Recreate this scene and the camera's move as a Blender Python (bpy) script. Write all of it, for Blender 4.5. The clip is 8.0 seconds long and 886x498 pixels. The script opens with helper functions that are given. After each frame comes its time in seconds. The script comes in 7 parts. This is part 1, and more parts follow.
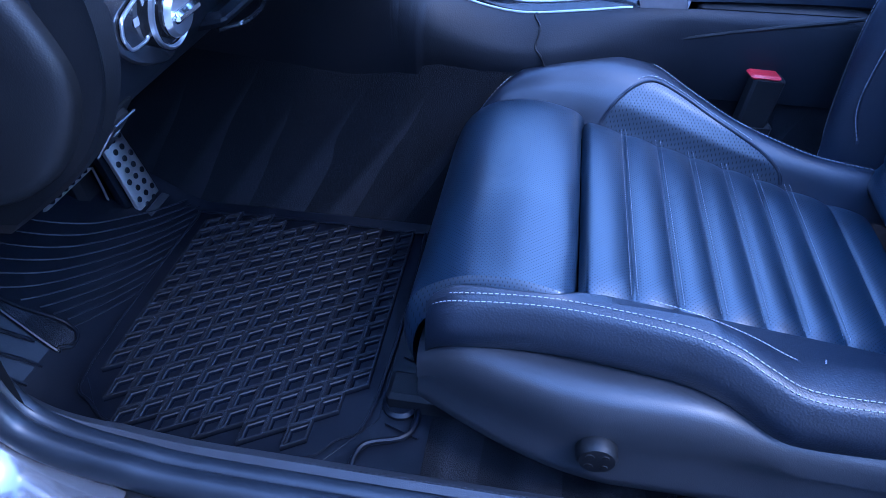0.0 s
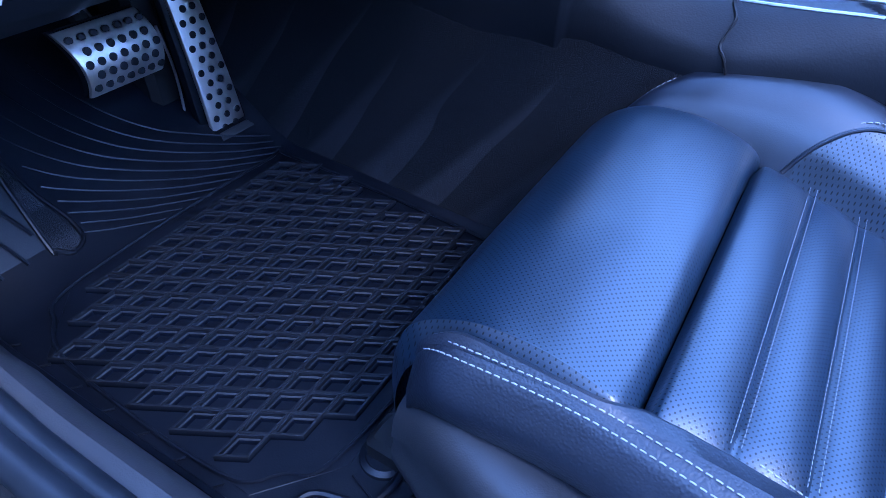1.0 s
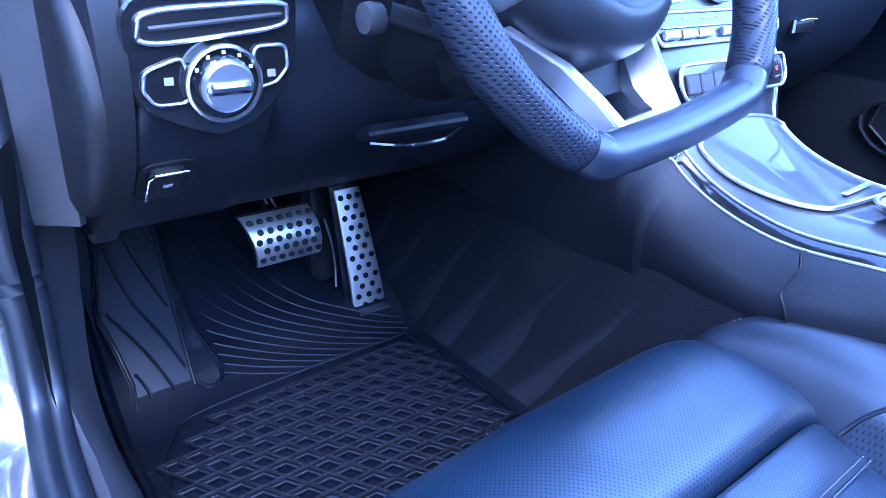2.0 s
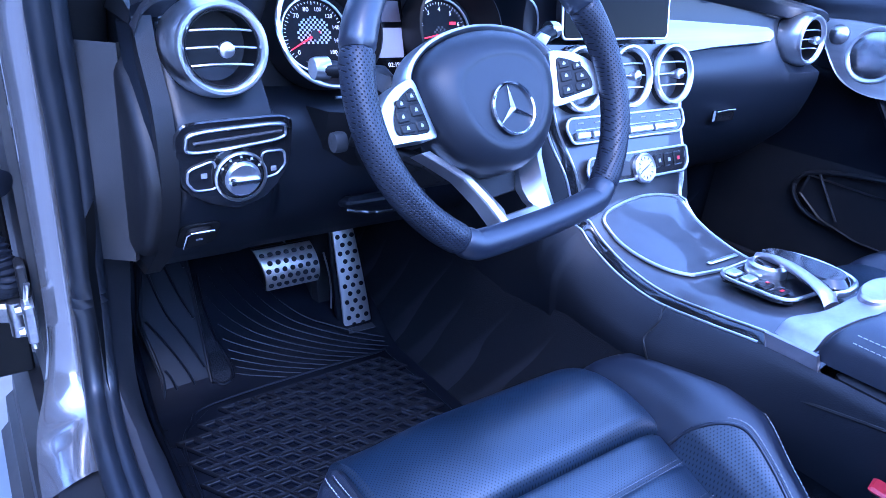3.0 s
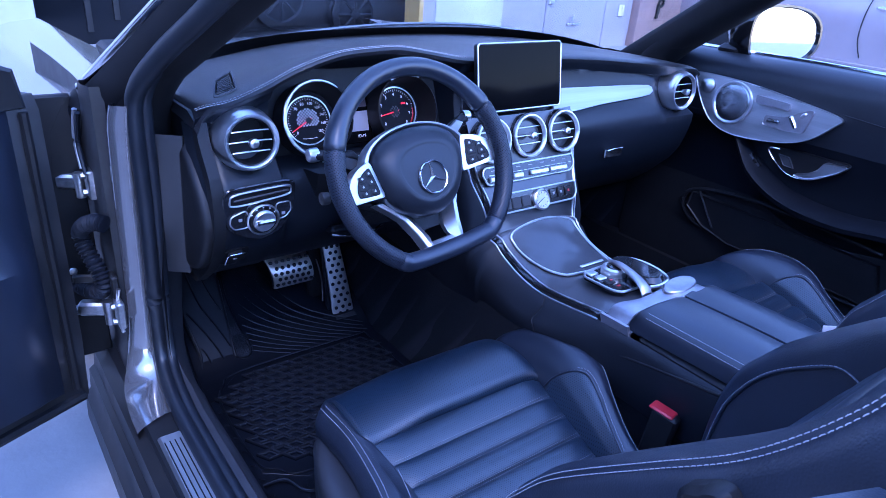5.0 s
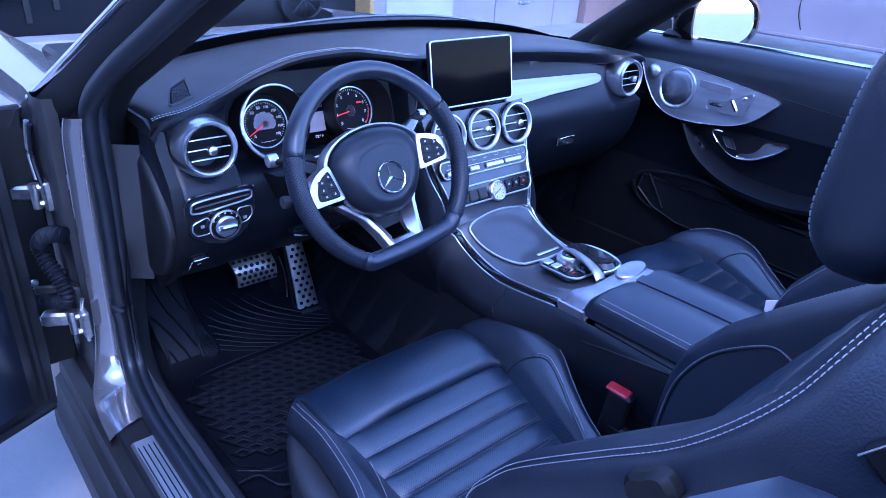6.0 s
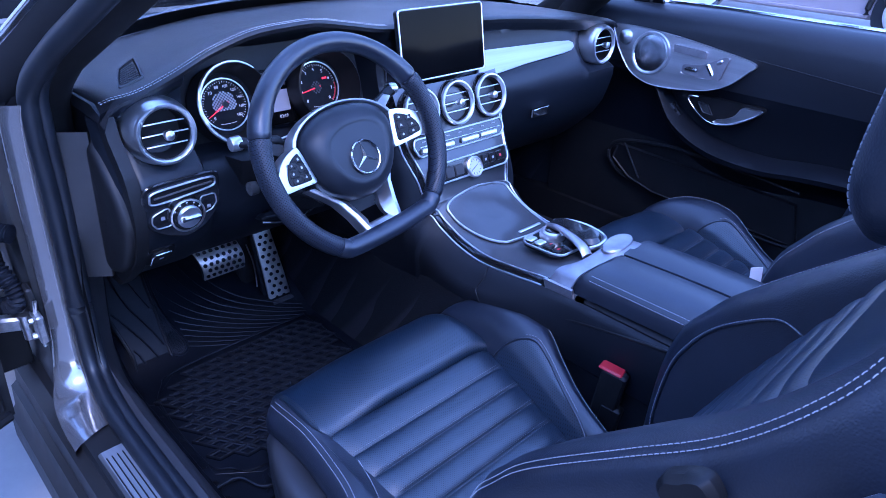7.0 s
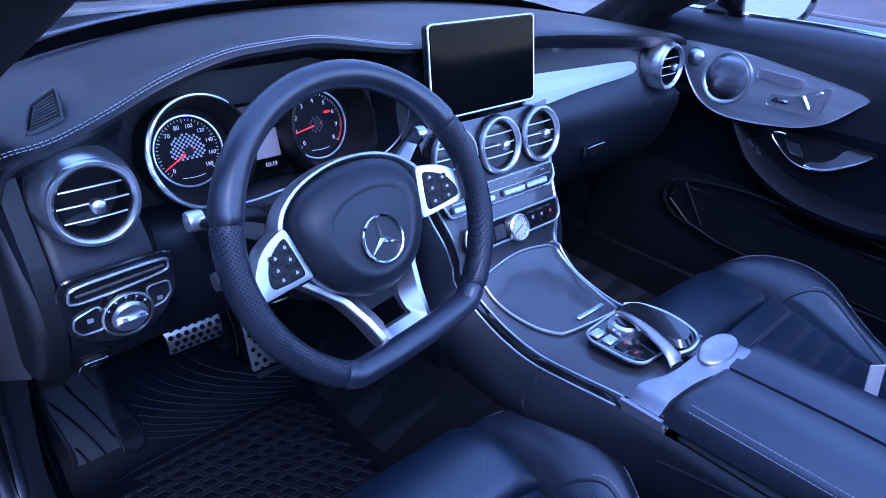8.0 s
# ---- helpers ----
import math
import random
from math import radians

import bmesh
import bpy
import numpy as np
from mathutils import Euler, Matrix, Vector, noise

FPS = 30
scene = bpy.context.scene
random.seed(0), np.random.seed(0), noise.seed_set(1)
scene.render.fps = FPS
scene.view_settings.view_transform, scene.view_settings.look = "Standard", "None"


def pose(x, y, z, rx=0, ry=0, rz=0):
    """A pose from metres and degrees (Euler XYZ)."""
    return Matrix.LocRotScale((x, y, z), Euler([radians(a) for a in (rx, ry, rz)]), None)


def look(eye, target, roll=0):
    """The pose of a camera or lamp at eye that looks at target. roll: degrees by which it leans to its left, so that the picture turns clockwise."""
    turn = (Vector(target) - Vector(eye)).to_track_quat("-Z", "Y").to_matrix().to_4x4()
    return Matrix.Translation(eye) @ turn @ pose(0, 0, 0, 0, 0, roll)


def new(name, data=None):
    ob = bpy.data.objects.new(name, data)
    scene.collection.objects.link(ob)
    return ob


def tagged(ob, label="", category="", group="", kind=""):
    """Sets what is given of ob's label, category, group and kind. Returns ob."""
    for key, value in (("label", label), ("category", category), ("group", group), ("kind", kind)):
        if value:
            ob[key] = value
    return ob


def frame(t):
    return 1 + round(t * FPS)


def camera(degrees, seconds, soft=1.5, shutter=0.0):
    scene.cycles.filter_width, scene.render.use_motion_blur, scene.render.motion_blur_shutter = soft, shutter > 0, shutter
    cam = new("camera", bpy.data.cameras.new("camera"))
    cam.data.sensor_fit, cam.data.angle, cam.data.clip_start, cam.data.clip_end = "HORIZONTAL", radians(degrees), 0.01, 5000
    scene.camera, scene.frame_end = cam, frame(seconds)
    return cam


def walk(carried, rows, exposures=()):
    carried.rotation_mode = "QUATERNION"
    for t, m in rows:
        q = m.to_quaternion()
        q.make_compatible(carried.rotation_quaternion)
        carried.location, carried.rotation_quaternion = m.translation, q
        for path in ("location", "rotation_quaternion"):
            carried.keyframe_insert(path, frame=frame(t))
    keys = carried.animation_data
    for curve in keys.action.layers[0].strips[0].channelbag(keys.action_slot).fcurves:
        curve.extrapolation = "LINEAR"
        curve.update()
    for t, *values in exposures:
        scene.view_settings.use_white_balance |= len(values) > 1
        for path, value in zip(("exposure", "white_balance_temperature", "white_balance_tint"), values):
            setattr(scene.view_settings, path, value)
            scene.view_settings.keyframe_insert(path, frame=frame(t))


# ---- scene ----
cam = camera(66.7, 8.0, soft=0.85)
PATH = [
    (0, (-1.089, -0.099, 0.974), (0.427, 0.159, -0.305), 0.1),
    (0.4, (-1.033, -0.112, 0.926), (0.451, 0.326, -0.341), 1.3),
    (0.5, (-1.023, -0.115, 0.912), (0.444, 0.387, -0.352), 1.1),
    (0.7, (-0.953, -0.136, 0.873), (0.47, 0.468, -0.396), 3.1),
    (1, (-0.877, -0.152, 0.842), (0.484, 0.546, -0.447), 6.2),
    (1.2, (-0.84, -0.159, 0.829), (0.437, 0.676, -0.464), 4.9),
    (1.5, (-0.81, -0.206, 0.835), (0.438, 0.896, -0.273), 2.8),
    (1.7, (-0.803, -0.26, 0.864), (0.413, 1.005, -0.097), 2.0),
    (2, (-0.811, -0.321, 0.898), (0.338, 1.077, 0.047), 2.7),
    (2.2, (-0.822, -0.358, 0.924), (0.296, 1.095, 0.123), 3.0),
    (3.3, (-0.891, -0.603, 1.098), (0.211, 0.853, 0.281), 4.9),
    (3.5, (-0.913, -0.644, 1.14), (0.202, 0.803, 0.325), 4.8),
    (4, (-0.973, -0.767, 1.209), (0.191, 0.685, 0.477), 6.4),
    (4.5, (-1.019, -0.844, 1.238), (0.12, 0.601, 0.455), 4.9),
    (4.7, (-1.03, -0.87, 1.251), (0.076, 0.58, 0.43), 4.1),
    (6, (-1.056, -0.909, 1.317), (0.133, 0.43, 0.427), 3.3),
    (6.5, (-1.047, -0.89, 1.318), (0.188, 0.397, 0.413), 3.0),
    (7, (-1.034, -0.844, 1.293), (0.212, 0.402, 0.347), 2.3),
    (7.5, (-0.949, -0.729, 1.302), (0.294, 0.524, 0.361), 4.1),
    (8, (-0.819, -0.535, 1.261), (0.425, 0.705, 0.305), 3.8),
]
walk(cam, [(t, look(eye, target, roll)) for t, eye, target, roll in PATH], [(0.0, 3.5, 4680, 22), (1.0, 3.65, 4720, 23), (1.5, 3.85, 4850, 25), (2.0, 4.45, 4800, 26), (3.3, 3.3, 4850, 30), (4.5, 2.7, 4860, 34), (7.0, 2.75, 4930, 33), (8.0, 2.5, 4900, 33)])

# ---- light ----
world = bpy.data.worlds.new("sky")
scene.world = world
world.use_nodes = True
wn = world.node_tree
sky = wn.nodes.new("ShaderNodeTexSky")
sky.sky_type = "NISHITA"
sky.sun_disc = False
sky.dust_density = 0.2
sky.sun_elevation = radians(56)
sky.sun_rotation = radians(207)
wn.links.new(sky.outputs[0], wn.nodes["Background"].inputs[0])
wn.nodes["Background"].inputs[1].default_value = 0.15

sun_data = bpy.data.lights.new("sun", "SUN")
sun_data.energy = 0.2
sun_data.angle = radians(14)
sun_data.color = (1.0, 0.96, 0.9)
sun_lamp = new("sun", sun_data)
sun_lamp.matrix_world = look((-1.5, -3.0, 5.0), (0, 0, 0.4))

# ---- materials ----
def material(name, colour, rough=0.5, metal=0.0, coat=0.0, spec=0.5):
    m = bpy.data.materials.new(name)
    m.use_nodes = True
    b = m.node_tree.nodes["Principled BSDF"]
    b.inputs["Base Color"].default_value = (*colour, 1)
    b.inputs["Roughness"].default_value = rough
    b.inputs["Metallic"].default_value = metal
    b.inputs["Coat Weight"].default_value = coat
    b.inputs["Specular IOR Level"].default_value = spec
    return m


def node(m, kind, **values):
    n = m.node_tree.nodes.new(kind)
    for key, value in values.items():
        n.inputs[key.replace("_", " ")].default_value = value
    return n


def wire(m, a, b):
    m.node_tree.links.new(a, b)


def shader(m):
    return m.node_tree.nodes["Principled BSDF"]


def place_vector(m, scale=(1, 1, 1), turn=0.0):
    co = m.node_tree.nodes.new("ShaderNodeTexCoord")
    mp = m.node_tree.nodes.new("ShaderNodeMapping")
    mp.inputs["Scale"].default_value = scale
    mp.inputs["Rotation"].default_value = (0, 0, radians(turn))
    wire(m, co.outputs["Object"], mp.inputs["Vector"])
    return mp.outputs[0]


def vary(m, colour_a, colour_b, scale, rough_a, rough_b, stretch=(1, 1, 1), detail=5.0):
    """Uneven colour and gloss, at the given size."""
    n = node(m, "ShaderNodeTexNoise", Scale=scale, Detail=detail, Roughness=0.6)
    wire(m, place_vector(m, stretch), n.inputs["Vector"])
    r = m.node_tree.nodes.new("ShaderNodeValToRGB")
    r.color_ramp.elements[0].position, r.color_ramp.elements[1].position = 0.3, 0.7
    r.color_ramp.elements[0].color, r.color_ramp.elements[1].color = (*colour_a, 1), (*colour_b, 1)
    wire(m, n.outputs["Fac"], r.inputs["Fac"])
    wire(m, r.outputs[0], shader(m).inputs["Base Color"])
    q = node(m, "ShaderNodeMapRange", To_Min=rough_a, To_Max=rough_b)
    wire(m, n.outputs["Fac"], q.inputs["Value"])
    wire(m, q.outputs[0], shader(m).inputs["Roughness"])
    return m


def relief(m, height_socket, strength, distance):
    b = node(m, "ShaderNodeBump", Strength=strength, Distance=distance)
    wire(m, height_socket, b.inputs["Height"])
    last = shader(m).inputs["Normal"]
    if last.is_linked:
        wire(m, last.links[0].from_socket, b.inputs["Normal"])
    wire(m, b.outputs[0], last)
    return m


def grain(m, scale, strength, distance=0.001, stretch=(1, 1, 1)):
    v = node(m, "ShaderNodeTexVoronoi", Scale=scale)
    v.feature = "SMOOTH_F1"
    wire(m, place_vector(m, stretch), v.inputs["Vector"])
    return relief(m, v.outputs["Distance"], strength, distance)


def pinholes(m, pitch, axes="xy", size=0.25, depth=0.7):
    """A regular field of small holes over two of the axes."""
    co = m.node_tree.nodes.new("ShaderNodeTexCoord")
    sep = m.node_tree.nodes.new("ShaderNodeSeparateXYZ")
    com = m.node_tree.nodes.new("ShaderNodeCombineXYZ")
    wire(m, co.outputs["Object"], sep.inputs[0])
    for n, a in enumerate(axes):
        wire(m, sep.outputs["xyz".index(a)], com.inputs[n])
    mp = m.node_tree.nodes.new("ShaderNodeMapping")
    mp.inputs["Rotation"].default_value = (0, 0, radians(45))
    wire(m, com.outputs[0], mp.inputs["Vector"])
    v = node(m, "ShaderNodeTexVoronoi", Scale=1 / pitch, Randomness=0.0)
    v.voronoi_dimensions = "2D"
    wire(m, mp.outputs[0], v.inputs["Vector"])
    edge = node(m, "ShaderNodeMapRange", From_Min=size * 0.7, From_Max=size * 1.2)
    wire(m, v.outputs["Distance"], edge.inputs["Value"])
    old = shader(m).inputs["Base Color"]
    mix = m.node_tree.nodes.new("ShaderNodeMix")
    mix.data_type = "RGBA"
    mix.inputs[6].default_value = (0.004, 0.004, 0.005, 1)
    if old.is_linked:
        wire(m, old.links[0].from_socket, mix.inputs[7])
    else:
        mix.inputs[7].default_value = old.default_value
    wire(m, edge.outputs[0], mix.inputs[0])
    wire(m, mix.outputs[2], old)
    top = shader(m).inputs["Specular IOR Level"].default_value
    gloss = node(m, "ShaderNodeMapRange", To_Min=top * 0.45, To_Max=top)
    wire(m, edge.outputs[0], gloss.inputs["Value"])
    wire(m, gloss.outputs[0], shader(m).inputs["Specular IOR Level"])
    return relief(m, edge.outputs[0], depth, 0.001)


BLACK_A, BLACK_B = (0.009, 0.012, 0.020), (0.014, 0.019, 0.032)
LEATHER = grain(vary(material("grained_black_leather", BLACK_A, spec=0.7), BLACK_A, BLACK_B, 14, 0.36, 0.5), 520, 0.35, 0.0008)
LEATHER_SOFT = grain(vary(material("smooth_black_leather", BLACK_A, spec=0.85), BLACK_A, BLACK_B, 9, 0.30, 0.41), 900, 0.14, 0.0006)
LEATHER_HOLED = pinholes(grain(vary(material("perforated_black_leather", BLACK_A, spec=1.1), (0.005, 0.012, 0.023), (0.008, 0.019, 0.037), 11, 0.31, 0.42), 900, 0.12, 0.0006), 0.0034, "xy", 0.20, 0.15)
LEATHER_HOLED_BACK = pinholes(vary(material("perforated_black_leather_upright", BLACK_A, spec=0.95), (0.005, 0.012, 0.023), (0.008, 0.019, 0.037), 11, 0.30, 0.42), 0.0034, "xz", 0.20, 0.15)
LEATHER_GRIP = pinholes(vary(material("perforated_grip_leather", BLACK_A), BLACK_A, BLACK_B, 20, 0.36, 0.5), 0.0034, "xz", 0.25, 0.5)
DASH_SKIN = grain(vary(material("dark_dashboard_skin", (0.016, 0.016, 0.017)), (0.011, 0.011, 0.013), (0.018, 0.018, 0.020), 8, 0.40, 0.52), 700, 0.3, 0.0007)
DASH_FACE = grain(vary(material("satin_black_dashboard_face", (0.007, 0.009, 0.013), spec=0.42), (0.006, 0.008, 0.012), (0.010, 0.012, 0.017), 9, 0.36, 0.46), 800, 0.15, 0.0005)
CONSOLE_SKIN = grain(vary(material("matt_black_console_skin", (0.005, 0.0065, 0.010), spec=0.36), (0.0045, 0.006, 0.0095), (0.008, 0.010, 0.015), 9, 0.50, 0.64), 600, 0.25, 0.0006)
DOOR_SKIN = grain(vary(material("matt_black_door_leather", (0.008, 0.009, 0.012), spec=0.45), (0.007, 0.008, 0.011), (0.011, 0.013, 0.018), 9, 0.42, 0.55), 600, 0.25, 0.0006)
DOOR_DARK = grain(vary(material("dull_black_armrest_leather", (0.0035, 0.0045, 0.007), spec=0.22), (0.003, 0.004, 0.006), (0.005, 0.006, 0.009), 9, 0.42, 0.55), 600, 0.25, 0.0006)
PLASTIC = grain(vary(material("matt_black_plastic", (0.008, 0.008, 0.009), spec=0.35), (0.006, 0.006, 0.007), (0.012, 0.012, 0.013), 10, 0.42, 0.56), 800, 0.2, 0.0006)
PLASTIC_GREY = grain(vary(material("grey_black_plastic", (0.04, 0.04, 0.04)), (0.034, 0.034, 0.036), (0.048, 0.048, 0.05), 10, 0.42, 0.55), 800, 0.2, 0.0006)
SATIN_BLACK = vary(material("satin_black_veneer", (0.03, 0.03, 0.032), coat=0.5, spec=0.8), (0.020, 0.021, 0.024), (0.044, 0.046, 0.052), 7, 0.30, 0.44, (1, 0.3, 1))
GLOSS = vary(material("gloss_black_lacquer", (0.008, 0.008, 0.009), coat=0.6), (0.006, 0.006, 0.007), (0.012, 0.012, 0.013), 6, 0.08, 0.2)
CARPET = material("black_pile_carpet", (0.01, 0.01, 0.011), 0.95, spec=0.1)
brush = node(CARPET, "ShaderNodeTexNoise", Scale=1.0, Detail=1.0, Roughness=0.4, Distortion=0.2)
turned = CARPET.node_tree.nodes.new("ShaderNodeMapping")
turned.inputs["Rotation"].default_value = (radians(-40), 0, 0)
stretched = CARPET.node_tree.nodes.new("ShaderNodeMapping")
stretched.inputs["Scale"].default_value = (4, 17, 4.0)
wire(CARPET, turned.outputs[0], stretched.inputs["Vector"])
wire(CARPET, place_vector(CARPET), turned.inputs["Vector"])
wire(CARPET, stretched.outputs[0], brush.inputs["Vector"])
nap = CARPET.node_tree.nodes.new("ShaderNodeValToRGB")
nap.color_ramp.elements[0].position, nap.color_ramp.elements[1].position = 0.30, 0.62
nap.color_ramp.elements[0].color, nap.color_ramp.elements[1].color = (0.013, 0.0145, 0.018, 1), (0.028, 0.030, 0.036, 1)


def sums(m, op, a, b):
    n = m.node_tree.nodes.new("ShaderNodeMath")
    n.operation = op
    for k, v in enumerate((a, b)):
        if isinstance(v, (int, float)):
            n.inputs[k].default_value = v
        else:
            wire(m, v, n.inputs[k])
    return n.outputs[0]


axes = CARPET.node_tree.nodes.new("ShaderNodeSeparateXYZ")
wire(CARPET, place_vector(CARPET), axes.inputs[0])
wob = sums(CARPET, "MULTIPLY", brush.outputs["Fac"], 0.045)
saw = sums(CARPET, "FRACT", sums(CARPET, "MULTIPLY", sums(CARPET, "ADD", sums(CARPET, "ADD", axes.outputs[1], sums(CARPET, "MULTIPLY", axes.outputs[2], 0.55)), wob), 10.5), 0.0)
wedge = sums(CARPET, "MULTIPLY", sums(CARPET, "SUBTRACT", 0.60, axes.outputs[2]), 2.4)
edge_ = sums(CARPET, "MULTIPLY", sums(CARPET, "SUBTRACT", wedge, saw), 2.6)
edge_ = sums(CARPET, "MINIMUM", sums(CARPET, "MAXIMUM", edge_, 0.0), 1.0)
wire(CARPET, sums(CARPET, "MULTIPLY", edge_, sums(CARPET, "ADD", brush.outputs["Fac"], 0.12)), nap.inputs["Fac"])
wire(CARPET, nap.outputs[0], shader(CARPET).inputs["Base Color"])
fuzz = node(CARPET, "ShaderNodeTexNoise", Scale=900.0, Detail=2.0)
wire(CARPET, place_vector(CARPET), fuzz.inputs["Vector"])
relief(CARPET, fuzz.outputs["Fac"], 0.8, 0.003)
RUBBER = grain(vary(material("black_rubber", (0.004, 0.005, 0.008), spec=0.34), (0.002, 0.003, 0.006), (0.005, 0.0065, 0.011), 16, 0.32, 0.48), 600, 0.15, 0.0005)
RUBBER_TREAD = grain(vary(material("black_rubber_tread_dim_cells", (0.005, 0.006, 0.010), spec=0.30), (0.002, 0.003, 0.006), (0.0045, 0.006, 0.0105), 16, 0.44, 0.58), 600, 0.2, 0.0005)
# Gloss falls away below the ridge tops: shade of the cells set by height.
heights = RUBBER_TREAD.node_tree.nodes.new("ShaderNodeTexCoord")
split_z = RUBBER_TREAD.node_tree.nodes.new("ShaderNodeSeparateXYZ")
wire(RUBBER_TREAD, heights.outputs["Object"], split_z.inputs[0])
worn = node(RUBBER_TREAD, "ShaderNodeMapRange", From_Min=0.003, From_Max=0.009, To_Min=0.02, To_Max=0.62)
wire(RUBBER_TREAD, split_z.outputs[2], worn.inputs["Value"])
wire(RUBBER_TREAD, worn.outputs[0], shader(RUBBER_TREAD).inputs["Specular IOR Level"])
RUBBER_DULL = grain(vary(material("dull_black_rubber", (0.005, 0.006, 0.010), spec=0.3), (0.004, 0.005, 0.009), (0.008, 0.010, 0.016), 20, 0.55, 0.7), 600, 0.2, 0.0005)
# Bluer copy of the seal rubber, with sky light mixed into its colour.
DOOR_SEAL = vary(material("sky_tinted_door_rubber", (0.010, 0.012, 0.017), spec=0.6), (0.008, 0.010, 0.014), (0.013, 0.016, 0.022), 25, 0.36, 0.48)
SEAL = vary(material("black_rubber_seal", (0.008, 0.008, 0.008), spec=0.3), (0.006, 0.006, 0.007), (0.011, 0.011, 0.012), 25, 0.42, 0.55)
CHROME = vary(material("polished_chrome", (0.7, 0.7, 0.71), metal=1.0), (0.80, 0.80, 0.81), (0.90, 0.90, 0.91), 30, 0.10, 0.18)
SATIN = vary(material("satin_silver", (0.6, 0.6, 0.61), metal=1.0), (0.72, 0.72, 0.73), (0.84, 0.84, 0.85), 40, 0.26, 0.38)
BRUSHED = vary(material("brushed_aluminium", (0.6, 0.6, 0.61), metal=1.0), (0.5, 0.5, 0.51), (0.66, 0.66, 0.67), 60, 0.36, 0.5, (1, 0.03, 1))
# Brown of the reflection on the upper display glass, painted as a flat field.
FIELD_REFLECTION = material("brown_display_reflection", (0.09, 0.065, 0.07), 0.3, spec=0.3)
INLAY = vary(material("satin_aluminium_inlay", (0.4, 0.4, 0.42), metal=1.0), (0.34, 0.34, 0.36), (0.46, 0.46, 0.48), 60, 0.34, 0.46, (0.03, 1, 1))
PEDAL = vary(material("brushed_steel", (0.8, 0.78, 0.75), metal=1.0), (0.76, 0.72, 0.68), (0.90, 0.86, 0.81), 90, 0.42, 0.56, (1, 1, 0.05))
PAINT = vary(material("grey_metallic_paint", (0.2, 0.2, 0.21), metal=0.7, coat=1.0), (0.24, 0.235, 0.24), (0.28, 0.275, 0.28), 3, 0.13, 0.20)
# Body grey darkened in colour for the shade of jamb, sill and door shell.
PAINT_DARK = vary(material("dusty_darkened_body_paint", (0.03, 0.03, 0.032), coat=0.1), (0.005, 0.005, 0.006), (0.020, 0.019, 0.019), 22, 0.35, 0.65)
PILLAR = vary(material("black_cloth_and_recess_shade", (0.007, 0.007, 0.008), spec=0.25), (0.005, 0.005, 0.006), (0.010, 0.010, 0.011), 18, 0.6, 0.75)
SHIELD = grain(vary(material("matt_dark_grey_plastic", (0.04, 0.04, 0.043), spec=0.6), (0.026, 0.027, 0.031), (0.038, 0.039, 0.044), 10, 0.34, 0.46), 800, 0.2, 0.0006)
SPEAKER = pinholes(vary(material("pierced_speaker_metal", (0.40, 0.40, 0.42), metal=1.0), (0.30, 0.30, 0.32), (0.48, 0.48, 0.50), 25, 0.16, 0.26), 0.0022, "yz", 0.24, 0.3)
THREAD = material("pale_grey_thread", (0.38, 0.38, 0.41), 0.8)
THREAD_DARK = material("mid_grey_thread", (0.25, 0.25, 0.27), 0.8)
RED = vary(material("red_plastic", (0.5, 0.02, 0.03)), (0.45, 0.015, 0.025), (0.55, 0.03, 0.04), 40, 0.3, 0.42)
WHITE = material("white_print", (0.75, 0.75, 0.77), 0.5)
DARK_PRINT = material("grey_print", (0.25, 0.25, 0.27), 0.5)
SCREEN = vary(material("dark_glass_screen", (0.003, 0.003, 0.003), spec=0.04), (0.0025, 0.0025, 0.003), (0.004, 0.004, 0.0045), 3, 0.06, 0.12)
DIAL = vary(material("dark_dial_face", (0.008, 0.008, 0.010), spec=0.1), (0.006, 0.006, 0.008), (0.011, 0.011, 0.013), 40, 0.5, 0.6)
CLOCK_FACE = material("silver_clock_face", (0.55, 0.56, 0.58), 0.4)
SATIN_DEEP = vary(material("matt_anodised_silver", (0.45, 0.44, 0.46), metal=1.0), (0.40, 0.38, 0.40), (0.52, 0.50, 0.52), 40, 0.36, 0.48)
ZINC = vary(material("zinc_plated_steel", (0.55, 0.55, 0.55), metal=1.0), (0.35, 0.35, 0.36), (0.65, 0.65, 0.66), 60, 0.3, 0.5)


def lit(name, colour, strength):
    m = material(name, tuple(c * 0.5 for c in colour), 0.5)
    shader(m).inputs["Emission Color"].default_value = (*colour, 1)
    shader(m).inputs["Emission Strength"].default_value = strength
    return m


AIRBAG = grain(vary(material("matt_airbag_skin", (0.010, 0.012, 0.017), spec=0.5), (0.009, 0.011, 0.016), (0.013, 0.016, 0.022), 9, 0.40, 0.48), 900, 0.12, 0.0005)
WHITE_DIM = material("pale_symbol_print", (0.5, 0.5, 0.54), 0.5)
NEEDLE = lit("lit_red_needle", (1.0, 0.03, 0.05), 0.22)
DIGIT = lit("lit_white_digits", (0.85, 0.88, 1.0), 0.10)
PANEL_LIT = lit("lit_grey_display", (0.45, 0.45, 0.55), 0.025)
GLASS = material("clear_glass", (0.95, 0.97, 0.97), 0.0)
shader(GLASS).inputs["Transmission Weight"].default_value = 1.0
shader(GLASS).inputs["IOR"].default_value = 1.25
MIRROR = material("mirror_glass", (0.92, 0.92, 0.93), 0.02, metal=1.0)
TINTED = material("dark_window_glass", (0.008, 0.009, 0.011), 0.05, spec=0.25)
CONCRETE = material("pale_concrete", (0.42, 0.41, 0.4), 0.85)
vary(CONCRETE, (0.24, 0.235, 0.23), (0.36, 0.35, 0.34), 3, 0.75, 0.95, detail=9.0)
pit = node(CONCRETE, "ShaderNodeTexNoise", Scale=60.0, Detail=6.0)
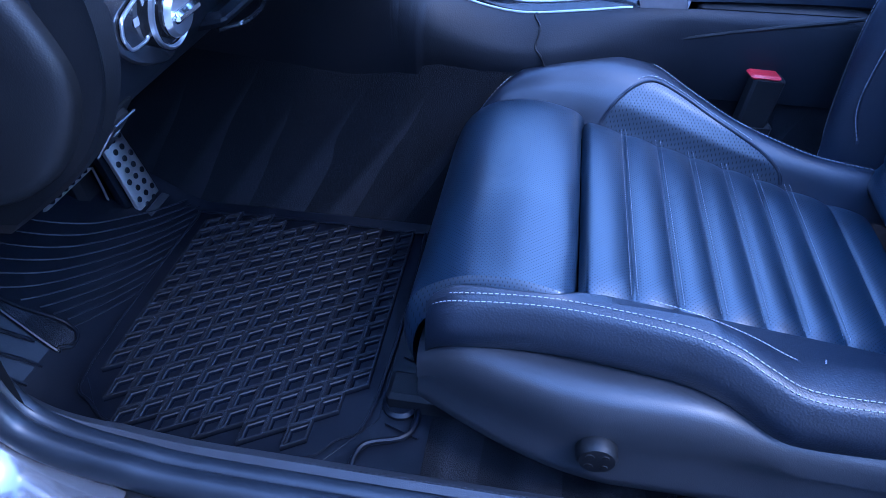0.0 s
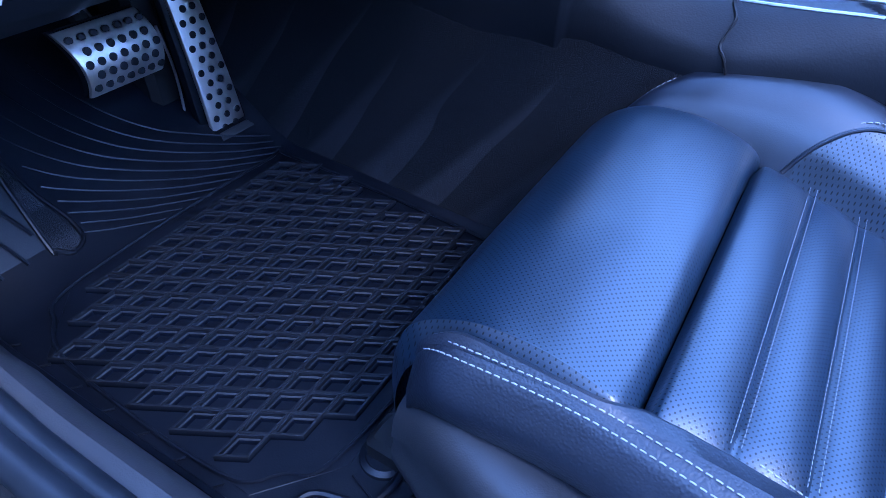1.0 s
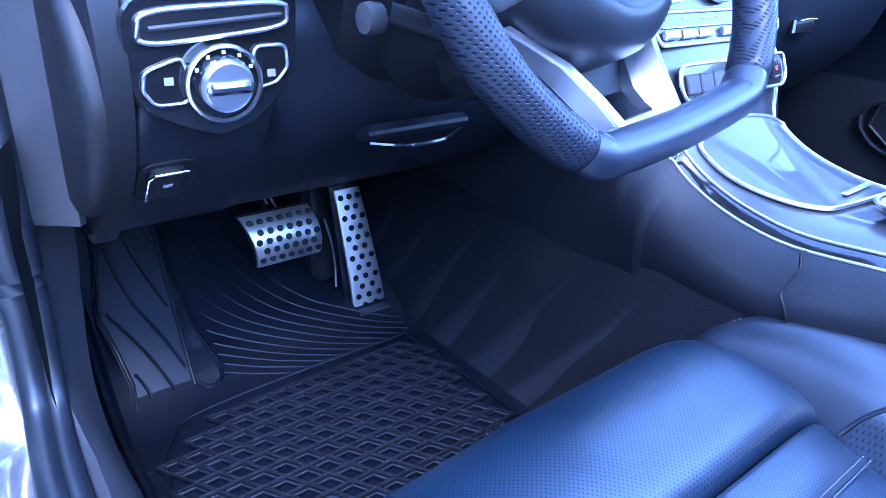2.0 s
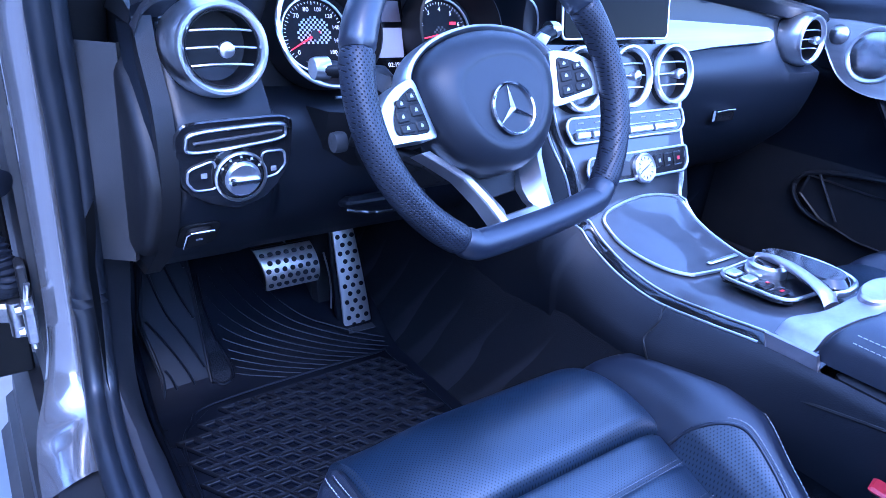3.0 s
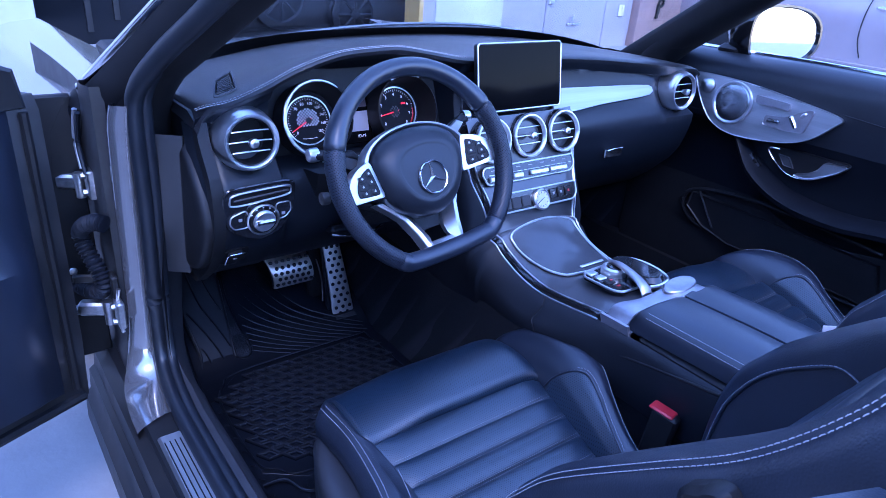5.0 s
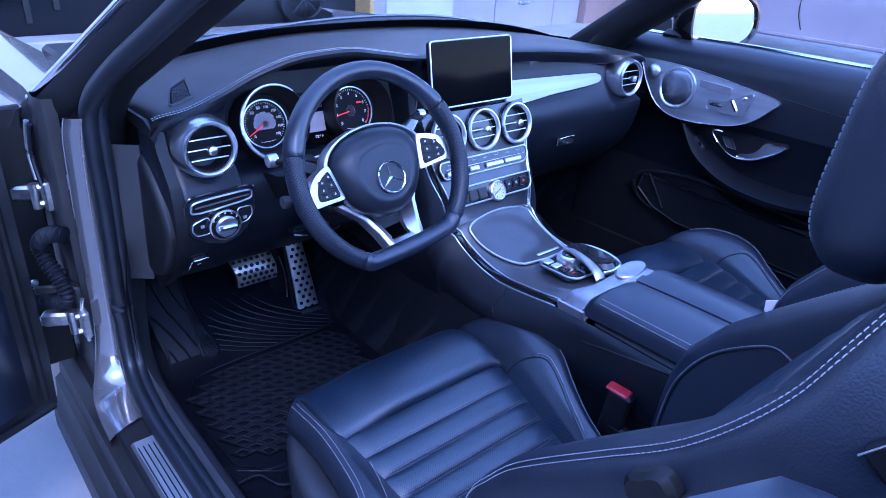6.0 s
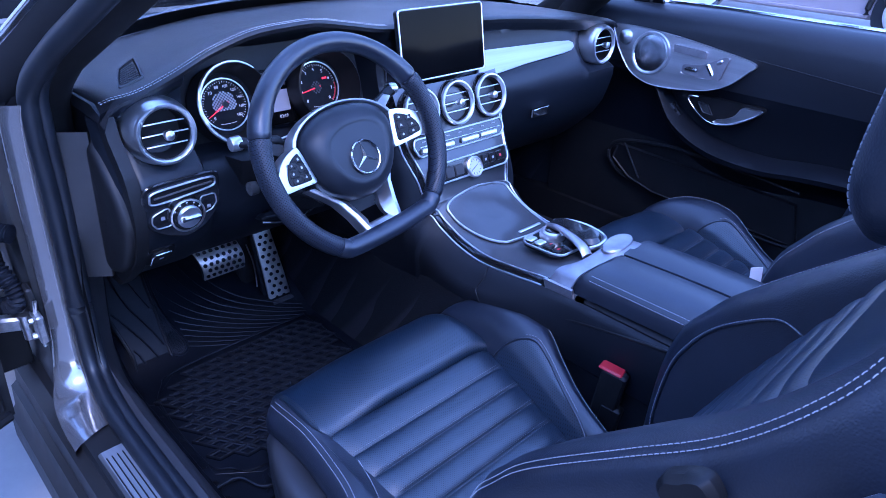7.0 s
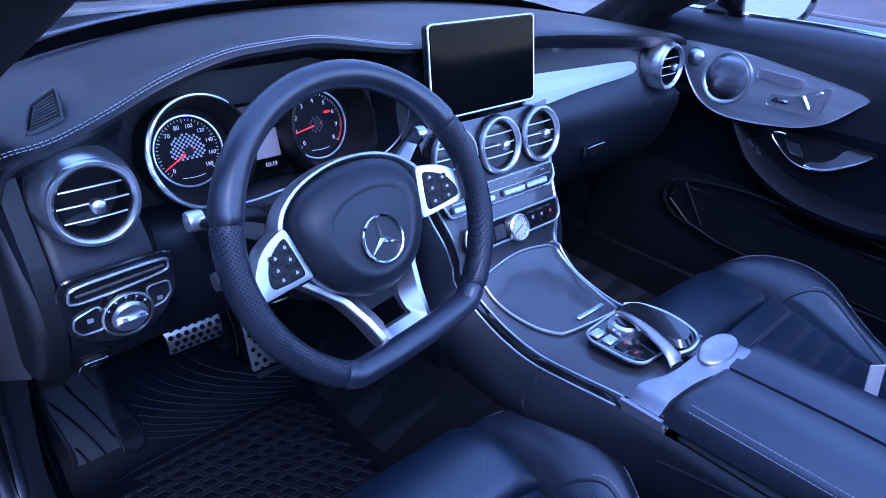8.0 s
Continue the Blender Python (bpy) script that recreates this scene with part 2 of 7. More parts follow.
wire(CONCRETE, place_vector(CONCRETE), pit.inputs["Vector"])
relief(CONCRETE, pit.outputs["Fac"], 0.35, 0.004)
STUCCO = vary(material("white_render", (0.6, 0.59, 0.59)), (0.46, 0.455, 0.46), (0.56, 0.555, 0.56), 2, 0.8, 0.95)
DOOR_PAINT = vary(material("pale_lilac_paint", (0.42, 0.39, 0.42)), (0.30, 0.275, 0.30), (0.37, 0.345, 0.37), 1.5, 0.45, 0.6)
DARK_WALL = vary(material("dark_brown_render", (0.10, 0.085, 0.075)), (0.08, 0.07, 0.06), (0.13, 0.11, 0.10), 2, 0.8, 0.95)
BRICK = vary(material("pale_pink_block", (0.42, 0.30, 0.27)), (0.25, 0.165, 0.15), (0.32, 0.215, 0.19), 6, 0.85, 0.95)
MORTAR = vary(material("pink_grey_mortar", (0.3, 0.22, 0.2)), (0.27, 0.195, 0.175), (0.33, 0.24, 0.22), 8, 0.85, 0.95)
YELLOW = vary(material("yellow_varnish", (0.5, 0.33, 0.1)), (0.42, 0.27, 0.07), (0.58, 0.4, 0.14), 20, 0.4, 0.6)
MAUVE = vary(material("dusty_mauve_paint", (0.3, 0.25, 0.27), metal=0.3, coat=0.7), (0.27, 0.225, 0.24), (0.34, 0.285, 0.30), 1, 0.35, 0.45)
GLASS_LIGHT = material("pale_lamp_glass", (0.75, 0.75, 0.78), 0.1, coat=1.0)


# ---- building blocks ----
class Geo:
    """Vertices and faces of one mesh, in world metres."""

    def __init__(self):
        self.v, self.f = [], []

    def add(self, verts, faces):
        base = len(self.v)
        self.v += [tuple(p) for p in verts]
        self.f += [tuple(base + i for i in f) for f in faces]
        return self

    def grid(self, rows, around=False, caps=False):
        rows = [[tuple(p) for p in r] for r in rows]
        n, k = len(rows), len(rows[0])
        faces = []
        for i in range(n - 1):
            for j in range(k if around else k - 1):
                faces.append((i * k + j, i * k + (j + 1) % k, (i + 1) * k + (j + 1) % k, (i + 1) * k + j))
        if caps:
            faces += [tuple(range(k)), tuple((n - 1) * k + j for j in range(k))]
        return self.add([p for r in rows for p in r], faces)

    def tube(self, path, radius, n=8, closed=False, flat=1.0, up=(0, 0, 1)):
        path = [Vector(p) for p in path]
        count, rings = len(path), []
        for i, p in enumerate(path):
            a = path[(i - 1) % count] if (closed or i) else p
            b = path[(i + 1) % count] if (closed or i < count - 1) else p
            t = (b - a).normalized()
            s = t.cross(Vector(up))
            s = s.normalized() if s.length > 1e-5 else t.orthogonal().normalized()
            w = s.cross(t)
            r = radius(i / (count - 1)) if callable(radius) else radius
            rings.append([p + s * (r * math.cos(q)) + w * (r * flat * math.sin(q)) for q in [2 * math.pi * k / n for k in range(n)]])
        if closed:
            rings.append(rings[0])
        return self.grid(rings, True, not closed)

    def sweep(self, path, profile, up=(0, 0, 1), closed=False):
        """A profile of (side, up) pairs carried along a path."""
        path = [Vector(p) for p in path]
        rings, count = [], len(path)
        for i, p in enumerate(path):
            t = (path[min(i + 1, count - 1)] - path[max(i - 1, 0)]).normalized()
            s = t.cross(Vector(up)).normalized()
            w = s.cross(t)
            prof = profile(i / (count - 1)) if callable(profile) else profile
            rings.append([p + s * a + w * b for a, b in prof])
        return self.grid(rings, True, True)

    def box(self, centre, size, bevel=0.003, turn=None):
        c, h = Vector(centre), [s / 2 for s in size]
        b = min(bevel, min(h) * 0.9)
        rings = []
        for z, inset in ((-h[2], b), (-h[2] + b, 0), (h[2] - b, 0), (h[2], b)):
            x, y = h[0] - inset, h[1] - inset
            k = b * 0.8 if not inset else b * 0.4
            ring = [(x, -y + k), (x, y - k), (x - k, y), (-x + k, y), (-x, y - k), (-x, -y + k), (-x + k, -y), (x - k, -y)]
            rings.append([Vector((px, py, z)) for px, py in ring])
        m = turn or Matrix.Identity(3)
        return self.grid([[c + m @ p for p in r] for r in rings], True, True)

    def slab(self, outline, origin, ux, uy, depth, bevel=0.002):
        """A plate of that outline, standing depth proud of the plane (origin, ux, uy) along ux x uy."""
        o, ux, uy = Vector(origin), Vector(ux).normalized(), Vector(uy).normalized()
        n = ux.cross(uy)
        mid = Vector((sum(p[0] for p in outline) / len(outline), sum(p[1] for p in outline) / len(outline)))
        rings = []
        for lift, inset in ((0, 0), (depth - bevel, 0), (depth, bevel)):
            ring = []
            for p in outline:
                d = Vector(p) - mid
                q = mid + d * max(0.0, 1 - inset / max(d.length, 1e-6))
                ring.append(o + ux * q.x + uy * q.y + n * lift)
            rings.append(ring)
        return self.grid(rings, True, True)

    def lathe(self, profile, origin, axis, n=32):
        """Profile of (radius, along) turned round an axis."""
        a = Vector(axis).normalized()
        s = a.cross(Vector((0, 0, 1)))
        s = s.normalized() if s.length > 1e-4 else Vector((1, 0, 0))
        w = a.cross(s)
        o = Vector(origin)
        rows = [[o + a * h + s * (r * math.cos(q)) + w * (r * math.sin(q)) for q in [2 * math.pi * k / n for k in range(n)]] for r, h in profile]
        return self.grid(rows, True)

    def mirrored(self):
        self.v = [(-x, y, z) for x, y, z in self.v]
        return self


def curve(points, n=40, closed=False):
    """A smooth line through the points."""
    p = [Vector(q) for q in points]
    k = len(p)
    out = []
    spans = k if closed else k - 1
    for i in range(n if closed else n + 1):
        t = i / n * spans
        j = min(int(t), spans - 1)
        f = t - j
        if closed:
            a, b, c, d = p[(j - 1) % k], p[j % k], p[(j + 1) % k], p[(j + 2) % k]
        else:
            a, b, c, d = p[max(j - 1, 0)], p[j], p[j + 1], p[min(j + 2, k - 1)]
        out.append(0.5 * ((2 * b) + (c - a) * f + (2 * a - 5 * b + 4 * c - d) * f * f + (3 * b - a - 3 * c + d) * f ** 3))
    return out


def value(pairs, t):
    """Smooth value between (t, v) pairs."""
    return float(np.interp(t, [a for a, _ in pairs], [b for _, b in pairs]))


def thing(name, at, label, category, group="", kind=""):
    ob = new(name)
    ob.empty_display_size = 0.05
    ob.matrix_basis = Matrix.Translation(at)
    return tagged(ob, label, category, group, kind)


def mesh_of(name, geo, mat, sharp=38):
    me = bpy.data.meshes.new(name)
    me.from_pydata(geo.v, [], geo.f)
    bm = bmesh.new()
    bm.from_mesh(me)
    bmesh.ops.recalc_face_normals(bm, faces=bm.faces)
    bm.to_mesh(me)
    bm.free()
    me.materials.append(mat)
    me.polygons.foreach_set("use_smooth", [True] * len(me.polygons))
    me.set_sharp_from_angle(angle=radians(sharp))
    return me


def base_of(ob):
    m = ob.matrix_basis.copy()
    while ob.parent:
        m = ob.parent.matrix_basis @ ob.matrix_parent_inverse @ m
        ob = ob.parent
    return m


def part(name, geo, mat, parent=None, label="", kind="", sharp=38):
    ob = new(name, mesh_of(name, geo, mat, sharp))
    if parent:
        ob.parent = parent
        ob.matrix_parent_inverse = base_of(parent).inverted()
    return tagged(ob, label, "", "", kind)


def shared(name, mesh, m, parent):
    """One more object on a mesh that is already there."""
    ob = new(name, mesh)
    ob.parent = parent
    ob.matrix_parent_inverse = base_of(parent).inverted()
    ob.matrix_basis = m
    return ob


def stitches(path, side=(0, 0, 1), pitch=0.0062, length=0.0042, radius=0.0006, lift=0.00015):
    """A row of short raised stitches along a path."""
    g = Geo()
    path = [Vector(p) for p in path]
    run = [0.0]
    for a, b in zip(path, path[1:]):
        run.append(run[-1] + (b - a).length)

    def at(d):
        i = max(0, min(len(path) - 2, int(np.searchsorted(run, d)) - 1))
        f = (d - run[i]) / max(run[i + 1] - run[i], 1e-9)
        return path[i].lerp(path[i + 1], min(max(f, 0), 1))
    up = Vector(side).normalized() * lift
    d = pitch / 2
    while d + length < run[-1]:
        a, b = at(d) + up, at(d + length) + up
        m = (a + b) / 2 + up
        g.tube([a - up, m, b - up], radius, 5)
        d += pitch
    return g


def letters(text, size, origin, ux, uy, mat, parent, name="marking", depth=0.0002):
    c = bpy.data.curves.new(name, "FONT")
    c.body, c.size, c.align_x, c.align_y, c.extrude = text, size, "CENTER", "CENTER", depth
    c.resolution_u = 2
    ob = bpy.data.objects.new("text", c)
    scene.collection.objects.link(ob)
    me = bpy.data.meshes.new_from_object(ob.evaluated_get(bpy.context.evaluated_depsgraph_get()))
    bpy.data.objects.remove(ob)
    bpy.data.curves.remove(c)
    ux, uy = Vector(ux).normalized(), Vector(uy).normalized()
    m = Matrix((ux, uy, ux.cross(uy))).transposed().to_4x4()
    m.translation = Vector(origin)
    me.transform(m)
    me.materials.clear()
    me.materials.append(mat)
    out = new(name, me)
    out.parent = parent
    out.matrix_parent_inverse = base_of(parent).inverted()
    return out


# ---- the setting ----
ground = part("ground", Geo().grid([[(x, y, 0) for x in (-60, -6, 0, 6, 60)] for y in (-60, -6, 0, 6, 80)]), CONCRETE)
tagged(ground, "pale worn concrete forecourt under the car", "ground", "", "structure")

# building front ahead of the car
WALL_Y = 5.6
wall = thing("wall_north", (0, WALL_Y, 0), "white rendered building front ahead of the car", "wall", "", "structure")
for a, b, m in ((-14, -0.29, STUCCO), (3.655, 4.65, STUCCO), (7.2, 15.0, BRICK)):
    part("pier", Geo().box(((a + b) / 2, WALL_Y + 0.2, 1.3), (b - a, 0.4, 3.6), 0.01), m, wall)
part("lintel", Geo().box((0.5, WALL_Y + 0.25, 3.5), (29, 0.3, 1.0), 0.01), STUCCO, wall)
for k in range(14):
    part("mortar_line", Geo().box((9.0, WALL_Y - 0.001, 0.05 + 0.16 * k), (3.6, 0.004, 0.012), 0.001), MORTAR, wall)
    for j in range(9):
        part("mortar_line", Geo().box((7.35 + 0.4 * j + 0.2 * (k % 2), WALL_Y - 0.001, 0.13 + 0.16 * k), (0.012, 0.004, 0.15), 0.001), MORTAR, wall)
win = thing("window_1", (1.6, WALL_Y, 0), "wide dark garage window with a yellow varnished frame", "window", "", "structure")
part("pane", Geo().box((1.57, WALL_Y + 0.32, 1.3), (3.75, 0.02, 3.4), 0.004), TINTED, win)
part("frame", Geo().box((3.455, WALL_Y + 0.14, 1.3), (0.06, 0.3, 3.4), 0.01), YELLOW, win, "yellow varnished frame")
part("jamb", Geo().box((3.57, WALL_Y + 0.16, 1.3), (0.17, 0.3, 3.4), 0.01), DOOR_PAINT, win)
part("sill", Geo().box((1.57, WALL_Y + 0.14, 0.10), (3.75, 0.34, 0.2), 0.02), CONCRETE, win)
# Upright strips drawn in for the reflections in the dark pane.
for k, x in enumerate((0.15, 0.38, 1.05, 1.9, 2.35)):
    part("pane_reflection", Geo().box((x, WALL_Y + 0.30, 0.9), (0.05, 0.015, 1.2 - 0.2 * k), 0.003), PLASTIC, win)
gate = thing("door_1", (5.9, WALL_Y, 0), "pale lilac double steel door with locks", "door", "", "structure")
for a, b in ((4.655, 5.48), (5.49, 6.62), (6.63, 7.19)):
    part("leaf", Geo().box(((a + b) / 2, WALL_Y + 0.15, 1.3), (b - a, 0.06, 3.4), 0.012), DOOR_PAINT, gate)
part("hasp", Geo().box((5.55, WALL_Y + 0.10, 0.66), (0.09, 0.04, 0.16), 0.008), SATIN, gate, "grey steel hasp")
part("bolt_bar", Geo().box((6.0, WALL_Y + 0.10, 0.33), (0.22, 0.04, 0.03), 0.008), SATIN, gate, "sliding bolt")
part("bolt_knob", Geo().box((5.95, WALL_Y + 0.08, 0.38), (0.03, 0.04, 0.12), 0.008), SATIN, gate)
part("lock_plate", Geo().box((6.95, WALL_Y + 0.11, 0.50), (0.11, 0.02, 0.16), 0.01), SATIN, gate)
hook = thing("wall_hook", (7.62, WALL_Y, 0.5), "dark iron hook on the wall", "hook")
part("stem", Geo().box((7.60, WALL_Y - 0.02, 0.50), (0.05, 0.04, 0.22), 0.01), PLASTIC, hook)
part("ring", Geo().tube([(7.64 + 0.05 * math.cos(a), WALL_Y - 0.03, 0.62 + 0.05 * math.sin(a)) for a in np.linspace(0, 6.28, 20, endpoint=False)], 0.02, 8, True), PLASTIC, hook)
# Loose wheel shapes added for the faint car wheels in the dark pane.
for x, z, r in ((1.9, 0.62, 0.33), (2.75, 0.45, 0.30)):
    sw_ = thing("pane_wheel_shape", (x, WALL_Y + 0.24, 0), "dark wheel shape added before the garage pane", "wheel", "stored wheels")
    part("tyre", Geo().lathe([(r * 0.66, 0.01), (r * 0.72, 0.03), (r * 0.95, 0.03), (r, 0.0), (r, -0.04)], (x, WALL_Y + 0.24, z), (0, -1, 0), 36), TINTED, sw_)
    for k in range(8):
        q = k * math.pi / 4
        part("spoke", Geo().tube([(x + 0.05 * math.cos(q), WALL_Y + 0.235, z + 0.05 * math.sin(q)), (x + r * 0.68 * math.cos(q), WALL_Y + 0.235, z + r * 0.68 * math.sin(q))], 0.014, 6), TINTED, sw_)
    part("hub", Geo().lathe([(0, 0.02), (0.05, 0.018), (0.06, 0.0)], (x, WALL_Y + 0.24, z), (0, -1, 0), 16), TINTED, sw_)

# Added wall, out of view; cuts the low sky light from the left.
yard = part("added_wall_west", Geo().box((-5.0, -1.0, 1.8), (0.3, 18.0, 3.6), 0.02), DARK_WALL, None)
tagged(yard, "added dark wall out of view that dims the left side", "wall", "", "structure")

# ---- car body ----
body = thing("car_body", (-0.8, 0, 0), "grey metallic open convertible body with its door open", "car")
CB = body

# floor and tunnel
floor = thing("floor", (-0.4, 0.2, 0.25), "black carpeted car floor and tunnel sides", "floor", "", "structure")
xs = [-0.79, -0.72, -0.6, -0.4, -0.25, -0.2, -0.187, -0.178, -0.172, -0.1655]
zs = [0.30, 0.262, 0.258, 0.258, 0.258, 0.262, 0.30, 0.40, 0.50, 0.56]
rows = []
for y in np.linspace(-1.0, 1.05, 42):
    rise = max(0.0, y - 0.50) * 0.62
    top = 0.56 + 0.04 * max(0, y) / 0.4
    pull = 0.055 * max(0.0, min(1.0, (-0.12 - y) / 0.15))
    rows.append([(x + (pull if x > -0.3 else 0.0), y, z + rise if z < 0.29 else max(z + (top - 0.56) * (z - 0.26) / 0.3, 0.3 + rise)) for x, z in zip(xs, zs)])
part("carpet", Geo().grid(rows), CARPET, floor)
part("carpet", Geo().grid([[(-p[0], p[1], p[2]) for p in r] for r in rows]), CARPET, floor)
part("bulkhead", Geo().box((0, 1.08, 0.52), (1.6, 0.06, 0.74), 0.01), CARPET, floor)

# sill, seal and painted door frame on the open side
sill_path = curve([(-0.759, -1.25, 0.372), (-0.759, -0.5, 0.372), (-0.759, 0.1, 0.372), (-0.760, 0.25, 0.378), (-0.758, 0.335, 0.395), (-0.755, 0.388, 0.44), (-0.752, 0.410, 0.52), (-0.750, 0.416, 0.612)], 60)


def sill_profile(t):
    """Broad along the sill, narrow where it turns up the door frame."""
    k = 0.92 - 0.72 * max(0.0, min(1.0, (t - 0.50) / 0.28))
    return [(-0.036, -0.04), (-0.034, -0.002), (-0.022, 0.010), (0.0, 0.016)] + [(a * k, b) for a, b in ((0.022, 0.010), (0.031, -0.004), (0.034, -0.03), (0.030, -0.07))] + [(-0.02, -0.07)]


part("sill_trim", Geo().sweep(sill_path, sill_profile, up=(-0.35, -0.35, 0.85)), SHIELD, CB)
for k in range(5):
    part("rib", Geo().tube([(-0.742 - k * 0.0065, -0.9, 0.3855), (-0.742 - k * 0.0065, 0.20, 0.3855)], 0.0016, 6), PLASTIC, CB)
seal_path = curve([(-0.788, -1.25, 0.392), (-0.788, -0.5, 0.392), (-0.788, 0.12, 0.392), (-0.787, 0.262, 0.402), (-0.781, 0.345, 0.415), (-0.776, 0.382, 0.445), (-0.772, 0.396, 0.51), (-0.770, 0.396, 0.62), (-0.770, 0.376, 0.80), (-0.776, 0.348, 0.93), (-0.774, 0.325, 1.000), (-0.752, 0.24, 1.070), (-0.722, 0.125, 1.142), (-0.668, -0.085, 1.270), (-0.630, -0.215, 1.348)], 110)
part("door_seal", Geo().tube(seal_path, 0.015, 12, flat=1.25), DOOR_SEAL, CB, "black rubber door seal")
part("door_seal", Geo().tube([Vector(p) + Vector((0.018, -0.004, 0.004)) for p in seal_path], 0.011, 10), DOOR_SEAL, CB, "black rubber door seal")
inner = curve([(-0.800, 0.255, 0.388), (-0.791, 0.31, 0.394), (-0.787, 0.36, 0.408), (-0.786, 0.393, 0.446), (-0.786, 0.402, 0.52), (-0.785, 0.401, 0.62), (-0.784, 0.382, 0.80), (-0.785, 0.347, 0.93), (-0.780, 0.328, 0.975)], 60)
outer = curve([(-0.868, 0.235, 0.378), (-0.866, 0.31, 0.380), (-0.858, 0.375, 0.388), (-0.840, 0.408, 0.428), (-0.825, 0.422, 0.50), (-0.821, 0.423, 0.62), (-0.820, 0.404, 0.80), (-0.821, 0.369, 0.93), (-0.816, 0.350, 0.975)], 60)
frame_rows = []
for k, (a, b) in enumerate(zip(inner, outer)):
    f = min(1.0, k / 22)
    facing = Vector((-0.10, -0.25, 1.0)).lerp(Vector((-0.55, -0.83, 0.08)), f).normalized()
    frame_rows.append([a - facing * 0.03, a - facing * 0.002, a.lerp(b, 0.12) + facing * 0.003, a.lerp(b, 0.45) + facing * 0.006, a.lerp(b, 0.82) + facing * 0.004, b - facing * 0.002, b - facing * 0.03])
part("door_frame", Geo().grid(frame_rows), PAINT, CB, "grey metallic painted door frame", sharp=60)
sill = [(-0.80, 0.345), (-0.803, 0.374), (-0.85, 0.372), (-0.872, 0.350), (-0.876, 0.31), (-0.888, 0.30), (-0.892, 0.25), (-0.905, 0.235), (-0.908, 0.17), (-0.87, 0.14), (-0.80, 0.15)]
part("rocker_panel", Geo().grid([[(x, y, z) for x, z in sill] for y in np.linspace(-1.4, 0.62, 20)], True, True), PAINT_DARK, CB, "dusty stepped rocker panel in darkened body paint")
part("scuff_plate", Geo().box((-0.818, -0.36, 0.386), (0.052, 1.10, 0.012), 0.005), BRUSHED, CB, "brushed metal scuff plate on the sill")
for k in range(4):
    part("groove", Geo().tube([(-0.836 + k * 0.0092, -0.88, 0.3918), (-0.836 + k * 0.0092, 0.165, 0.3918)], 0.0013, 6), PLASTIC, CB)
part("scuff_surround", Geo().box((-0.824, -0.34, 0.379), (0.062, 1.22, 0.012), 0.005), PLASTIC, CB)

# kick panel below the dashboard end, near black to carry the recess shade
kick = [[(-0.742, 0.30, 0.33), (-0.735, 0.40, 0.36), (-0.722, 0.55, 0.45), (-0.715, 0.75, 0.55)], [(-0.752, 0.36, 0.45), (-0.735, 0.42, 0.46), (-0.72, 0.56, 0.53), (-0.715, 0.75, 0.6)], [(-0.755, 0.345, 0.62), (-0.735, 0.40, 0.62), (-0.72, 0.55, 0.63), (-0.715, 0.75, 0.65)], [(-0.755, 0.30, 0.72), (-0.735, 0.36, 0.72), (-0.72, 0.55, 0.72), (-0.715, 0.75, 0.72)]]
part("kick_panel", Geo().grid([[(x - 0.012, y, z) for x, y, z in r] for r in kick]), PILLAR, CB)

part("kick_panel", Geo().grid([[(-0.018 - x, y, z) for x, y, z in r] for r in [[(-0.79, 0.30, 0.28), (-0.77, 0.7, 0.30), (-0.75, 1.06, 0.45)], [(-0.79, 0.30, 0.6), (-0.77, 0.7, 0.6), (-0.75, 1.06, 0.6)], [(-0.79, 0.30, 0.95), (-0.77, 0.7, 0.95), (-0.75, 1.06, 0.95)]]]), CARPET, CB)
part("far_sill", Geo().box((0.81, -0.25, 0.32), (0.12, 1.9, 0.16), 0.02), PLASTIC, CB, "black sill trim by the closed door")
# hinge pillar behind the frame, with hinges, check strap and cable conduit
pillar_rows = []
for z in np.linspace(0.20, 0.99, 10):
    pillar_rows.append([(-0.806, 0.428, z), (-0.828, 0.432, z), (-0.835, 0.46, z), (-0.832, 0.55, z), (-0.838, 0.75, z), (-0.85, 0.95, z)])
part("hinge_pillar", Geo().grid(pillar_rows), PAINT_DARK, CB, "dusty hinge pillar in darkened body paint")
for y, z in ((0.455, 0.535), (0.56, 0.775)):
    h = thing("door_hinge", (-0.86, y, z), "zinc plated door hinge bolted to the pillar", "hinge", "door hinges")
    part("leaf", Geo().box((-0.838, y - 0.05, z + 0.012), (0.014, 0.040, 0.058), 0.003), ZINC, h)
    part("knuckle", Geo().lathe([(0, -0.026), (0.0095, -0.026), (0.0095, 0.026), (0, 0.026)], (-0.852, y - 0.015, z), (0, 0, 1), 16), ZINC, h)
    part("arm", Geo().box((-0.876, y + 0.012, z + 0.004), (0.052, 0.026, 0.030), 0.005, Euler((0, 0, radians(-28))).to_matrix()), ZINC, h)
    part("tail", Geo().box((-0.912, y + 0.035, z - 0.004), (0.050, 0.016, 0.018), 0.004, Euler((0, 0, radians(-28))).to_matrix()), ZINC, h)
    part("pin", Geo().lathe([(0, 0.034), (0.006, 0.034), (0.007, 0.026), (0.007, -0.030), (0, -0.030)], (-0.932, y + 0.045, z - 0.004), (0, 0, 1), 12), ZINC, h)
    for k in (-1, 1):
        part("bolt", Geo().lathe([(0, 0.007), (0.006, 0.007), (0.007, 0.0)], (-0.846, y - 0.05, z + 0.012 + k * 0.017), (-1, 0, 0), 6), ZINC, h)
strap = thing("check_strap", (-0.86, 0.50, 0.62), "dark steel door check strap", "strap")
part("bar", Geo().box((-0.866, 0.475, 0.600), (0.075, 0.010, 0.018), 0.003, Euler((0, 0, radians(-24))).to_matrix()), PAINT_DARK, strap)
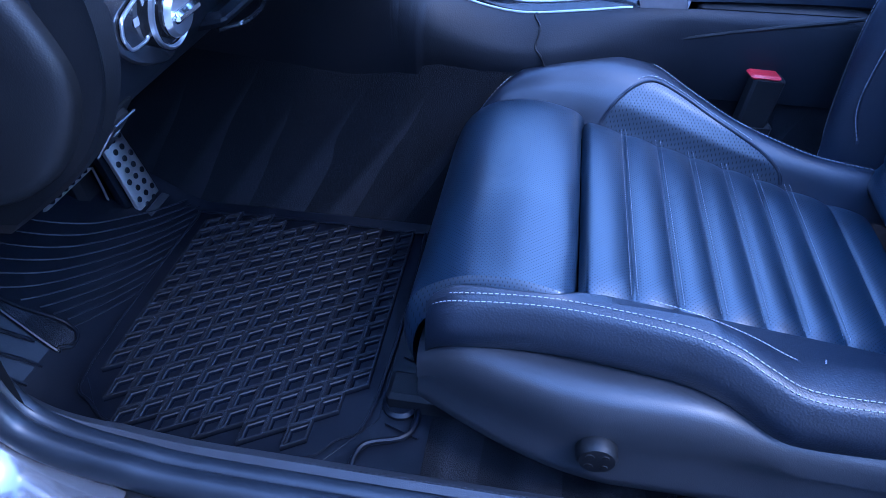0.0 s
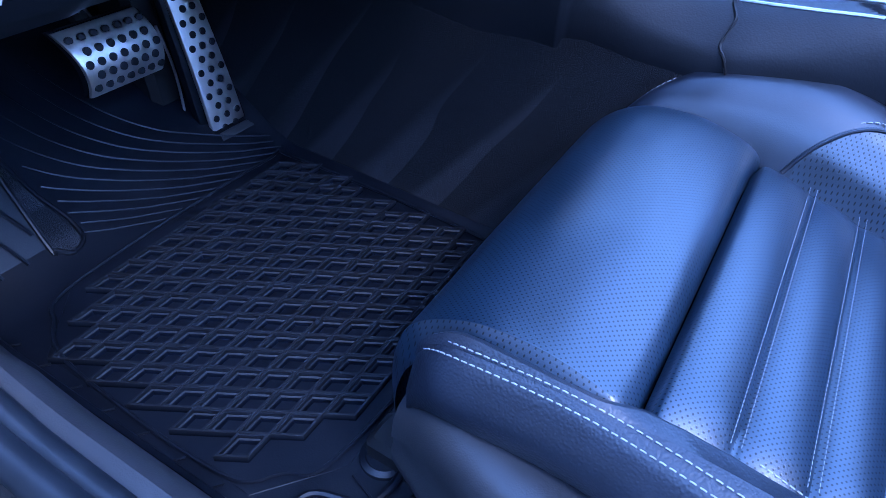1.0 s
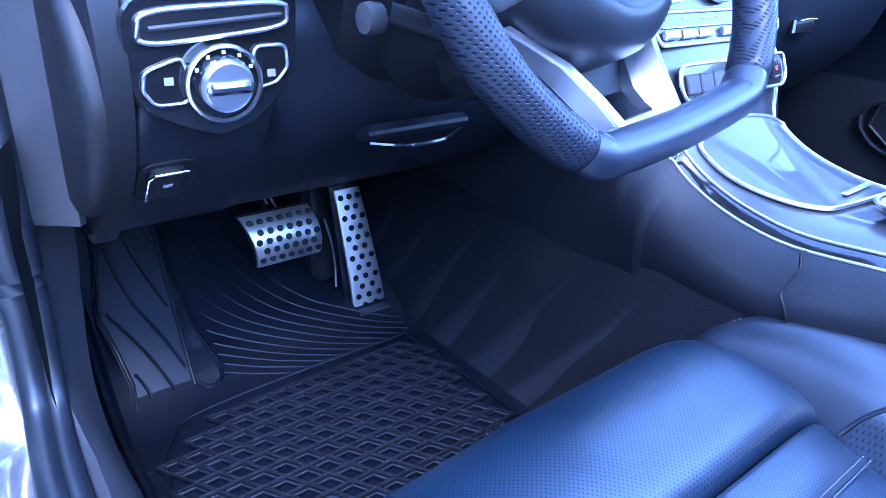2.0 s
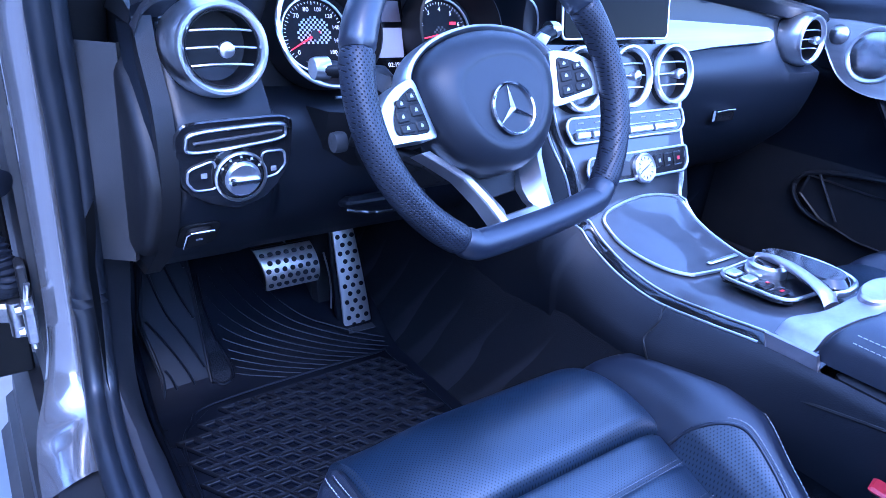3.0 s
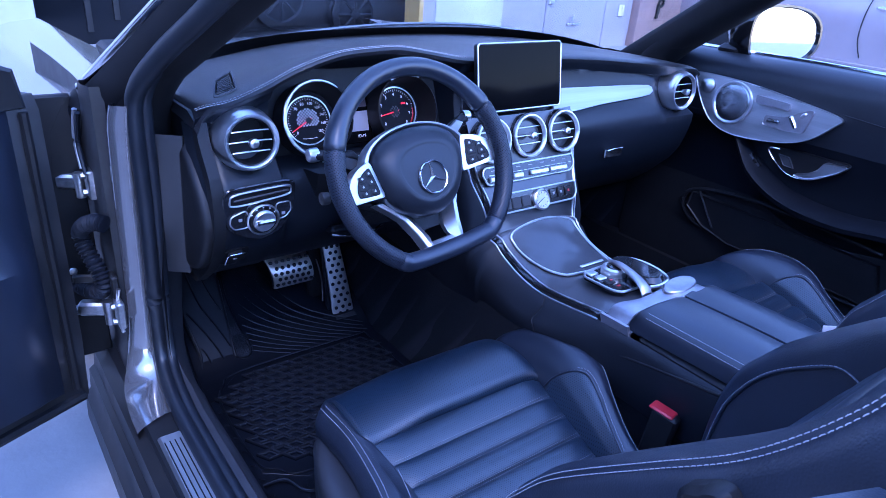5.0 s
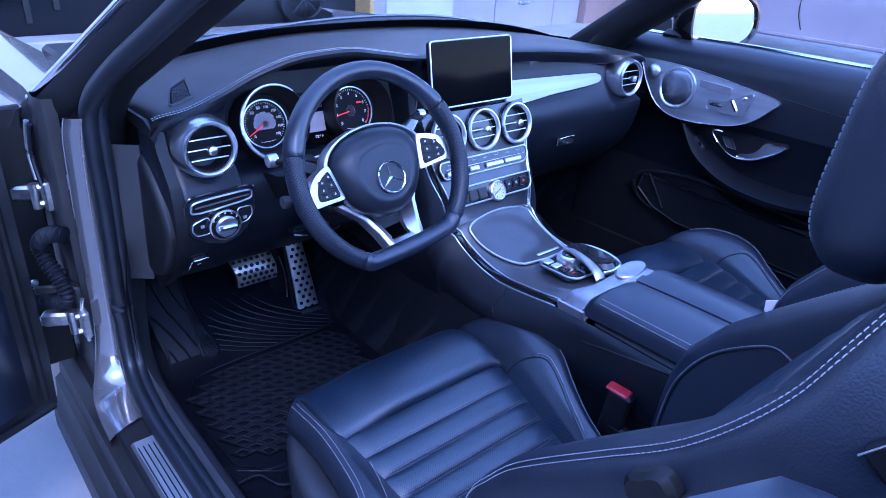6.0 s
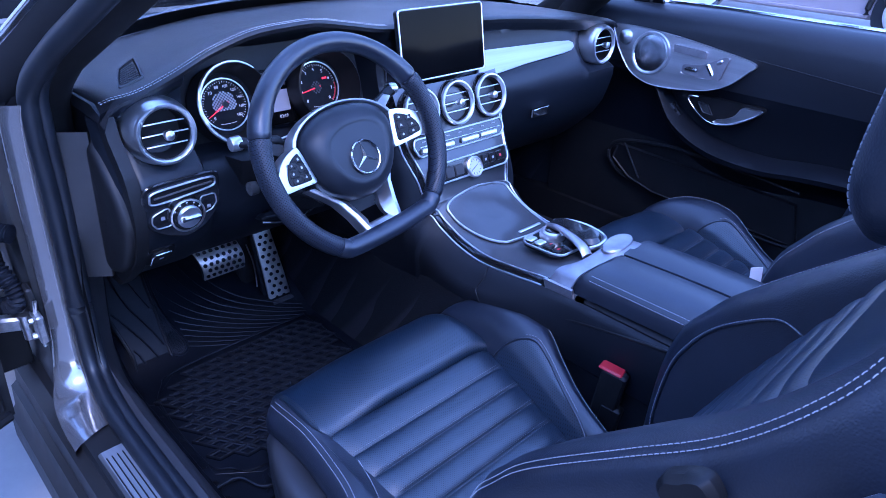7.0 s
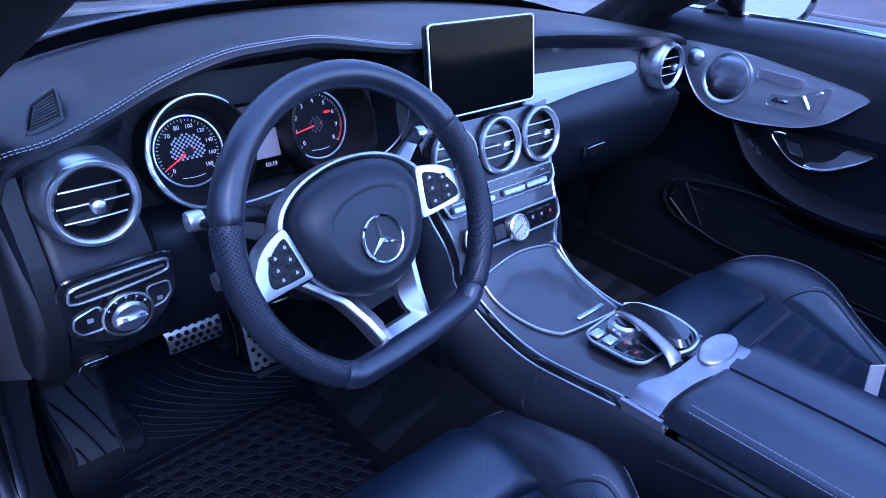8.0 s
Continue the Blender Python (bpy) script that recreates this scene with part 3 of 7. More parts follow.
part("bracket", Geo().box((-0.838, 0.425, 0.600), (0.012, 0.035, 0.050), 0.003), PAINT_DARK, strap)
part("rod", Geo().tube([(-0.834, 0.405, 0.600), (-0.842, 0.41, 0.56), (-0.838, 0.40, 0.505)], 0.004, 8), ZINC, strap)
part("rivet", Geo().lathe([(0, 0.006), (0.007, 0.005), (0.008, 0.0)], (-0.896, 0.500, 0.612), (0, -1, 0), 12), ZINC, strap)
conduit = thing("cable_conduit", (-0.86, 0.52, 0.60), "black corrugated rubber cable conduit at the hinge", "conduit")
cp = curve([(-0.838, 0.415, 0.735), (-0.852, 0.43, 0.737), (-0.866, 0.46, 0.722), (-0.873, 0.49, 0.694), (-0.869, 0.475, 0.664), (-0.858, 0.45, 0.630), (-0.853, 0.44, 0.598), (-0.860, 0.47, 0.570), (-0.876, 0.53, 0.553), (-0.893, 0.585, 0.556), (-0.902, 0.60, 0.580)], 260)
part("hose", Geo().tube(cp, lambda t: 0.0150 + 0.0022 * math.sin(t * 300), 14), RUBBER_DULL, conduit)
wire_run = thing("brake_line", (-0.85, 0.6, 0.85), "thin dark pipes behind the hinge pillar", "pipe")
for k in range(3):
    part("pipe", Geo().tube(curve([(-0.842, 0.50 + 0.03 * k, 0.93), (-0.846, 0.52 + 0.03 * k, 0.87), (-0.844, 0.50 + 0.04 * k, 0.81)], 14), 0.005, 8), ZINC if k == 1 else RUBBER, wire_run)

# front wing and bonnet beside the windscreen
# Black plate stands in for the dark gap behind the wing.
part("wing_gap_shade", Geo().box((-0.872, 0.575, 0.66), (0.066, 0.02, 0.58), 0.004), SEAL, CB)
wing = []
for y in np.linspace(0.56, 2.2, 18):
    f = (y - 0.56) / 1.64
    wing.append([(-0.70 + 0.02 * f, y, 0.985 - 0.10 * f), (-0.78, y, 0.972 - 0.10 * f), (-0.85, y, 0.945 - 0.10 * f), (-0.885, y, 0.88 - 0.10 * f), (-0.90, y, 0.75), (-0.905, y, 0.55)])
part("front_wing", Geo().grid(wing), PAINT, CB, "grey metallic front wing reflecting the sky")
bonnet = []
for y in np.linspace(0.90, 2.3, 14):
    f = (y - 0.90) / 1.40
    bonnet.append([(x, y, 0.992 - 0.05 * (x / 0.72) ** 2 - 0.21 * f - 0.12 * f ** 4) for x in np.linspace(-0.71, 0.71, 18)])
part("bonnet", Geo().grid(bonnet), PAINT, CB, "grey metallic bonnet")
part("cowl", Geo().box((0, 0.91, 0.965), (1.40, 0.24, 0.03), 0.01), PLASTIC, CB, "black plastic cowl below the windscreen")

# windscreen with its pillars
def pillar(s):
    path = [Vector((s * (0.723 + 0.258 * (y - 0.3)), y, 1.079 - 0.605 * (y - 0.3))) for y in np.linspace(0.62, -0.20, 40)]
    prof = [(0.053 * math.copysign(abs(math.cos(q)) ** 0.8, math.cos(q)), 0.053 * math.copysign(abs(math.sin(q)) ** 0.8, math.sin(q))) for q in np.linspace(0, 2 * math.pi, 24, endpoint=False)]
    return path, Geo().sweep(path, prof)


for s in (-1, 1):
    path, g = pillar(s)
    part("windscreen_pillar", g, PILLAR, CB, "dark lined windscreen pillar")
    part("pillar_strip", Geo().tube([Vector(p) + Vector((s * 0.047, 0.005, 0.024)) for p in path if p.y < 0.52], 0.0110, 10), CHROME, CB, "bright windscreen pillar strip")
    lower = curve([(s * 0.742, 0.445, 0.86), (s * 0.744, 0.435, 0.92), (s * 0.741, 0.40, 0.99), (s * 0.728, 0.32, 1.06), (s * 0.706, 0.235, 1.118)], 20)
    part("pillar_foot", Geo().tube(lower, 0.050, 16, up=(1, 0, 0)), PILLAR, CB)
glass = []
for f in np.linspace(0, 1, 10):
    y, z = 0.62 - 0.82 * f, 0.905 + 0.496 * f
    half = 0.785 - 0.212 * f
    glass.append([(x * half, y + 0.22 * (1 - x * x) * (1 - 0.4 * f), z + 0.085 * (1 - x ** 4) * (1 - 0.5 * f)) for x in np.linspace(-1, 1, 21)])
thick = Vector((0, 0.0018, 0.0046))
pane = part("windscreen", Geo().grid([r + [tuple(Vector(p) + thick) for p in reversed(r)] for r in glass], True, True), GLASS, CB, "clear windscreen glass", sharp=20)
pane.visible_shadow = False
border = []
for f in np.linspace(0.0, 0.105, 5):
    y, z, half = 0.62 - 0.82 * f, 0.905 + 0.496 * f, 0.785 - 0.212 * f
    border.append([(x * half, y + 0.22 * (1 - x * x) * (1 - 0.4 * f) - 0.004, z + 0.085 * (1 - x ** 4) * (1 - 0.5 * f) - 0.003) for x in np.linspace(-1, 1, 31)])
part("screen_border", Geo().grid([r + [(a, b + 0.0015, c + 0.001) for a, b, c in reversed(r)] for r in border], True, True), SEAL, CB, "black printed lower border of the windscreen", sharp=20)
part("screen_header", Geo().tube([Vector(p) + Vector((0, -0.02, 0.0)) for p in glass[-1]], 0.035, 10, flat=0.6), DASH_SKIN, CB)
rim = [Vector(p) + Vector((0, -0.035, -0.012)) for p in glass[0]]
part("screen_edge", Geo().tube(rim, 0.014, 8, flat=0.5), SEAL, CB, "black windscreen edge band")
lip_line = curve([(-0.68, 0.66, 0.940), (-0.58, 0.77, 0.972), (-0.44, 0.845, 0.990), (-0.20, 0.885, 1.010), (0.10, 0.895, 1.026), (0.40, 0.875, 1.022), (0.60, 0.80, 1.000), (0.70, 0.72, 0.975)], 50)
# Black sheet put in for the darkness of the gap behind the dashboard.
part("cowl_gap_shade", Geo().grid([[p + Vector((0, -0.14, -0.07)), p + Vector((0, -0.09, -0.030)), p + Vector((0, -0.030, -0.009))] for p in lip_line]), SEAL, CB, "black sheet for the dark behind the dashboard")
part("cowl_band", Geo().grid([[p + Vector((0, -0.030, -0.009)), p + Vector((0, -0.026, -0.006)), p + Vector((0, -0.008, -0.004)), p + Vector((0, 0.03, -0.004))] for p in lip_line]), PLASTIC_GREY, CB, "grey plastic cowl strip below the windscreen")
part("bonnet_lip", Geo().tube(lip_line, 0.0040, 8), PAINT, CB, "painted rear edge of the bonnet")
wiper = thing("windscreen_wiper", (-0.3, 0.78, 1.03), "black windscreen wiper resting on the cowl", "wiper")
part("blade", Geo().tube(curve([(-0.58, 0.80, 0.968), (-0.2, 0.87, 0.978), (0.15, 0.89, 0.980)], 16), 0.008, 8), SEAL, wiper)
part("arm", Geo().tube(curve([(-0.15, 0.88, 0.986), (0.15, 0.90, 0.988), (0.45, 0.88, 0.978)], 16), 0.010, 8, flat=0.5), PLASTIC, wiper)

# rear quarter beside the seats
for s in (-1, 1):
    q = []
    for y in [-0.775 - 0.008 * k for k in range(6)] + list(np.linspace(-0.86, -2.2, 14)):
        up = 0.105 * math.sin(min(1.0, (-0.775 - y) / 0.035) * math.pi / 2)
        q.append([(a, b - max(0.0, 0.79 - abs(a)) * 0.55, c) for a, b, c in [(s * 0.70, y, 0.55), (s * 0.70, y, 0.90 + up), (s * 0.715, y, 0.945 + up), (s * 0.745, y, 0.962 + up), (s * 0.79, y, 0.955 + up), (s * 0.86, y, 0.93 + up), (s * 0.90, y, 0.80), (s * 0.905, y, 0.5)]])
    part("rear_quarter", Geo().grid(q), LEATHER_SOFT, CB, "leather covered rear quarter trim")
part("rear_bench", Geo().box((0, -1.75, 0.55), (1.35, 0.6, 0.5), 0.08), LEATHER, CB)
part("rear_deck", Geo().box((0, -2.1, 0.85), (1.4, 0.3, 0.3), 0.05), LEATHER_SOFT, CB)


part("front_wing", Geo().grid([[(-x, y, z) for x, y, z in r] for r in wing]), PAINT, CB, "grey metallic front wing reflecting the sky")
nose = [[(x, 2.3 + 0.10 * (1 - (x / 0.9) ** 2) + dy, z) for x in np.linspace(-0.9, 0.9, 15)] for dy, z in ((-0.1, 0.60), (0.0, 0.52), (0.03, 0.38), (0.0, 0.22))]
part("front_bumper", Geo().grid(nose), PAINT, CB)
part("rear_bumper", Geo().grid([[(x, -2.2 - 0.10 * (1 - (x / 0.9) ** 2) - dy, z) for x in np.linspace(-0.9, 0.9, 15)] for dy, z in ((-0.1, 0.98), (0.0, 0.85), (0.05, 0.5), (0.0, 0.22))]), PAINT, CB)
part("rocker_panel", Geo().grid([[(-x, y, z) for x, z in sill] for y in np.linspace(-1.4, 0.62, 12)], True, True), PAINT_DARK, CB)
part("underbody", Geo().box((0, 0.05, 0.20), (1.60, 4.1, 0.08), 0.02), PAINT_DARK, CB)
for s in (-1, 1):
    for y in (1.35, -1.45):
        tyre = part("wheel", Geo().lathe([(0.0, 0.08), (0.22, 0.09), (0.24, 0.07), (0.31, 0.09), (0.325, 0.06), (0.325, -0.10), (0.0, -0.10)], (s * 0.80, y, 0.325), (s, 0, 0), 32), RUBBER, CB)
        part("rim", Geo().lathe([(0.0, 0.10), (0.05, 0.10), (0.22, 0.095), (0.235, 0.085)], (s * 0.80, y, 0.325), (s, 0, 0), 32), SATIN, tyre)

# ---- seats ----
def soft_line(points, r=0.008, n=5):
    """The outline with corners rounded to about that radius."""
    out, k = [], len(points)
    for i in range(k):
        a, b, c = [Vector(points[(i + d) % k]) for d in (-1, 0, 1)]
        p, q = b + (a - b).normalized() * min(r, (a - b).length * 0.45), b + (c - b).normalized() * min(r, (c - b).length * 0.45)
        out += [tuple(p.lerp(b, f).lerp(b.lerp(q, f), f)) for f in [m / n for m in range(n + 1)]]
    return out


RIDGE = [(0.012, -0.196, 0.47), (-0.03, -0.175, 0.528), (-0.09, -0.142, 0.562), (-0.17, -0.130, 0.572), (-0.24, -0.140, 0.562), (-0.30, -0.168, 0.536), (-0.36, -0.194, 0.511), (-0.42, -0.212, 0.493), (-0.48, -0.225, 0.480), (-0.58, -0.235, 0.470)]
OUTER = [(0.002, -0.596, 0.478), (-0.010, -0.603, 0.496), (-0.04, -0.611, 0.511), (-0.132, -0.612, 0.518), (-0.241, -0.627, 0.519), (-0.291, -0.640, 0.514), (-0.325, -0.653, 0.502), (-0.36, -0.662, 0.490), (-0.42, -0.661, 0.485), (-0.50, -0.655, 0.48), (-0.58, -0.65, 0.475)]
WINGY = [(0.47, -0.49), (0.52, -0.486), (0.644, -0.490), (0.72, -0.508), (0.763, -0.535), (0.80, -0.562), (0.84, -0.602), (0.90, -0.668), (0.96, -0.733), (1.03, -0.785), (1.08, -0.808), (1.14, -0.832)]
BACKY = [(0.45, -0.545), (0.55, -0.565), (0.68, -0.612), (0.82, -0.682), (0.97, -0.765), (1.06, -0.815)]
CX = -0.395


def smooth_value(pairs, t, n=60):
    c = curve([(a, b, 0) for a, b in pairs], n)
    a = [(p.x, p.y) for p in c]
    a.sort()
    return float(np.interp(t, [p[0] for p in a], [p[1] for p in a]))


def cushion_z(y):
    return 0.514 + 0.205 * (y + 0.145)


SEAMS = [-0.1525, -0.207, -0.255, -0.300, -0.345, -0.387, -0.430, -0.485, -0.54]


def flute(d, pitch=0.0505):
    f = (d % pitch) / pitch
    return 0.0085 * (abs(math.sin(math.pi * f)) ** 0.55)


def cushion_flute(y):
    for a, b in zip(SEAMS, SEAMS[1:]):
        if b <= y <= a:
            return 0.0085 * abs(math.sin(math.pi * (a - y) / (a - b))) ** 0.5
    return 0.0


def smooth_step(t):
    t = max(0.0, min(1.0, t))
    return t * t * (3 - 2 * t)


def turned_about(g, flip):
    if flip:
        g.v = [(2 * CX - x, y, z) for x, y, z in g.v]
    return g


def front_seat(mirror, label):
    seat = thing("front_seat", ((-CX if mirror else CX), -0.25, 0.262), label, "seat", "front seats")

    def add(name, g, mat, parent=None, note="", kind="", sharp=38):
        return part(name, g.mirrored() if mirror else g, mat, parent or seat, note, kind, sharp)

    # cushion centre, fluted across
    rows = []
    for y in np.linspace(-0.1515, -0.53, 170):
        f = (-0.142 - y) / 0.39
        xl, xr = -0.590 + 0.034 * f, -0.211 - 0.06 * f
        rows.append([(xl + (xr - xl) * u, y, cushion_z(y) + cushion_flute(y) * (1 - abs(2 * u - 1) ** (10 if u > 0.5 else 40)) - (0.012 if u > 0.5 else 0.001) * abs(2 * u - 1) ** 8 - 0.014 * math.exp(-((y + 0.1515) / 0.0045) ** 2)) for u in np.linspace(0, 1, 24)])
    add("cushion_centre", Geo().grid(rows), LEATHER_HOLED, None, "fluted perforated leather cushion centre")
    # thigh roll
    prof = curve([(0, -0.1505, 0.482), (0, -0.1500, 0.503), (0, -0.1435, 0.518), (0, -0.126, 0.528), (0, -0.08, 0.537), (0, -0.03, 0.531), (0, 0.005, 0.508), (0, 0.024, 0.47), (0, 0.03, 0.42), (0, 0.012, 0.36)], 30)
    rows = []
    for u in np.linspace(-1, 1, 60):
        e = abs(u) ** 14 if u > 0 else max(0.0, (-u - 0.93) / 0.07) ** 1.5
        low = 0.0 if u > 0 else 0.015 * smooth_step((-u - 0.2) / 0.7)
        x = -0.405 + (0.204 if u > 0 else 0.194) * u
        rows.append([(x, p.y - 0.012 * e, p.z - 0.022 * e - low * max(0.0, min(1.0, (p.z - 0.47) / 0.05))) for p in prof])
    add("thigh_roll", Geo().grid(rows), LEATHER_HOLED, None, "smooth rounded perforated front of the cushion")
    # side bolsters that stand up, with a perforated insert
    for flip in ((False, True) if mirror else (False,)):
        rows, ridge_line = [], []
        for p in curve(RIDGE, 40):
            y, xo, zo = p
            f = max(0.0, min(1.0, (-0.142 - y) / 0.39))
            xi = -0.207 - 0.06 * f
            zi = cushion_z(min(y, -0.145)) - 0.006 if y < -0.1 else min(0.515, zo - 0.012)
            if y > -0.1:
                xi = -0.205
            k = xo - xi
            rows.append([(xi - 0.004, y, zi - 0.01), (xi + 0.12 * k, y, zi + 0.35 * (zo - zi) + 0.004), (xi + 0.4 * k, y, zi + 0.74 * (zo - zi) + 0.006), (xi + 0.75 * k, y, zo + 0.003), (xo, y, zo), (xo + 0.012, y, zo - 0.02), (xo + 0.016, y, zo - 0.06), (xo + 0.01, y, 0.36)])
            ridge_line.append((xo, y, zo + 0.001))
        add("outer_bolster" if flip else "inner_bolster", turned_about(Geo().grid(rows), flip), LEATHER_SOFT, None, "raised leather side bolster", sharp=60)
        add("stitching", turned_about(stitches(ridge_line), flip), THREAD, None, "pale grey contrast stitching", "stuff")
        arc = []
        for y, g in ((-0.176, 0.15), (-0.190, 0.9), (-0.215, 1.75), (-0.245, 2.35), (-0.285, 2.45), (-0.325, 2.25), (-0.36, 2.0), (-0.395, 1.6), (-0.42, 0.9), (-0.428, 0.3)):
            lo, hi = [(a, b) for a, b in zip(rows, rows[1:]) if a[0][1] >= y >= b[0][1]][0]
            f = (lo[0][1] - y) / (lo[0][1] - hi[0][1])
            row = [Vector(a).lerp(Vector(b), f) for a, b in zip(lo, hi)]
            q = row[int(g)].lerp(row[int(g) + 1], g - int(g))
            arc.append((q.x, y, q.z + 0.0015))
        arc = curve(arc, 60)
        patch = []
        for y in np.linspace(-0.184, -0.424, 30):
            lo, hi = [(a, b) for a, b in zip(rows, rows[1:]) if a[0][1] >= y >= b[0][1]][0]
            f = (lo[0][1] - y) / (lo[0][1] - hi[0][1])
            row = [Vector(a).lerp(Vector(b), f) for a, b in zip(lo, hi)]
            g1 = float(np.interp(-y, [0.176, 0.190, 0.215, 0.245, 0.285, 0.325, 0.36, 0.395, 0.42, 0.428], [0.15, 0.9, 1.75, 2.35, 2.45, 2.25, 2.0, 1.6, 0.9, 0.3])) - 0.03
            line_ = []
            for g in np.linspace(0.05, g1, 12):
                q = row[int(g)].lerp(row[int(g) + 1], g - int(g))
                line_.append((q.x - 0.0006, y, q.z + 0.0010))
            patch.append(line_)
        add("bolster_insert", turned_about(Geo().grid(patch), flip), LEATHER_HOLED, None, "perforated leather bolster insert", sharp=60)
        add("piping", turned_about(Geo().tube(arc, 0.0024, 8), flip), LEATHER_SOFT)
        add("stitching", turned_about(stitches([Vector(p) + Vector((0.006, 0.002, 0.004)) for p in arc]), flip), THREAD, None, "pale grey contrast stitching", "stuff")
    # low outer bolster by the open door
    if not mirror:
        rows, line_a, line_b = [], [], []
        for p in curve(OUTER, 44):
            y, xo, zo = p
            xi = -0.594 + 0.034 * max(0.0, min(1.0, (-0.142 - y) / 0.39)) - 0.012 * smooth_step((y + 0.17) / 0.05)
            zi = cushion_z(min(y, -0.145)) - 0.008
            if y > -0.145:
                zi = min(0.506, zo - 0.004)
            k = xo - xi
            rows.append([(xi + 0.016, y, zi - 0.03), (xi + 0.013, y, zi + 0.007), (xi + 0.006, y, zi + 0.012), (xi + 0.3 * k, y, zi + 0.5 * (zo - zi)), (xi + 0.55 * k, y, zo + 0.002), (xo, y, zo), (xo - 0.008, y, zo - 0.008), (xo - 0.015, y, zo - 0.03), (xo - 0.013, y, zo - 0.055), (xo - 0.004, y, zo - 0.068)])
            line_a.append((xo + 0.005, y, zo + 0.0022))
            line_b.append((xo - 0.003, y, zo - 0.0015))
        add("outer_bolster", Geo().grid(rows), LEATHER, None, "grained leather outer bolster", sharp=60)
        for line in (line_a, line_b):
            add("stitching", stitches(line, pitch=0.0060, length=0.0040, radius=0.0005), THREAD, None, "pale grey double stitching", "stuff")
        arc2 = curve([(-0.578, -0.22, 0.507), (-0.590, -0.27, 0.505), (-0.605, -0.315, 0.500), (-0.618, -0.35, 0.492), (-0.622, -0.38, 0.484), (-0.600, -0.392, 0.476)], 30)
        add("stitching", stitches(arc2, pitch=0.0045, length=0.003, radius=0.0005), THREAD, None, "fine pale stitching", "stuff")
    # creases along the flutes, with stitches
    for y in SEAMS[1:7]:
        f = (-0.142 - y) / 0.39
        for d in (-0.0032, 0.0032):
            add("stitching", stitches([(-0.580 + 0.034 * f, y + d, cushion_z(y) + 0.0044), (-0.222 - 0.06 * f, y + d, cushion_z(y) + 0.0044)], pitch=0.0045, length=0.0026, radius=0.00034), THREAD_DARK, None, "fine grey stitching", "stuff")
    # plastic side shield with the adjuster
    rows = []
    for y in np.linspace(0.012, -0.62, 30):
        f = min(1.0, (0.012 - y) / 0.22)
        x = -0.603 - 0.066 * math.sin(f * math.pi / 2)
        top = smooth_value(OUTER_Z, y) - 0.062
        rows.append([(x + 0.055, y, top - 0.008), (x + 0.026, y, top + 0.001), (x + 0.010, y, top + 0.001), (x - 0.001, y, top - 0.005), (x - 0.007, y, top - 0.015), (x - 0.009, y, top - 0.035), (x - 0.007, y, 0.395), (x - 0.004, y, 0.372 - 0.02 * f), (x - 0.008, y, 0.362 - 0.02 * f), (x - 0.006, y, 0.345 - 0.02 * f), (x + 0.006, y, 0.332 - 0.02 * f), (x + 0.03, y, 0.315)])
    add("side_shield", Geo().grid(rows), SHIELD, None, "matt dark grey plastic seat side shield", sharp=75)
    knob = add("adjuster_knob", Geo().lathe([(0.021, 0.0), (0.021, 0.010), (0.018, 0.015), (0.010, 0.016), (0, 0.016)], (-0.676, -0.186, 0.386), (-1, 0, 0), 24), PLASTIC, None, "round lumbar adjuster knob")
    for a in range(4):
        q = a * math.pi / 2 + 0.78
        add("button", Geo().lathe([(0.0045, 0.0), (0.0045, 0.002), (0, 0.0022)], (-0.691, -0.186 + 0.0105 * math.cos(q), 0.386 + 0.0105 * math.sin(q)), (-1, 0, 0), 10), PLASTIC, knob)
    add("seat_frame", Geo().box((CX, -0.28, 0.36), (0.40, 0.5, 0.12), 0.02), PLASTIC)
    for x in (-0.56, -0.23):
        add("rail", Geo().box((x, -0.25, 0.283), (0.045, 0.62, 0.035), 0.006), PLASTIC)
    # backrest centre, fluted across
    rows = []
    zz = np.linspace(0.45, 1.05, 230)
    for z in zz:
        half = 0.178 - 0.012 * (z - 0.45) / 0.6
        y0 = smooth_value(BACKY, z)
        bulge = 2.2 * flute(z - 0.45, 0.0365) if z < 0.960 else 0.014
        rows.append([(CX + half * u, y0 + 0.9 * bulge * (1 - abs(u) ** 10) - 0.012 * abs(u) ** 8, z) for u in np.linspace(-1, 1, 20)])
    add("backrest_centre", Geo().grid(rows), LEATHER_HOLED_BACK, None, "fluted perforated leather backrest centre")
    # wings
    for s, nm in ((-1, "outer_wing"), (1, "inner_wing")):
        rows, edge, edge2 = [], [], []
        for z in np.linspace(0.45, 1.125, 54):
            taper = max(0.0, (z - 0.98) / 0.15)
            half = 0.180 - 0.012 * (z - 0.45) / 0.6
            out = 0.225 + 0.025 * math.sin(min(1, (z - 0.45) / 0.35) * math.pi / 2) - 0.05 * taper ** 2
            yb, yw = smooth_value(BACKY, z), smooth_value(WINGY, z)
            k = out - half
            rows.append([(CX + s * (half - 0.006), yb - 0.02, z), (CX + s * (half + 0.004), yb + 0.35 * (yw - yb), z), (CX + s * (half + 0.010), yb + 0.72 * (yw - yb), z), (CX + s * (half + 0.020), yb + 0.93 * (yw - yb), z), (CX + s * (half + 0.6 * k), yw + 0.003, z), (CX + s * out, yw - 0.006, z), (CX + s * (out + 0.010), yw - 0.02, z), (CX + s * (out + 0.014), yw - 0.05, z - 0.01), (CX + s * (out + 0.004), yw - 0.13, z - 0.03), (CX + s * (out - 0.03), yw - 0.17, z - 0.04)])
            edge.append((CX + s * (out + 0.0005), yw - 0.0045, z))
            edge2.append((CX + s * (out - 0.0085), yw - 0.0005, z))
        add(nm, Geo().grid(rows), LEATHER, None, "grained leather backrest wing", sharp=60)
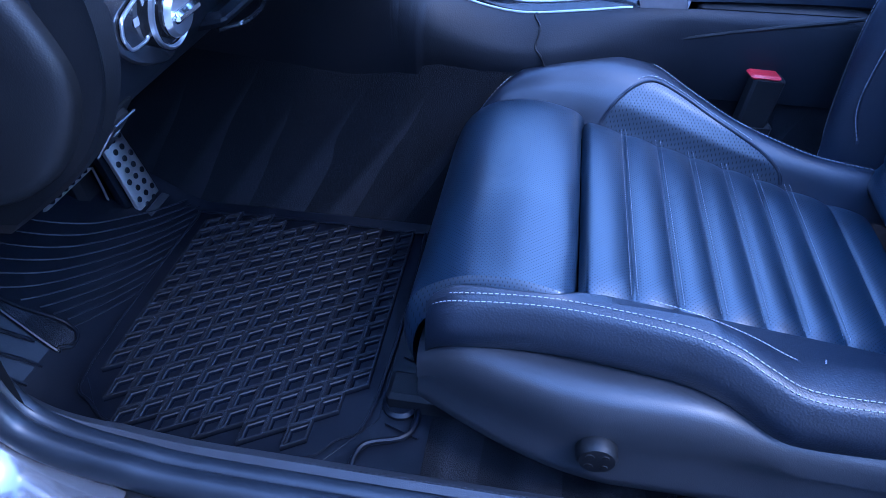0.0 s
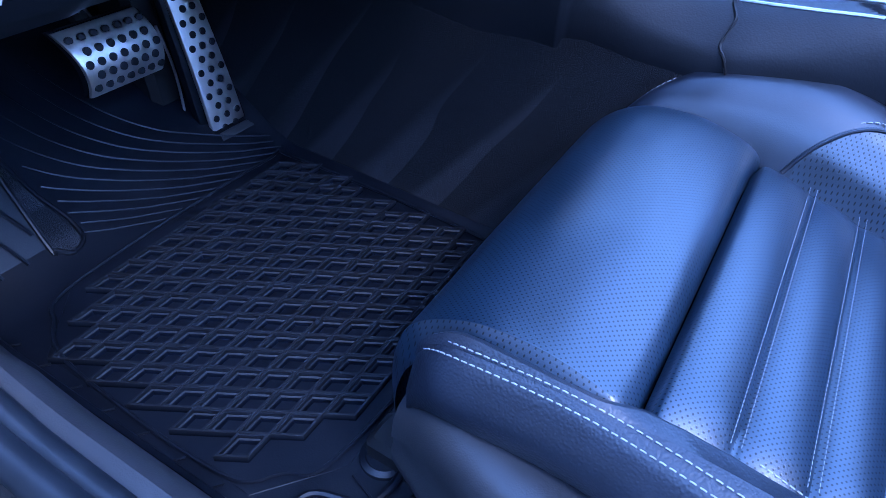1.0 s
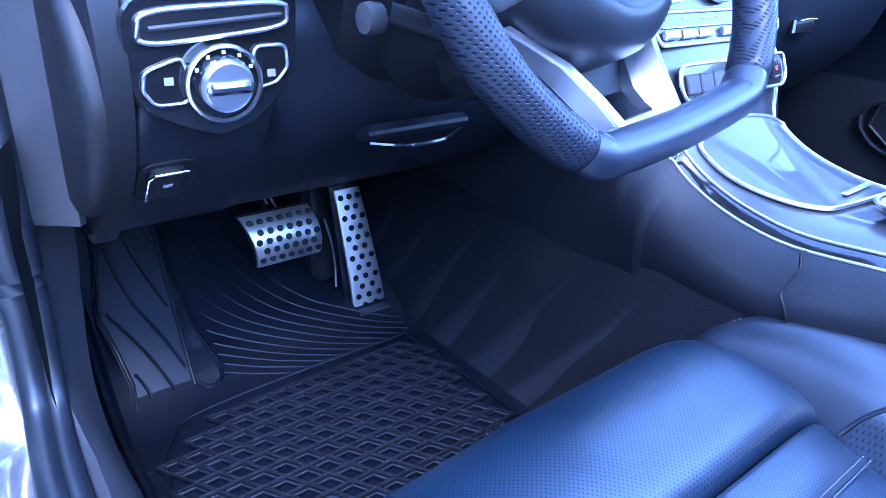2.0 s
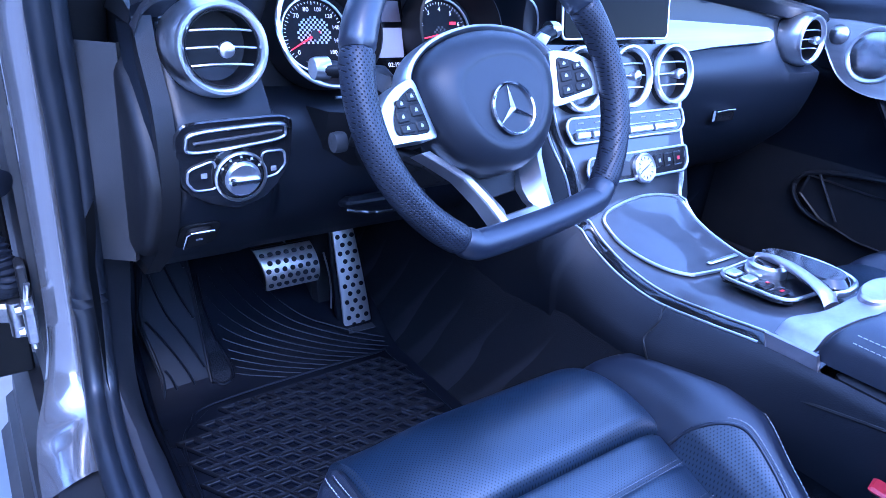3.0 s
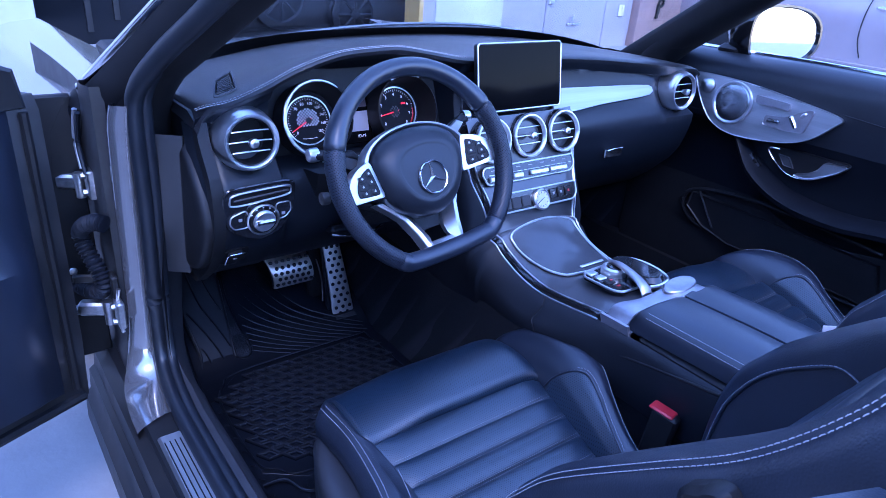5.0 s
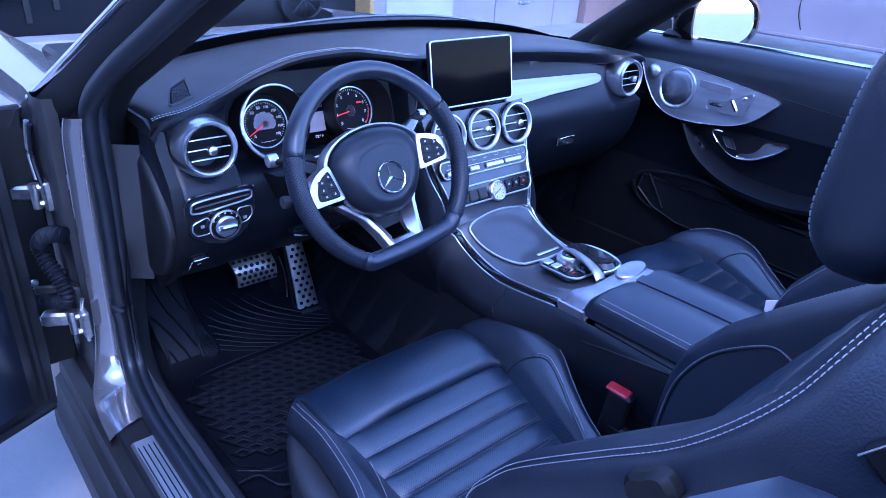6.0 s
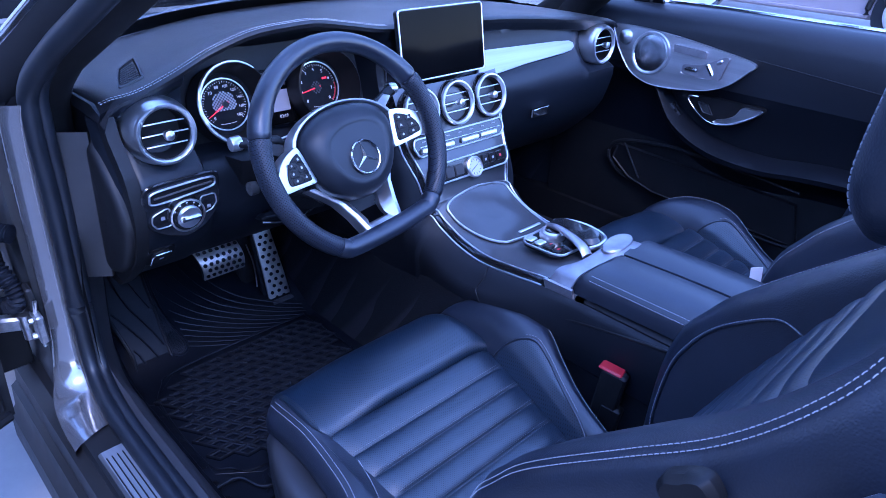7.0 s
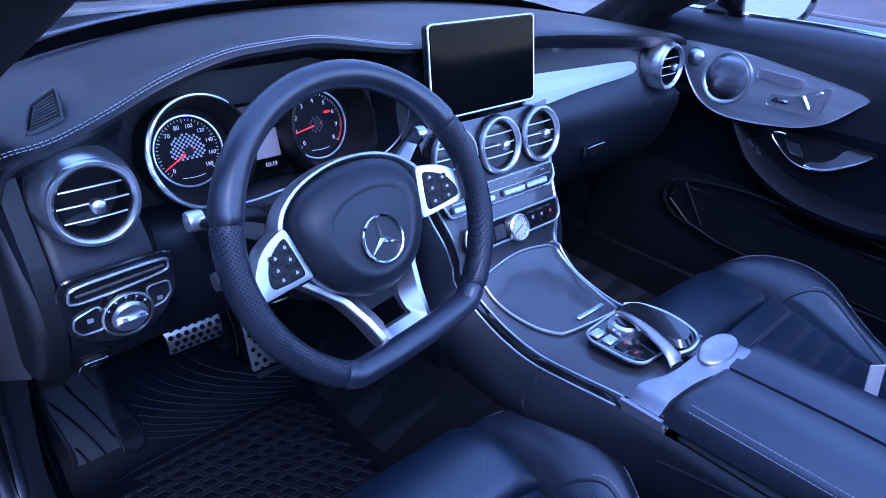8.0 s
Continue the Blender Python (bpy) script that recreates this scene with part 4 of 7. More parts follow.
        add("stitching", stitches(edge, (0, 1, 0.4), 0.0060, 0.0040, 0.0005), THREAD, None, "pale grey double stitching", "stuff")
        if s < 0:
            add("stitching", stitches(edge2, (0, 1, 0.4), 0.0060, 0.0040, 0.0005), THREAD, None, "pale grey double stitching", "stuff")
        ins = []
        for y, z in ((-0.520, 0.50), (-0.503, 0.557), (-0.512, 0.661), (-0.533, 0.718), (-0.562, 0.762), (-0.601, 0.797), (-0.642, 0.822), (-0.676, 0.815)):
            half = 0.180 - 0.012 * (z - 0.45) / 0.6
            yb, yw = smooth_value(BACKY, z), smooth_value(WINGY, z)
            h = max(0.0, min(1.0, (y - yb) / (yw - yb)))
            ins.append((CX + s * (half + float(np.interp(h, [0, 0.35, 0.72, 0.93, 1.0], [-0.001, 0.004, 0.010, 0.020, 0.024])) - 0.0015), y, z))
        ins = curve(ins, 40)
        add("piping", Geo().tube(ins, 0.0022, 8), LEATHER_SOFT)
        add("stitching", stitches([Vector(p) + Vector((-s * 0.0026, 0.002, 0.003)) for p in ins], (-s, 0.2, 0.2)), THREAD, None, "pale grey contrast stitching", "stuff")
    back = []
    for z in np.linspace(0.35, 1.07, 20):
        y = smooth_value(BACKY, max(z, 0.45)) - 0.12
        back.append([(CX + 0.22 * u, y + 0.05 * abs(u) ** 3, z) for u in np.linspace(-1, 1, 13)])
    add("back_shell", Geo().grid(back), PLASTIC)
    top = curve([(CX - 0.19, -0.862, 1.075), (CX - 0.14, -0.868, 1.10), (CX, -0.872, 1.105), (CX + 0.14, -0.868, 1.10), (CX + 0.19, -0.862, 1.075)], 24)
    add("top_roll", Geo().tube(top, 0.042, 12), LEATHER)
    add("release_lever", Geo().slab(soft_line([(-0.026, -0.012), (0.026, -0.012), (0.024, 0.008), (0.010, 0.012), (-0.016, 0.012), (-0.026, 0.002)], 0.006), (-0.654, -0.728, 0.924), (0, -0.77, 0.64), (0, 0.64, 0.77), 0.018, 0.006), PLASTIC, None, "black backrest release lever")
    guide = add("belt_guide", Geo().box((-0.650, -0.862, 1.042), (0.016, 0.030, 0.026), 0.006, Euler((radians(35), 0, 0)).to_matrix()), PLASTIC, None, "black belt guide with a bright edge")
    add("guide_edge", Geo().tube([Vector((-0.6585, -0.862, 1.042)) + Euler((radians(35), 0, 0)).to_matrix() @ Vector((0, a * 0.013, b * 0.011)) for a, b in ((1, -1), (1, 1), (-1, 1))], 0.0010, 6), SATIN, guide)
    # headrest
    rows = []
    for f in np.linspace(0, 1, 22):
        z = 1.075 + 0.205 * f
        w = 0.132 * (1 - (abs(2 * f - 1) ** 5) * 0.22)
        d = 0.055 * (1 - (abs(2 * f - 1) ** 4) * 0.45)
        yc = -0.765 - 0.02 * f
        ring = []
        for a in np.linspace(0, 2 * math.pi, 36, endpoint=False):
            ca, sa = math.cos(a), math.sin(a)
            ring.append((CX + w * math.copysign(abs(ca) ** 0.55, ca), yc + d * math.copysign(abs(sa) ** 0.6, sa), z))
        rows.append(ring)
    head = add("headrest", Geo().grid(rows, True, True), LEATHER, None, "padded leather headrest", sharp=70)
    for k in (-1, 1):
        seam = []
        for f in np.linspace(0.06, 0.93, 30):
            w = 0.132 * (1 - (abs(2 * f - 1) ** 5) * 0.22)
            d = 0.055 * (1 - (abs(2 * f - 1) ** 4) * 0.45)
            seam.append((CX + k * w * 0.80, -0.765 - 0.02 * f + d * 0.835 + 0.0005, 1.075 + 0.205 * f))
        add("stitching", stitches(seam, (0, 1, 0), 0.0066, 0.0046, 0.0008), THREAD, head, "pale grey contrast stitching", "stuff")
    for x in (-0.06, 0.06):
        add("post", Geo().tube([(CX + x, -0.80, 1.03), (CX + x, -0.785, 1.10)], 0.006, 10), CHROME)
    return seat


OUTER_Z = [(y, z) for y, _, z in OUTER]
OUTER_Z = sorted(OUTER_Z)
OUTER_Z = [(-0.7, 0.47)] + OUTER_Z
front_seat(False, "black leather sport seat with fluted cushion and pale stitching")
front_seat(True, "black leather passenger seat with fluted cushion and pale stitching")

buckle = thing("seat_belt_buckle", (-0.152, -0.40, 0.40), "black seat belt buckle with a red release button", "buckle")
tilt = Euler((radians(6), 0, radians(10))).to_matrix()
part("stalk", Geo().box((-0.152, -0.398, 0.42), (0.022, 0.040, 0.14), 0.005, tilt), PLASTIC, buckle)
part("body", Geo().box((-0.151, -0.394, 0.508), (0.024, 0.046, 0.108), 0.005, tilt), PLASTIC, buckle)
part("button", Geo().box((-0.151, -0.392, 0.5615), (0.026, 0.044, 0.007), 0.003, tilt), RED, buckle, "red release button")
tag = thing("paper_tag", (0.408, -0.41, 0.47), "small white paper tag standing on the passenger seat", "tag")
part("label", Geo().box((0.408, -0.41, 0.515), (0.030, 0.003, 0.095), 0.001, Euler((radians(-10), 0, radians(-35))).to_matrix()), WHITE, tag)

# ---- floor mat and pedals ----
mat = thing("floor_mat", (-0.44, 0.25, 0.262), "black rubber floor mat with raised diamond tread", "mat")


def mat_z(x, y):
    z = 0.272 + max(0.0, y - 0.475) * 0.60
    if y > 0.475:
        z -= 0.006 * min(1.0, (y - 0.475) / 0.03)
    return z


rows = []
for y in np.linspace(0.0, 0.93, 70):
    xl = -0.70 if y < 0.42 else -0.70 + 0.02 * (y - 0.42) / 0.5
    xr = -0.205
    rows.append([(xl, y, mat_z(xl, y) + 0.030), (xl + 0.006, y, mat_z(xl, y) + 0.028), (xl + 0.016, y, mat_z(xl, y))] + [(x, y, mat_z(x, y)) for x in np.linspace(xl + 0.03, xr - 0.03, 20)] + [(xr - 0.012, y, mat_z(xr, y)), (xr - 0.004, y, mat_z(xr, y) + 0.006), (xr, y, mat_z(xr, y) + 0.006)])
part("sheet", Geo().grid(rows), RUBBER, mat)
part("heel_pad", Geo().slab([(-0.672, 0.12), (-0.60, 0.065), (-0.245, 0.075), (-0.222, 0.12), (-0.226, 0.44), (-0.27, 0.462), (-0.60, 0.462), (-0.672, 0.40)], (0, 0, 0.2712), (1, 0, 0), (0, 1, 0), 0.0016, 0.001), RUBBER, mat)
REST_L = [(0, -0.668), (0.12, -0.659), (0.25, -0.664), (0.42, -0.674), (0.7, -0.647), (1.0, -0.636)]
rest, lip_l, lip_r = [], [], []
for f in np.linspace(0, 1, 16):
    y, z = 0.500 + 0.26 * f, 0.272 + 0.30 * f - 0.012 * math.sin(f * math.pi)
    xl, xr = value(REST_L, f), -0.574 + 0.022 * f
    rest.append([(xl, y + 0.04, z - 0.04), (xl, y, z)] + [(x, y, z) for x in np.linspace(xl + 0.02, xr - 0.02, 5)] + [(xr, y, z), (xr, y + 0.04, z - 0.04)])
    lip_l.append((xl + 0.004, y - 0.001, z + 0.002))
    lip_r.append((xr - 0.004, y - 0.001, z + 0.002))
part("footrest", Geo().grid(rest), RUBBER, mat, "ribbed rubber footrest for the left foot")
hook_r = [(x, y, mat_z(x, y) + 0.004) for x, y in ((-0.537, 0.71), (-0.546, 0.65), (-0.545, 0.58), (-0.536, 0.535), (-0.538, 0.512), (-0.549, 0.503), (-0.563, 0.502), (-0.573, 0.512))]
# Dark carpet patch on the mat draws in the shadow of the slot.
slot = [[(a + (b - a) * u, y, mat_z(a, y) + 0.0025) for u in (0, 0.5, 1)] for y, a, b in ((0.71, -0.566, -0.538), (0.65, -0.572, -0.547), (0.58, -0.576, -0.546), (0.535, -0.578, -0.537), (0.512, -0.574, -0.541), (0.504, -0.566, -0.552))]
part("slot", Geo().grid(slot), CARPET, mat, "dark carpet patch laid on the mat as the slot")
part("edge_lip", Geo().tube(curve(hook_r + lip_r[1::3], 60), 0.003, 8), RUBBER, mat)
part("edge_lip", Geo().tube(lip_l, 0.003, 8), RUBBER, mat)


def rest_point(u, f):
    y, z = 0.500 + 0.26 * f, 0.272 + 0.30 * f - 0.012 * math.sin(f * math.pi)
    xl, xr = value(REST_L, f) + 0.006, -0.580 + 0.022 * f
    return (xl + (xr - xl) * u, y - 0.001, z + 0.002)


for k in range(6):
    f0 = 0.22 + 0.25 * k
    line = [rest_point(u, f0 - 0.62 * u) for u in np.linspace(0.08, 0.94, 16) if 0.03 <= f0 - 0.62 * u <= 1]
    if len(line) > 2:
        part("rib", Geo().tube(line, 0.0026, 6), RUBBER, mat)
for k in range(11):
    x0 = -0.400 - 0.029 * k
    line = curve([(x0 - 0.030, 0.72, 0), (x0 - 0.024, 0.69, 0), (x0, 0.632, 0), (x0 + 0.036, 0.587, 0), (x0 + 0.081, 0.555, 0), (x0 + 0.14, 0.524, 0), (x0 + 0.21, 0.494, 0), (x0 + 0.26, 0.474, 0)], 40)
    line = [(p.x, p.y, mat_z(p.x, p.y) + 0.0012) for p in line if p.x > -0.535 and p.x < -0.215 and not (p.x > -0.335 and p.y > 0.535)]
    if len(line) > 3:
        part("rib", Geo().tube(line, 0.0014, 6), RUBBER, mat)
for k in range(9):
    part("rib", Geo().tube([(-0.688, 0.06 + 0.048 * k, 0.2745), (-0.676, 0.05 + 0.048 * k, 0.2745)], 0.0017, 6), RUBBER, mat)
for k in range(7):
    part("rib", Geo().tube([(-0.62 + 0.055 * k, 0.012, 0.2745), (-0.605 + 0.055 * k, 0.055, 0.2745)], 0.0016, 6), RUBBER, mat)
part("fixing_button", Geo().lathe([(0.024, 0.0), (0.024, 0.005), (0.019, 0.008), (0.017, 0.0065), (0, 0.008)], (-0.573, 0.042, 0.272), (0, 0, 1), 28), RUBBER, mat, "round rubber fixing button")
part("edge_lip", Geo().tube(curve([(-0.205, 0.0, 0.276), (-0.45, -0.004, 0.276), (-0.53, 0.0, 0.278), (-0.548, 0.02, 0.279), (-0.60, 0.018, 0.279), (-0.625, 0.03, 0.279), (-0.645, 0.075, 0.279), (-0.695, 0.08, 0.279)], 60), 0.004, 8), RUBBER, mat)
# diamond tread, one block after another
EX, EY_, T = Vector((0.0300, 0.0005)), Vector((-0.0165, 0.0272)), 0.0100


def cell(a, b, z):
    q = EX * a + EY_ * b
    return (q.x, q.y, z)


tread = Geo()
rings = [[cell(-k, -k, z), cell(k, -k, z), cell(k, k, z), cell(-k, k, z)] for k, z in ((0.50, -0.001), (0.50, T - 0.0006), (0.485, T), (0.405, T), (0.39, T - 0.0012), (0.37, 0.0012))]
tread.grid(rings, True)
tread.add([cell(-0.37, -0.37, 0.0012), cell(0.37, -0.37, 0.0012), cell(0.37, 0.37, 0.0012), cell(-0.37, 0.37, 0.0012)], [(0, 1, 2, 3)])
lines = [[(k, -0.36), (k, k), (-0.34, k)] for k in (0.378, 0.315, 0.305, 0.25)]
tread.grid([[cell(*p, z) for p in ln] for ln, z in zip(lines, (0.0062, 0.0050, 0.0040, 0.0013))])
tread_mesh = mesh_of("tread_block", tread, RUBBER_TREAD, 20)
for i in range(-13, 14):
    for j in range(-8, 9):
        q = Vector((-0.437, 0.27)) + EX * i + EY_ * j
        ok = -0.655 < q.x < -0.245 and 0.098 < q.y < 0.440 and q.y > 0.098 + max(0.0, -0.56 - q.x) * 0.55 and q.y < 0.440 - max(0.0, -0.58 - q.x) * 0.7
        if ok:
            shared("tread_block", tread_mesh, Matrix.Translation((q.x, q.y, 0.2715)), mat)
border = curve([(-0.672, 0.16, 0.2765), (-0.668, 0.36, 0.2765), (-0.64, 0.43, 0.2765), (-0.58, 0.468, 0.2765), (-0.27, 0.472, 0.2765), (-0.232, 0.44, 0.2765), (-0.228, 0.12, 0.2765), (-0.26, 0.075, 0.2765), (-0.58, 0.075, 0.2765), (-0.64, 0.11, 0.2765)], 80, True)
part("border_rib", Geo().tube(border, 0.0025, 6, True), RUBBER, mat)


def studded(pedal, corners, cols, n, bow, mesh):
    """Rows of rubber studs over a plate between four corners."""
    a, b, c, d = [Vector(p) for p in corners]
    for j in range(n):
        for i in range(cols if j % 2 == 0 else cols - 1):
            u = (i + (0.5 if j % 2 == 0 else 1.0)) / cols
            v = (j + 0.75) / (n + 0.6)
            p = a.lerp(b, u).lerp(d.lerp(c, u), v)
            nrm = (b - a).cross(d - a).normalized()
            if nrm.y > 0:
                nrm = -nrm
            shift = bow * (4 * v * (1 - v))
            m = nrm.to_track_quat("Z", "Y").to_matrix().to_4x4()
            m.translation = p + nrm * shift
            shared("stud", mesh, m, pedal)


stud = mesh_of("stud", Geo().lathe([(0.0050, -0.002), (0.0050, 0.0016), (0.0040, 0.0024), (0, 0.0024)], (0, 0, 0), (0, 0, 1), 12), RUBBER)


def plate_between(corners, bow, thick, n=12):
    a, b, c, d = [Vector(p) for p in corners]
    nrm = (b - a).cross(d - a).normalized()
    if nrm.y > 0:
        nrm = -nrm
    front, back = [], []
    for j in range(n + 1):
        v = j / n
        s = nrm * (bow * 4 * v * (1 - v))
        front.append([a.lerp(d, v) + s, b.lerp(c, v) + s])
    rows = []
    for l, r in front:
        e = (r - l).normalized() * 0.003
        rows.append([l - nrm * thick, l - nrm * 0.002, l + e, r - e, r - nrm * 0.002, r - nrm * thick])
    return Geo().grid(rows, True, True)


gas = thing("accelerator_pedal", (-0.255, 0.55, 0.272), "brushed steel accelerator pedal with black rubber studs", "pedal", "pedals")
gc = [(-0.297, 0.590, 0.508), (-0.250, 0.590, 0.508), (-0.224, 0.543, 0.293), (-0.288, 0.543, 0.293)]
part("plate", plate_between(gc, 0.004, 0.008), PEDAL, gas, "brushed steel plate")
part("backing", plate_between([Vector(p) + Vector((x, 0.008, z)) for p, x, z in zip(gc, (-0.006, 0.006, 0.008, -0.008), (0.006, 0.006, -0.03, -0.03))], 0.002, 0.014), RUBBER, gas)
part("foot", Geo().box((-0.256, 0.543, 0.278), (0.074, 0.036, 0.052), 0.008, Euler((radians(-12), 0, 0)).to_matrix()), PLASTIC_GREY, gas)
studded(gas, gc, 3, 12, 0.004, stud)
part("module", Geo().box((-0.305, 0.650, 0.40), (0.050, 0.070, 0.24), 0.012, Euler((radians(-10), 0, 0)).to_matrix()), PLASTIC, gas, "black pedal module")
part("cable", Geo().tube(curve([(-0.312, 0.600, 0.460), (-0.300, 0.598, 0.41), (-0.297, 0.594, 0.365), (-0.302, 0.585, 0.312)], 16), 0.002, 6), ZINC, gas, "thin bright cable")
brake = thing("brake_pedal", (-0.40, 0.60, 0.40), "brushed steel brake pedal with black rubber studs", "pedal", "pedals")
bc = [(-0.464, 0.582, 0.501), (-0.350, 0.582, 0.501), (-0.342, 0.560, 0.423), (-0.449, 0.560, 0.423)]
part("plate", plate_between(bc, 0.024, 0.008), PEDAL, brake, "curved brushed steel plate")
part("backing", plate_between([Vector(p) + Vector((0, 0.006, 0)) for p in bc], 0.022, 0.012), RUBBER, brake)
part("arm", Geo().tube(curve([(-0.40, 0.60, 0.47), (-0.405, 0.68, 0.56), (-0.41, 0.72, 0.70)], 12), 0.013, 8, flat=0.6), PLASTIC, brake)
studded(brake, bc, 7, 5, 0.024, stud)
for dx in (-0.004, 0.006):
    part("linkage_rod", Geo().tube([(-0.389 + dx, 0.62, 0.480), (-0.398 + dx, 0.62, 0.500), (-0.412 + dx, 0.63, 0.540)], 0.0022, 8), ZINC, brake, "bright steel linkage rod")


# ---- centre console ----
console = thing("centre_console", (0, 0, 0.30), "black centre console with gloss lid, chrome trim and leather armrest", "console")
SPINE = [(0.190, 0.926), (0.182, 0.910), (0.174, 0.885), (0.150, 0.812), (0.118, 0.758), (0.102, 0.715), (0.088, 0.692), (0.05, 0.668), (0.0, 0.652), (-0.06, 0.645), (-0.14, 0.653), (-0.21, 0.662), (-0.28, 0.664)]
SPINE_C = curve([(0, y, z) for y, z in SPINE], 90)
HALF = [(0.0, 0.110), (0.05, 0.110), (0.09, 0.114), (0.105, 0.122), (0.12, 0.130), (0.15, 0.143), (0.18, 0.156), (0.20, 0.162)]


def half_at(y):
    return float(np.interp(y, [a for a, _ in HALF], [b for _, b in HALF]))


rows = []
for p in SPINE_C:
    h = half_at(p.y)
    rows.append([(h * u, p.y + 0.012 * abs(u) ** 3 * (p.z > 0.70), p.z - 0.014 * abs(u) ** 4 * (p.z < 0.72)) for u in np.linspace(-1, 1, 25)])
part("upper_panel", Geo().grid(rows), SATIN_BLACK, console, "satin black centre panel")
for s in (-1, 1):
    edge = [Vector((s * (half_at(p.y) + 0.002), p.y + 0.012 * (p.z > 0.70), p.z - 0.015 * (p.z < 0.72))) for p in SPINE_C if p.z < 0.86]
    low_edge = [e + Vector((s * 0.012, 0.004, -0.012)) for e in edge]
    part("edge_trim", Geo().tube([e for e in edge if e.y > -0.21], 0.0020, 8), SATIN, console, "thin chrome edge line")
    part("edge_band", Geo().grid([[a + Vector((0, 0, -0.001)), a.lerp(b, 0.5) + Vector((s * 0.001, 0, 0.001)), b] for a, b in zip(edge, low_edge)]), GLOSS, console, "gloss black edge band")
    part("edge_trim", Geo().tube([e for e in low_edge if e.y > -0.21], 0.0020, 8), SATIN, console, "thin chrome edge line")
    rows = []
    for e in low_edge + [Vector((s * 0.122, y, 0.637)) for y in (-0.3, -0.4, -0.5, -0.6)]:
        lowz = 0.548 + 0.09 * max(0, e.y)
        out = 0.040 if e.y < 0.08 else max(0.0, (0.170 - abs(e.x)) / 0.95)
        out *= 1 - 0.9 * max(0.0, min(1.0, (-0.10 - e.y) / 0.18))
        rows.append([e, e + Vector((s * 0.006, 0.002, -0.003)), (e.x + s * (0.010 + 0.3 * out), e.y + 0.004, e.z - 0.014), (e.x + s * (0.010 + 0.75 * out), e.y + 0.008, e.z - 0.035), (e.x + s * (0.010 + 0.95 * out), e.y + 0.010, min((e.z + lowz) / 2 - 0.01, e.z - 0.04)), (e.x + s * (0.008 + 0.9 * out), e.y + 0.011, min(lowz, e.z - 0.06)), (e.x + s * (0.002 + 0.8 * out), e.y + 0.012, min(lowz - 0.04, e.z - 0.09))])
    first = [Vector(q) for q in rows[0]]
    seam_rows = [min(rows, key=lambda r: abs(r[0][1] - y)) for y in (-0.066, -0.072, -0.078, -0.086, -0.094, -0.100)]
    rows = [[(q.x, y, q.z + (0.09 * (y - 0.19) if k > 4 else 0.0)) for k, q in enumerate(first)] for y in (1.05, 0.8, 0.6, 0.45, 0.35, 0.28, 0.23)] + rows
    part("side_panel", Geo().grid(rows), CONSOLE_SKIN, console, "black side panel of the console", sharp=80)
    part("crease", Geo().tube([(s * 0.156, -0.03, 0.560), (s * 0.148, -0.12, 0.572), (s * 0.1345, -0.26, 0.596), (s * 0.1325, -0.34, 0.612), (s * 0.1325, -0.50, 0.640)], 0.003, 8), PLASTIC, console)
    part("seam", Geo().tube(curve([Vector(r[k]) + Vector((s * 0.0004, 0, 0)) for k, r in zip((0, 1, 2, 3, 4, 5), seam_rows)], 24), 0.0016, 6), SEAL, console)


def spine_at(z_or_y, by="z"):
    best = min(range(1, len(SPINE_C) - 1), key=lambda i: abs((SPINE_C[i].z if by == "z" else SPINE_C[i].y) - z_or_y) + (100 if by == "z" and SPINE_C[i].y < 0.05 else 0))
    p, t = SPINE_C[best], (SPINE_C[best - 1] - SPINE_C[best + 1]).normalized()
    return p, t


X = Vector((1, 0, 0))
# switch strips below the vents
p, up = spine_at(0.808)
sw_line = soft_line([(-0.132, -0.019), (0.118, -0.019), (0.134, -0.006), (0.134, 0.019), (-0.134, 0.019), (-0.142, 0.004)])
strip = part("switch_strip", Geo().slab(sw_line, p, X, up, 0.003, 0.001), GLOSS, console, "row of climate switches in a chrome frame")
part("frame", Geo().tube([p + X * a + up * b + X.cross(up) * 0.004 for a, b in sw_line], 0.0022, 8, True), SATIN, strip)
n = X.cross(up)
part("rail", Geo().box(p + n * 0.004 + up * 0.001, (0.25, 0.004, 0.002), 0.0008, Matrix((X, n, up)).transposed()), CHROME, strip)
for k in range(6):
    x = -0.112 + 0.034 * k if k < 4 else (0.02 + 0.06 * (k - 4))
    w = 0.028 if k < 4 else 0.054
    if k in (3,):
        continue
    part("rocker", Geo().box(p + X * x + n * 0.006 - up * 0.008, (w, 0.008, 0.011), 0.002, Matrix((X, n, up)).transposed()), SATIN, strip, "silver rocker switch")
for k in range(7):
    part("marking", Geo().box(p + X * (-0.11 + 0.036 * k) + n * 0.0034 + up * 0.0105, (0.012, 0.0006, 0.0024), 0.0002, Matrix((X, n, up)).transposed()), DARK_PRINT, strip)
p, up = spine_at(0.752)
n = X.cross(up)
out2 = soft_line([(-0.112, -0.020), (0.108, -0.020), (0.120, -0.008), (0.120, 0.021), (-0.112, 0.021), (-0.120, 0.0)])
strip2 = part("button_strip", Geo().slab(out2, p, X, up, 0.003, 0.001), GLOSS, console, "row of audio buttons in a chrome frame")
part("frame", Geo().tube([p + X * a + up * b + n * 0.004 for a, b in out2], 0.0022, 8, True), SATIN, strip2)
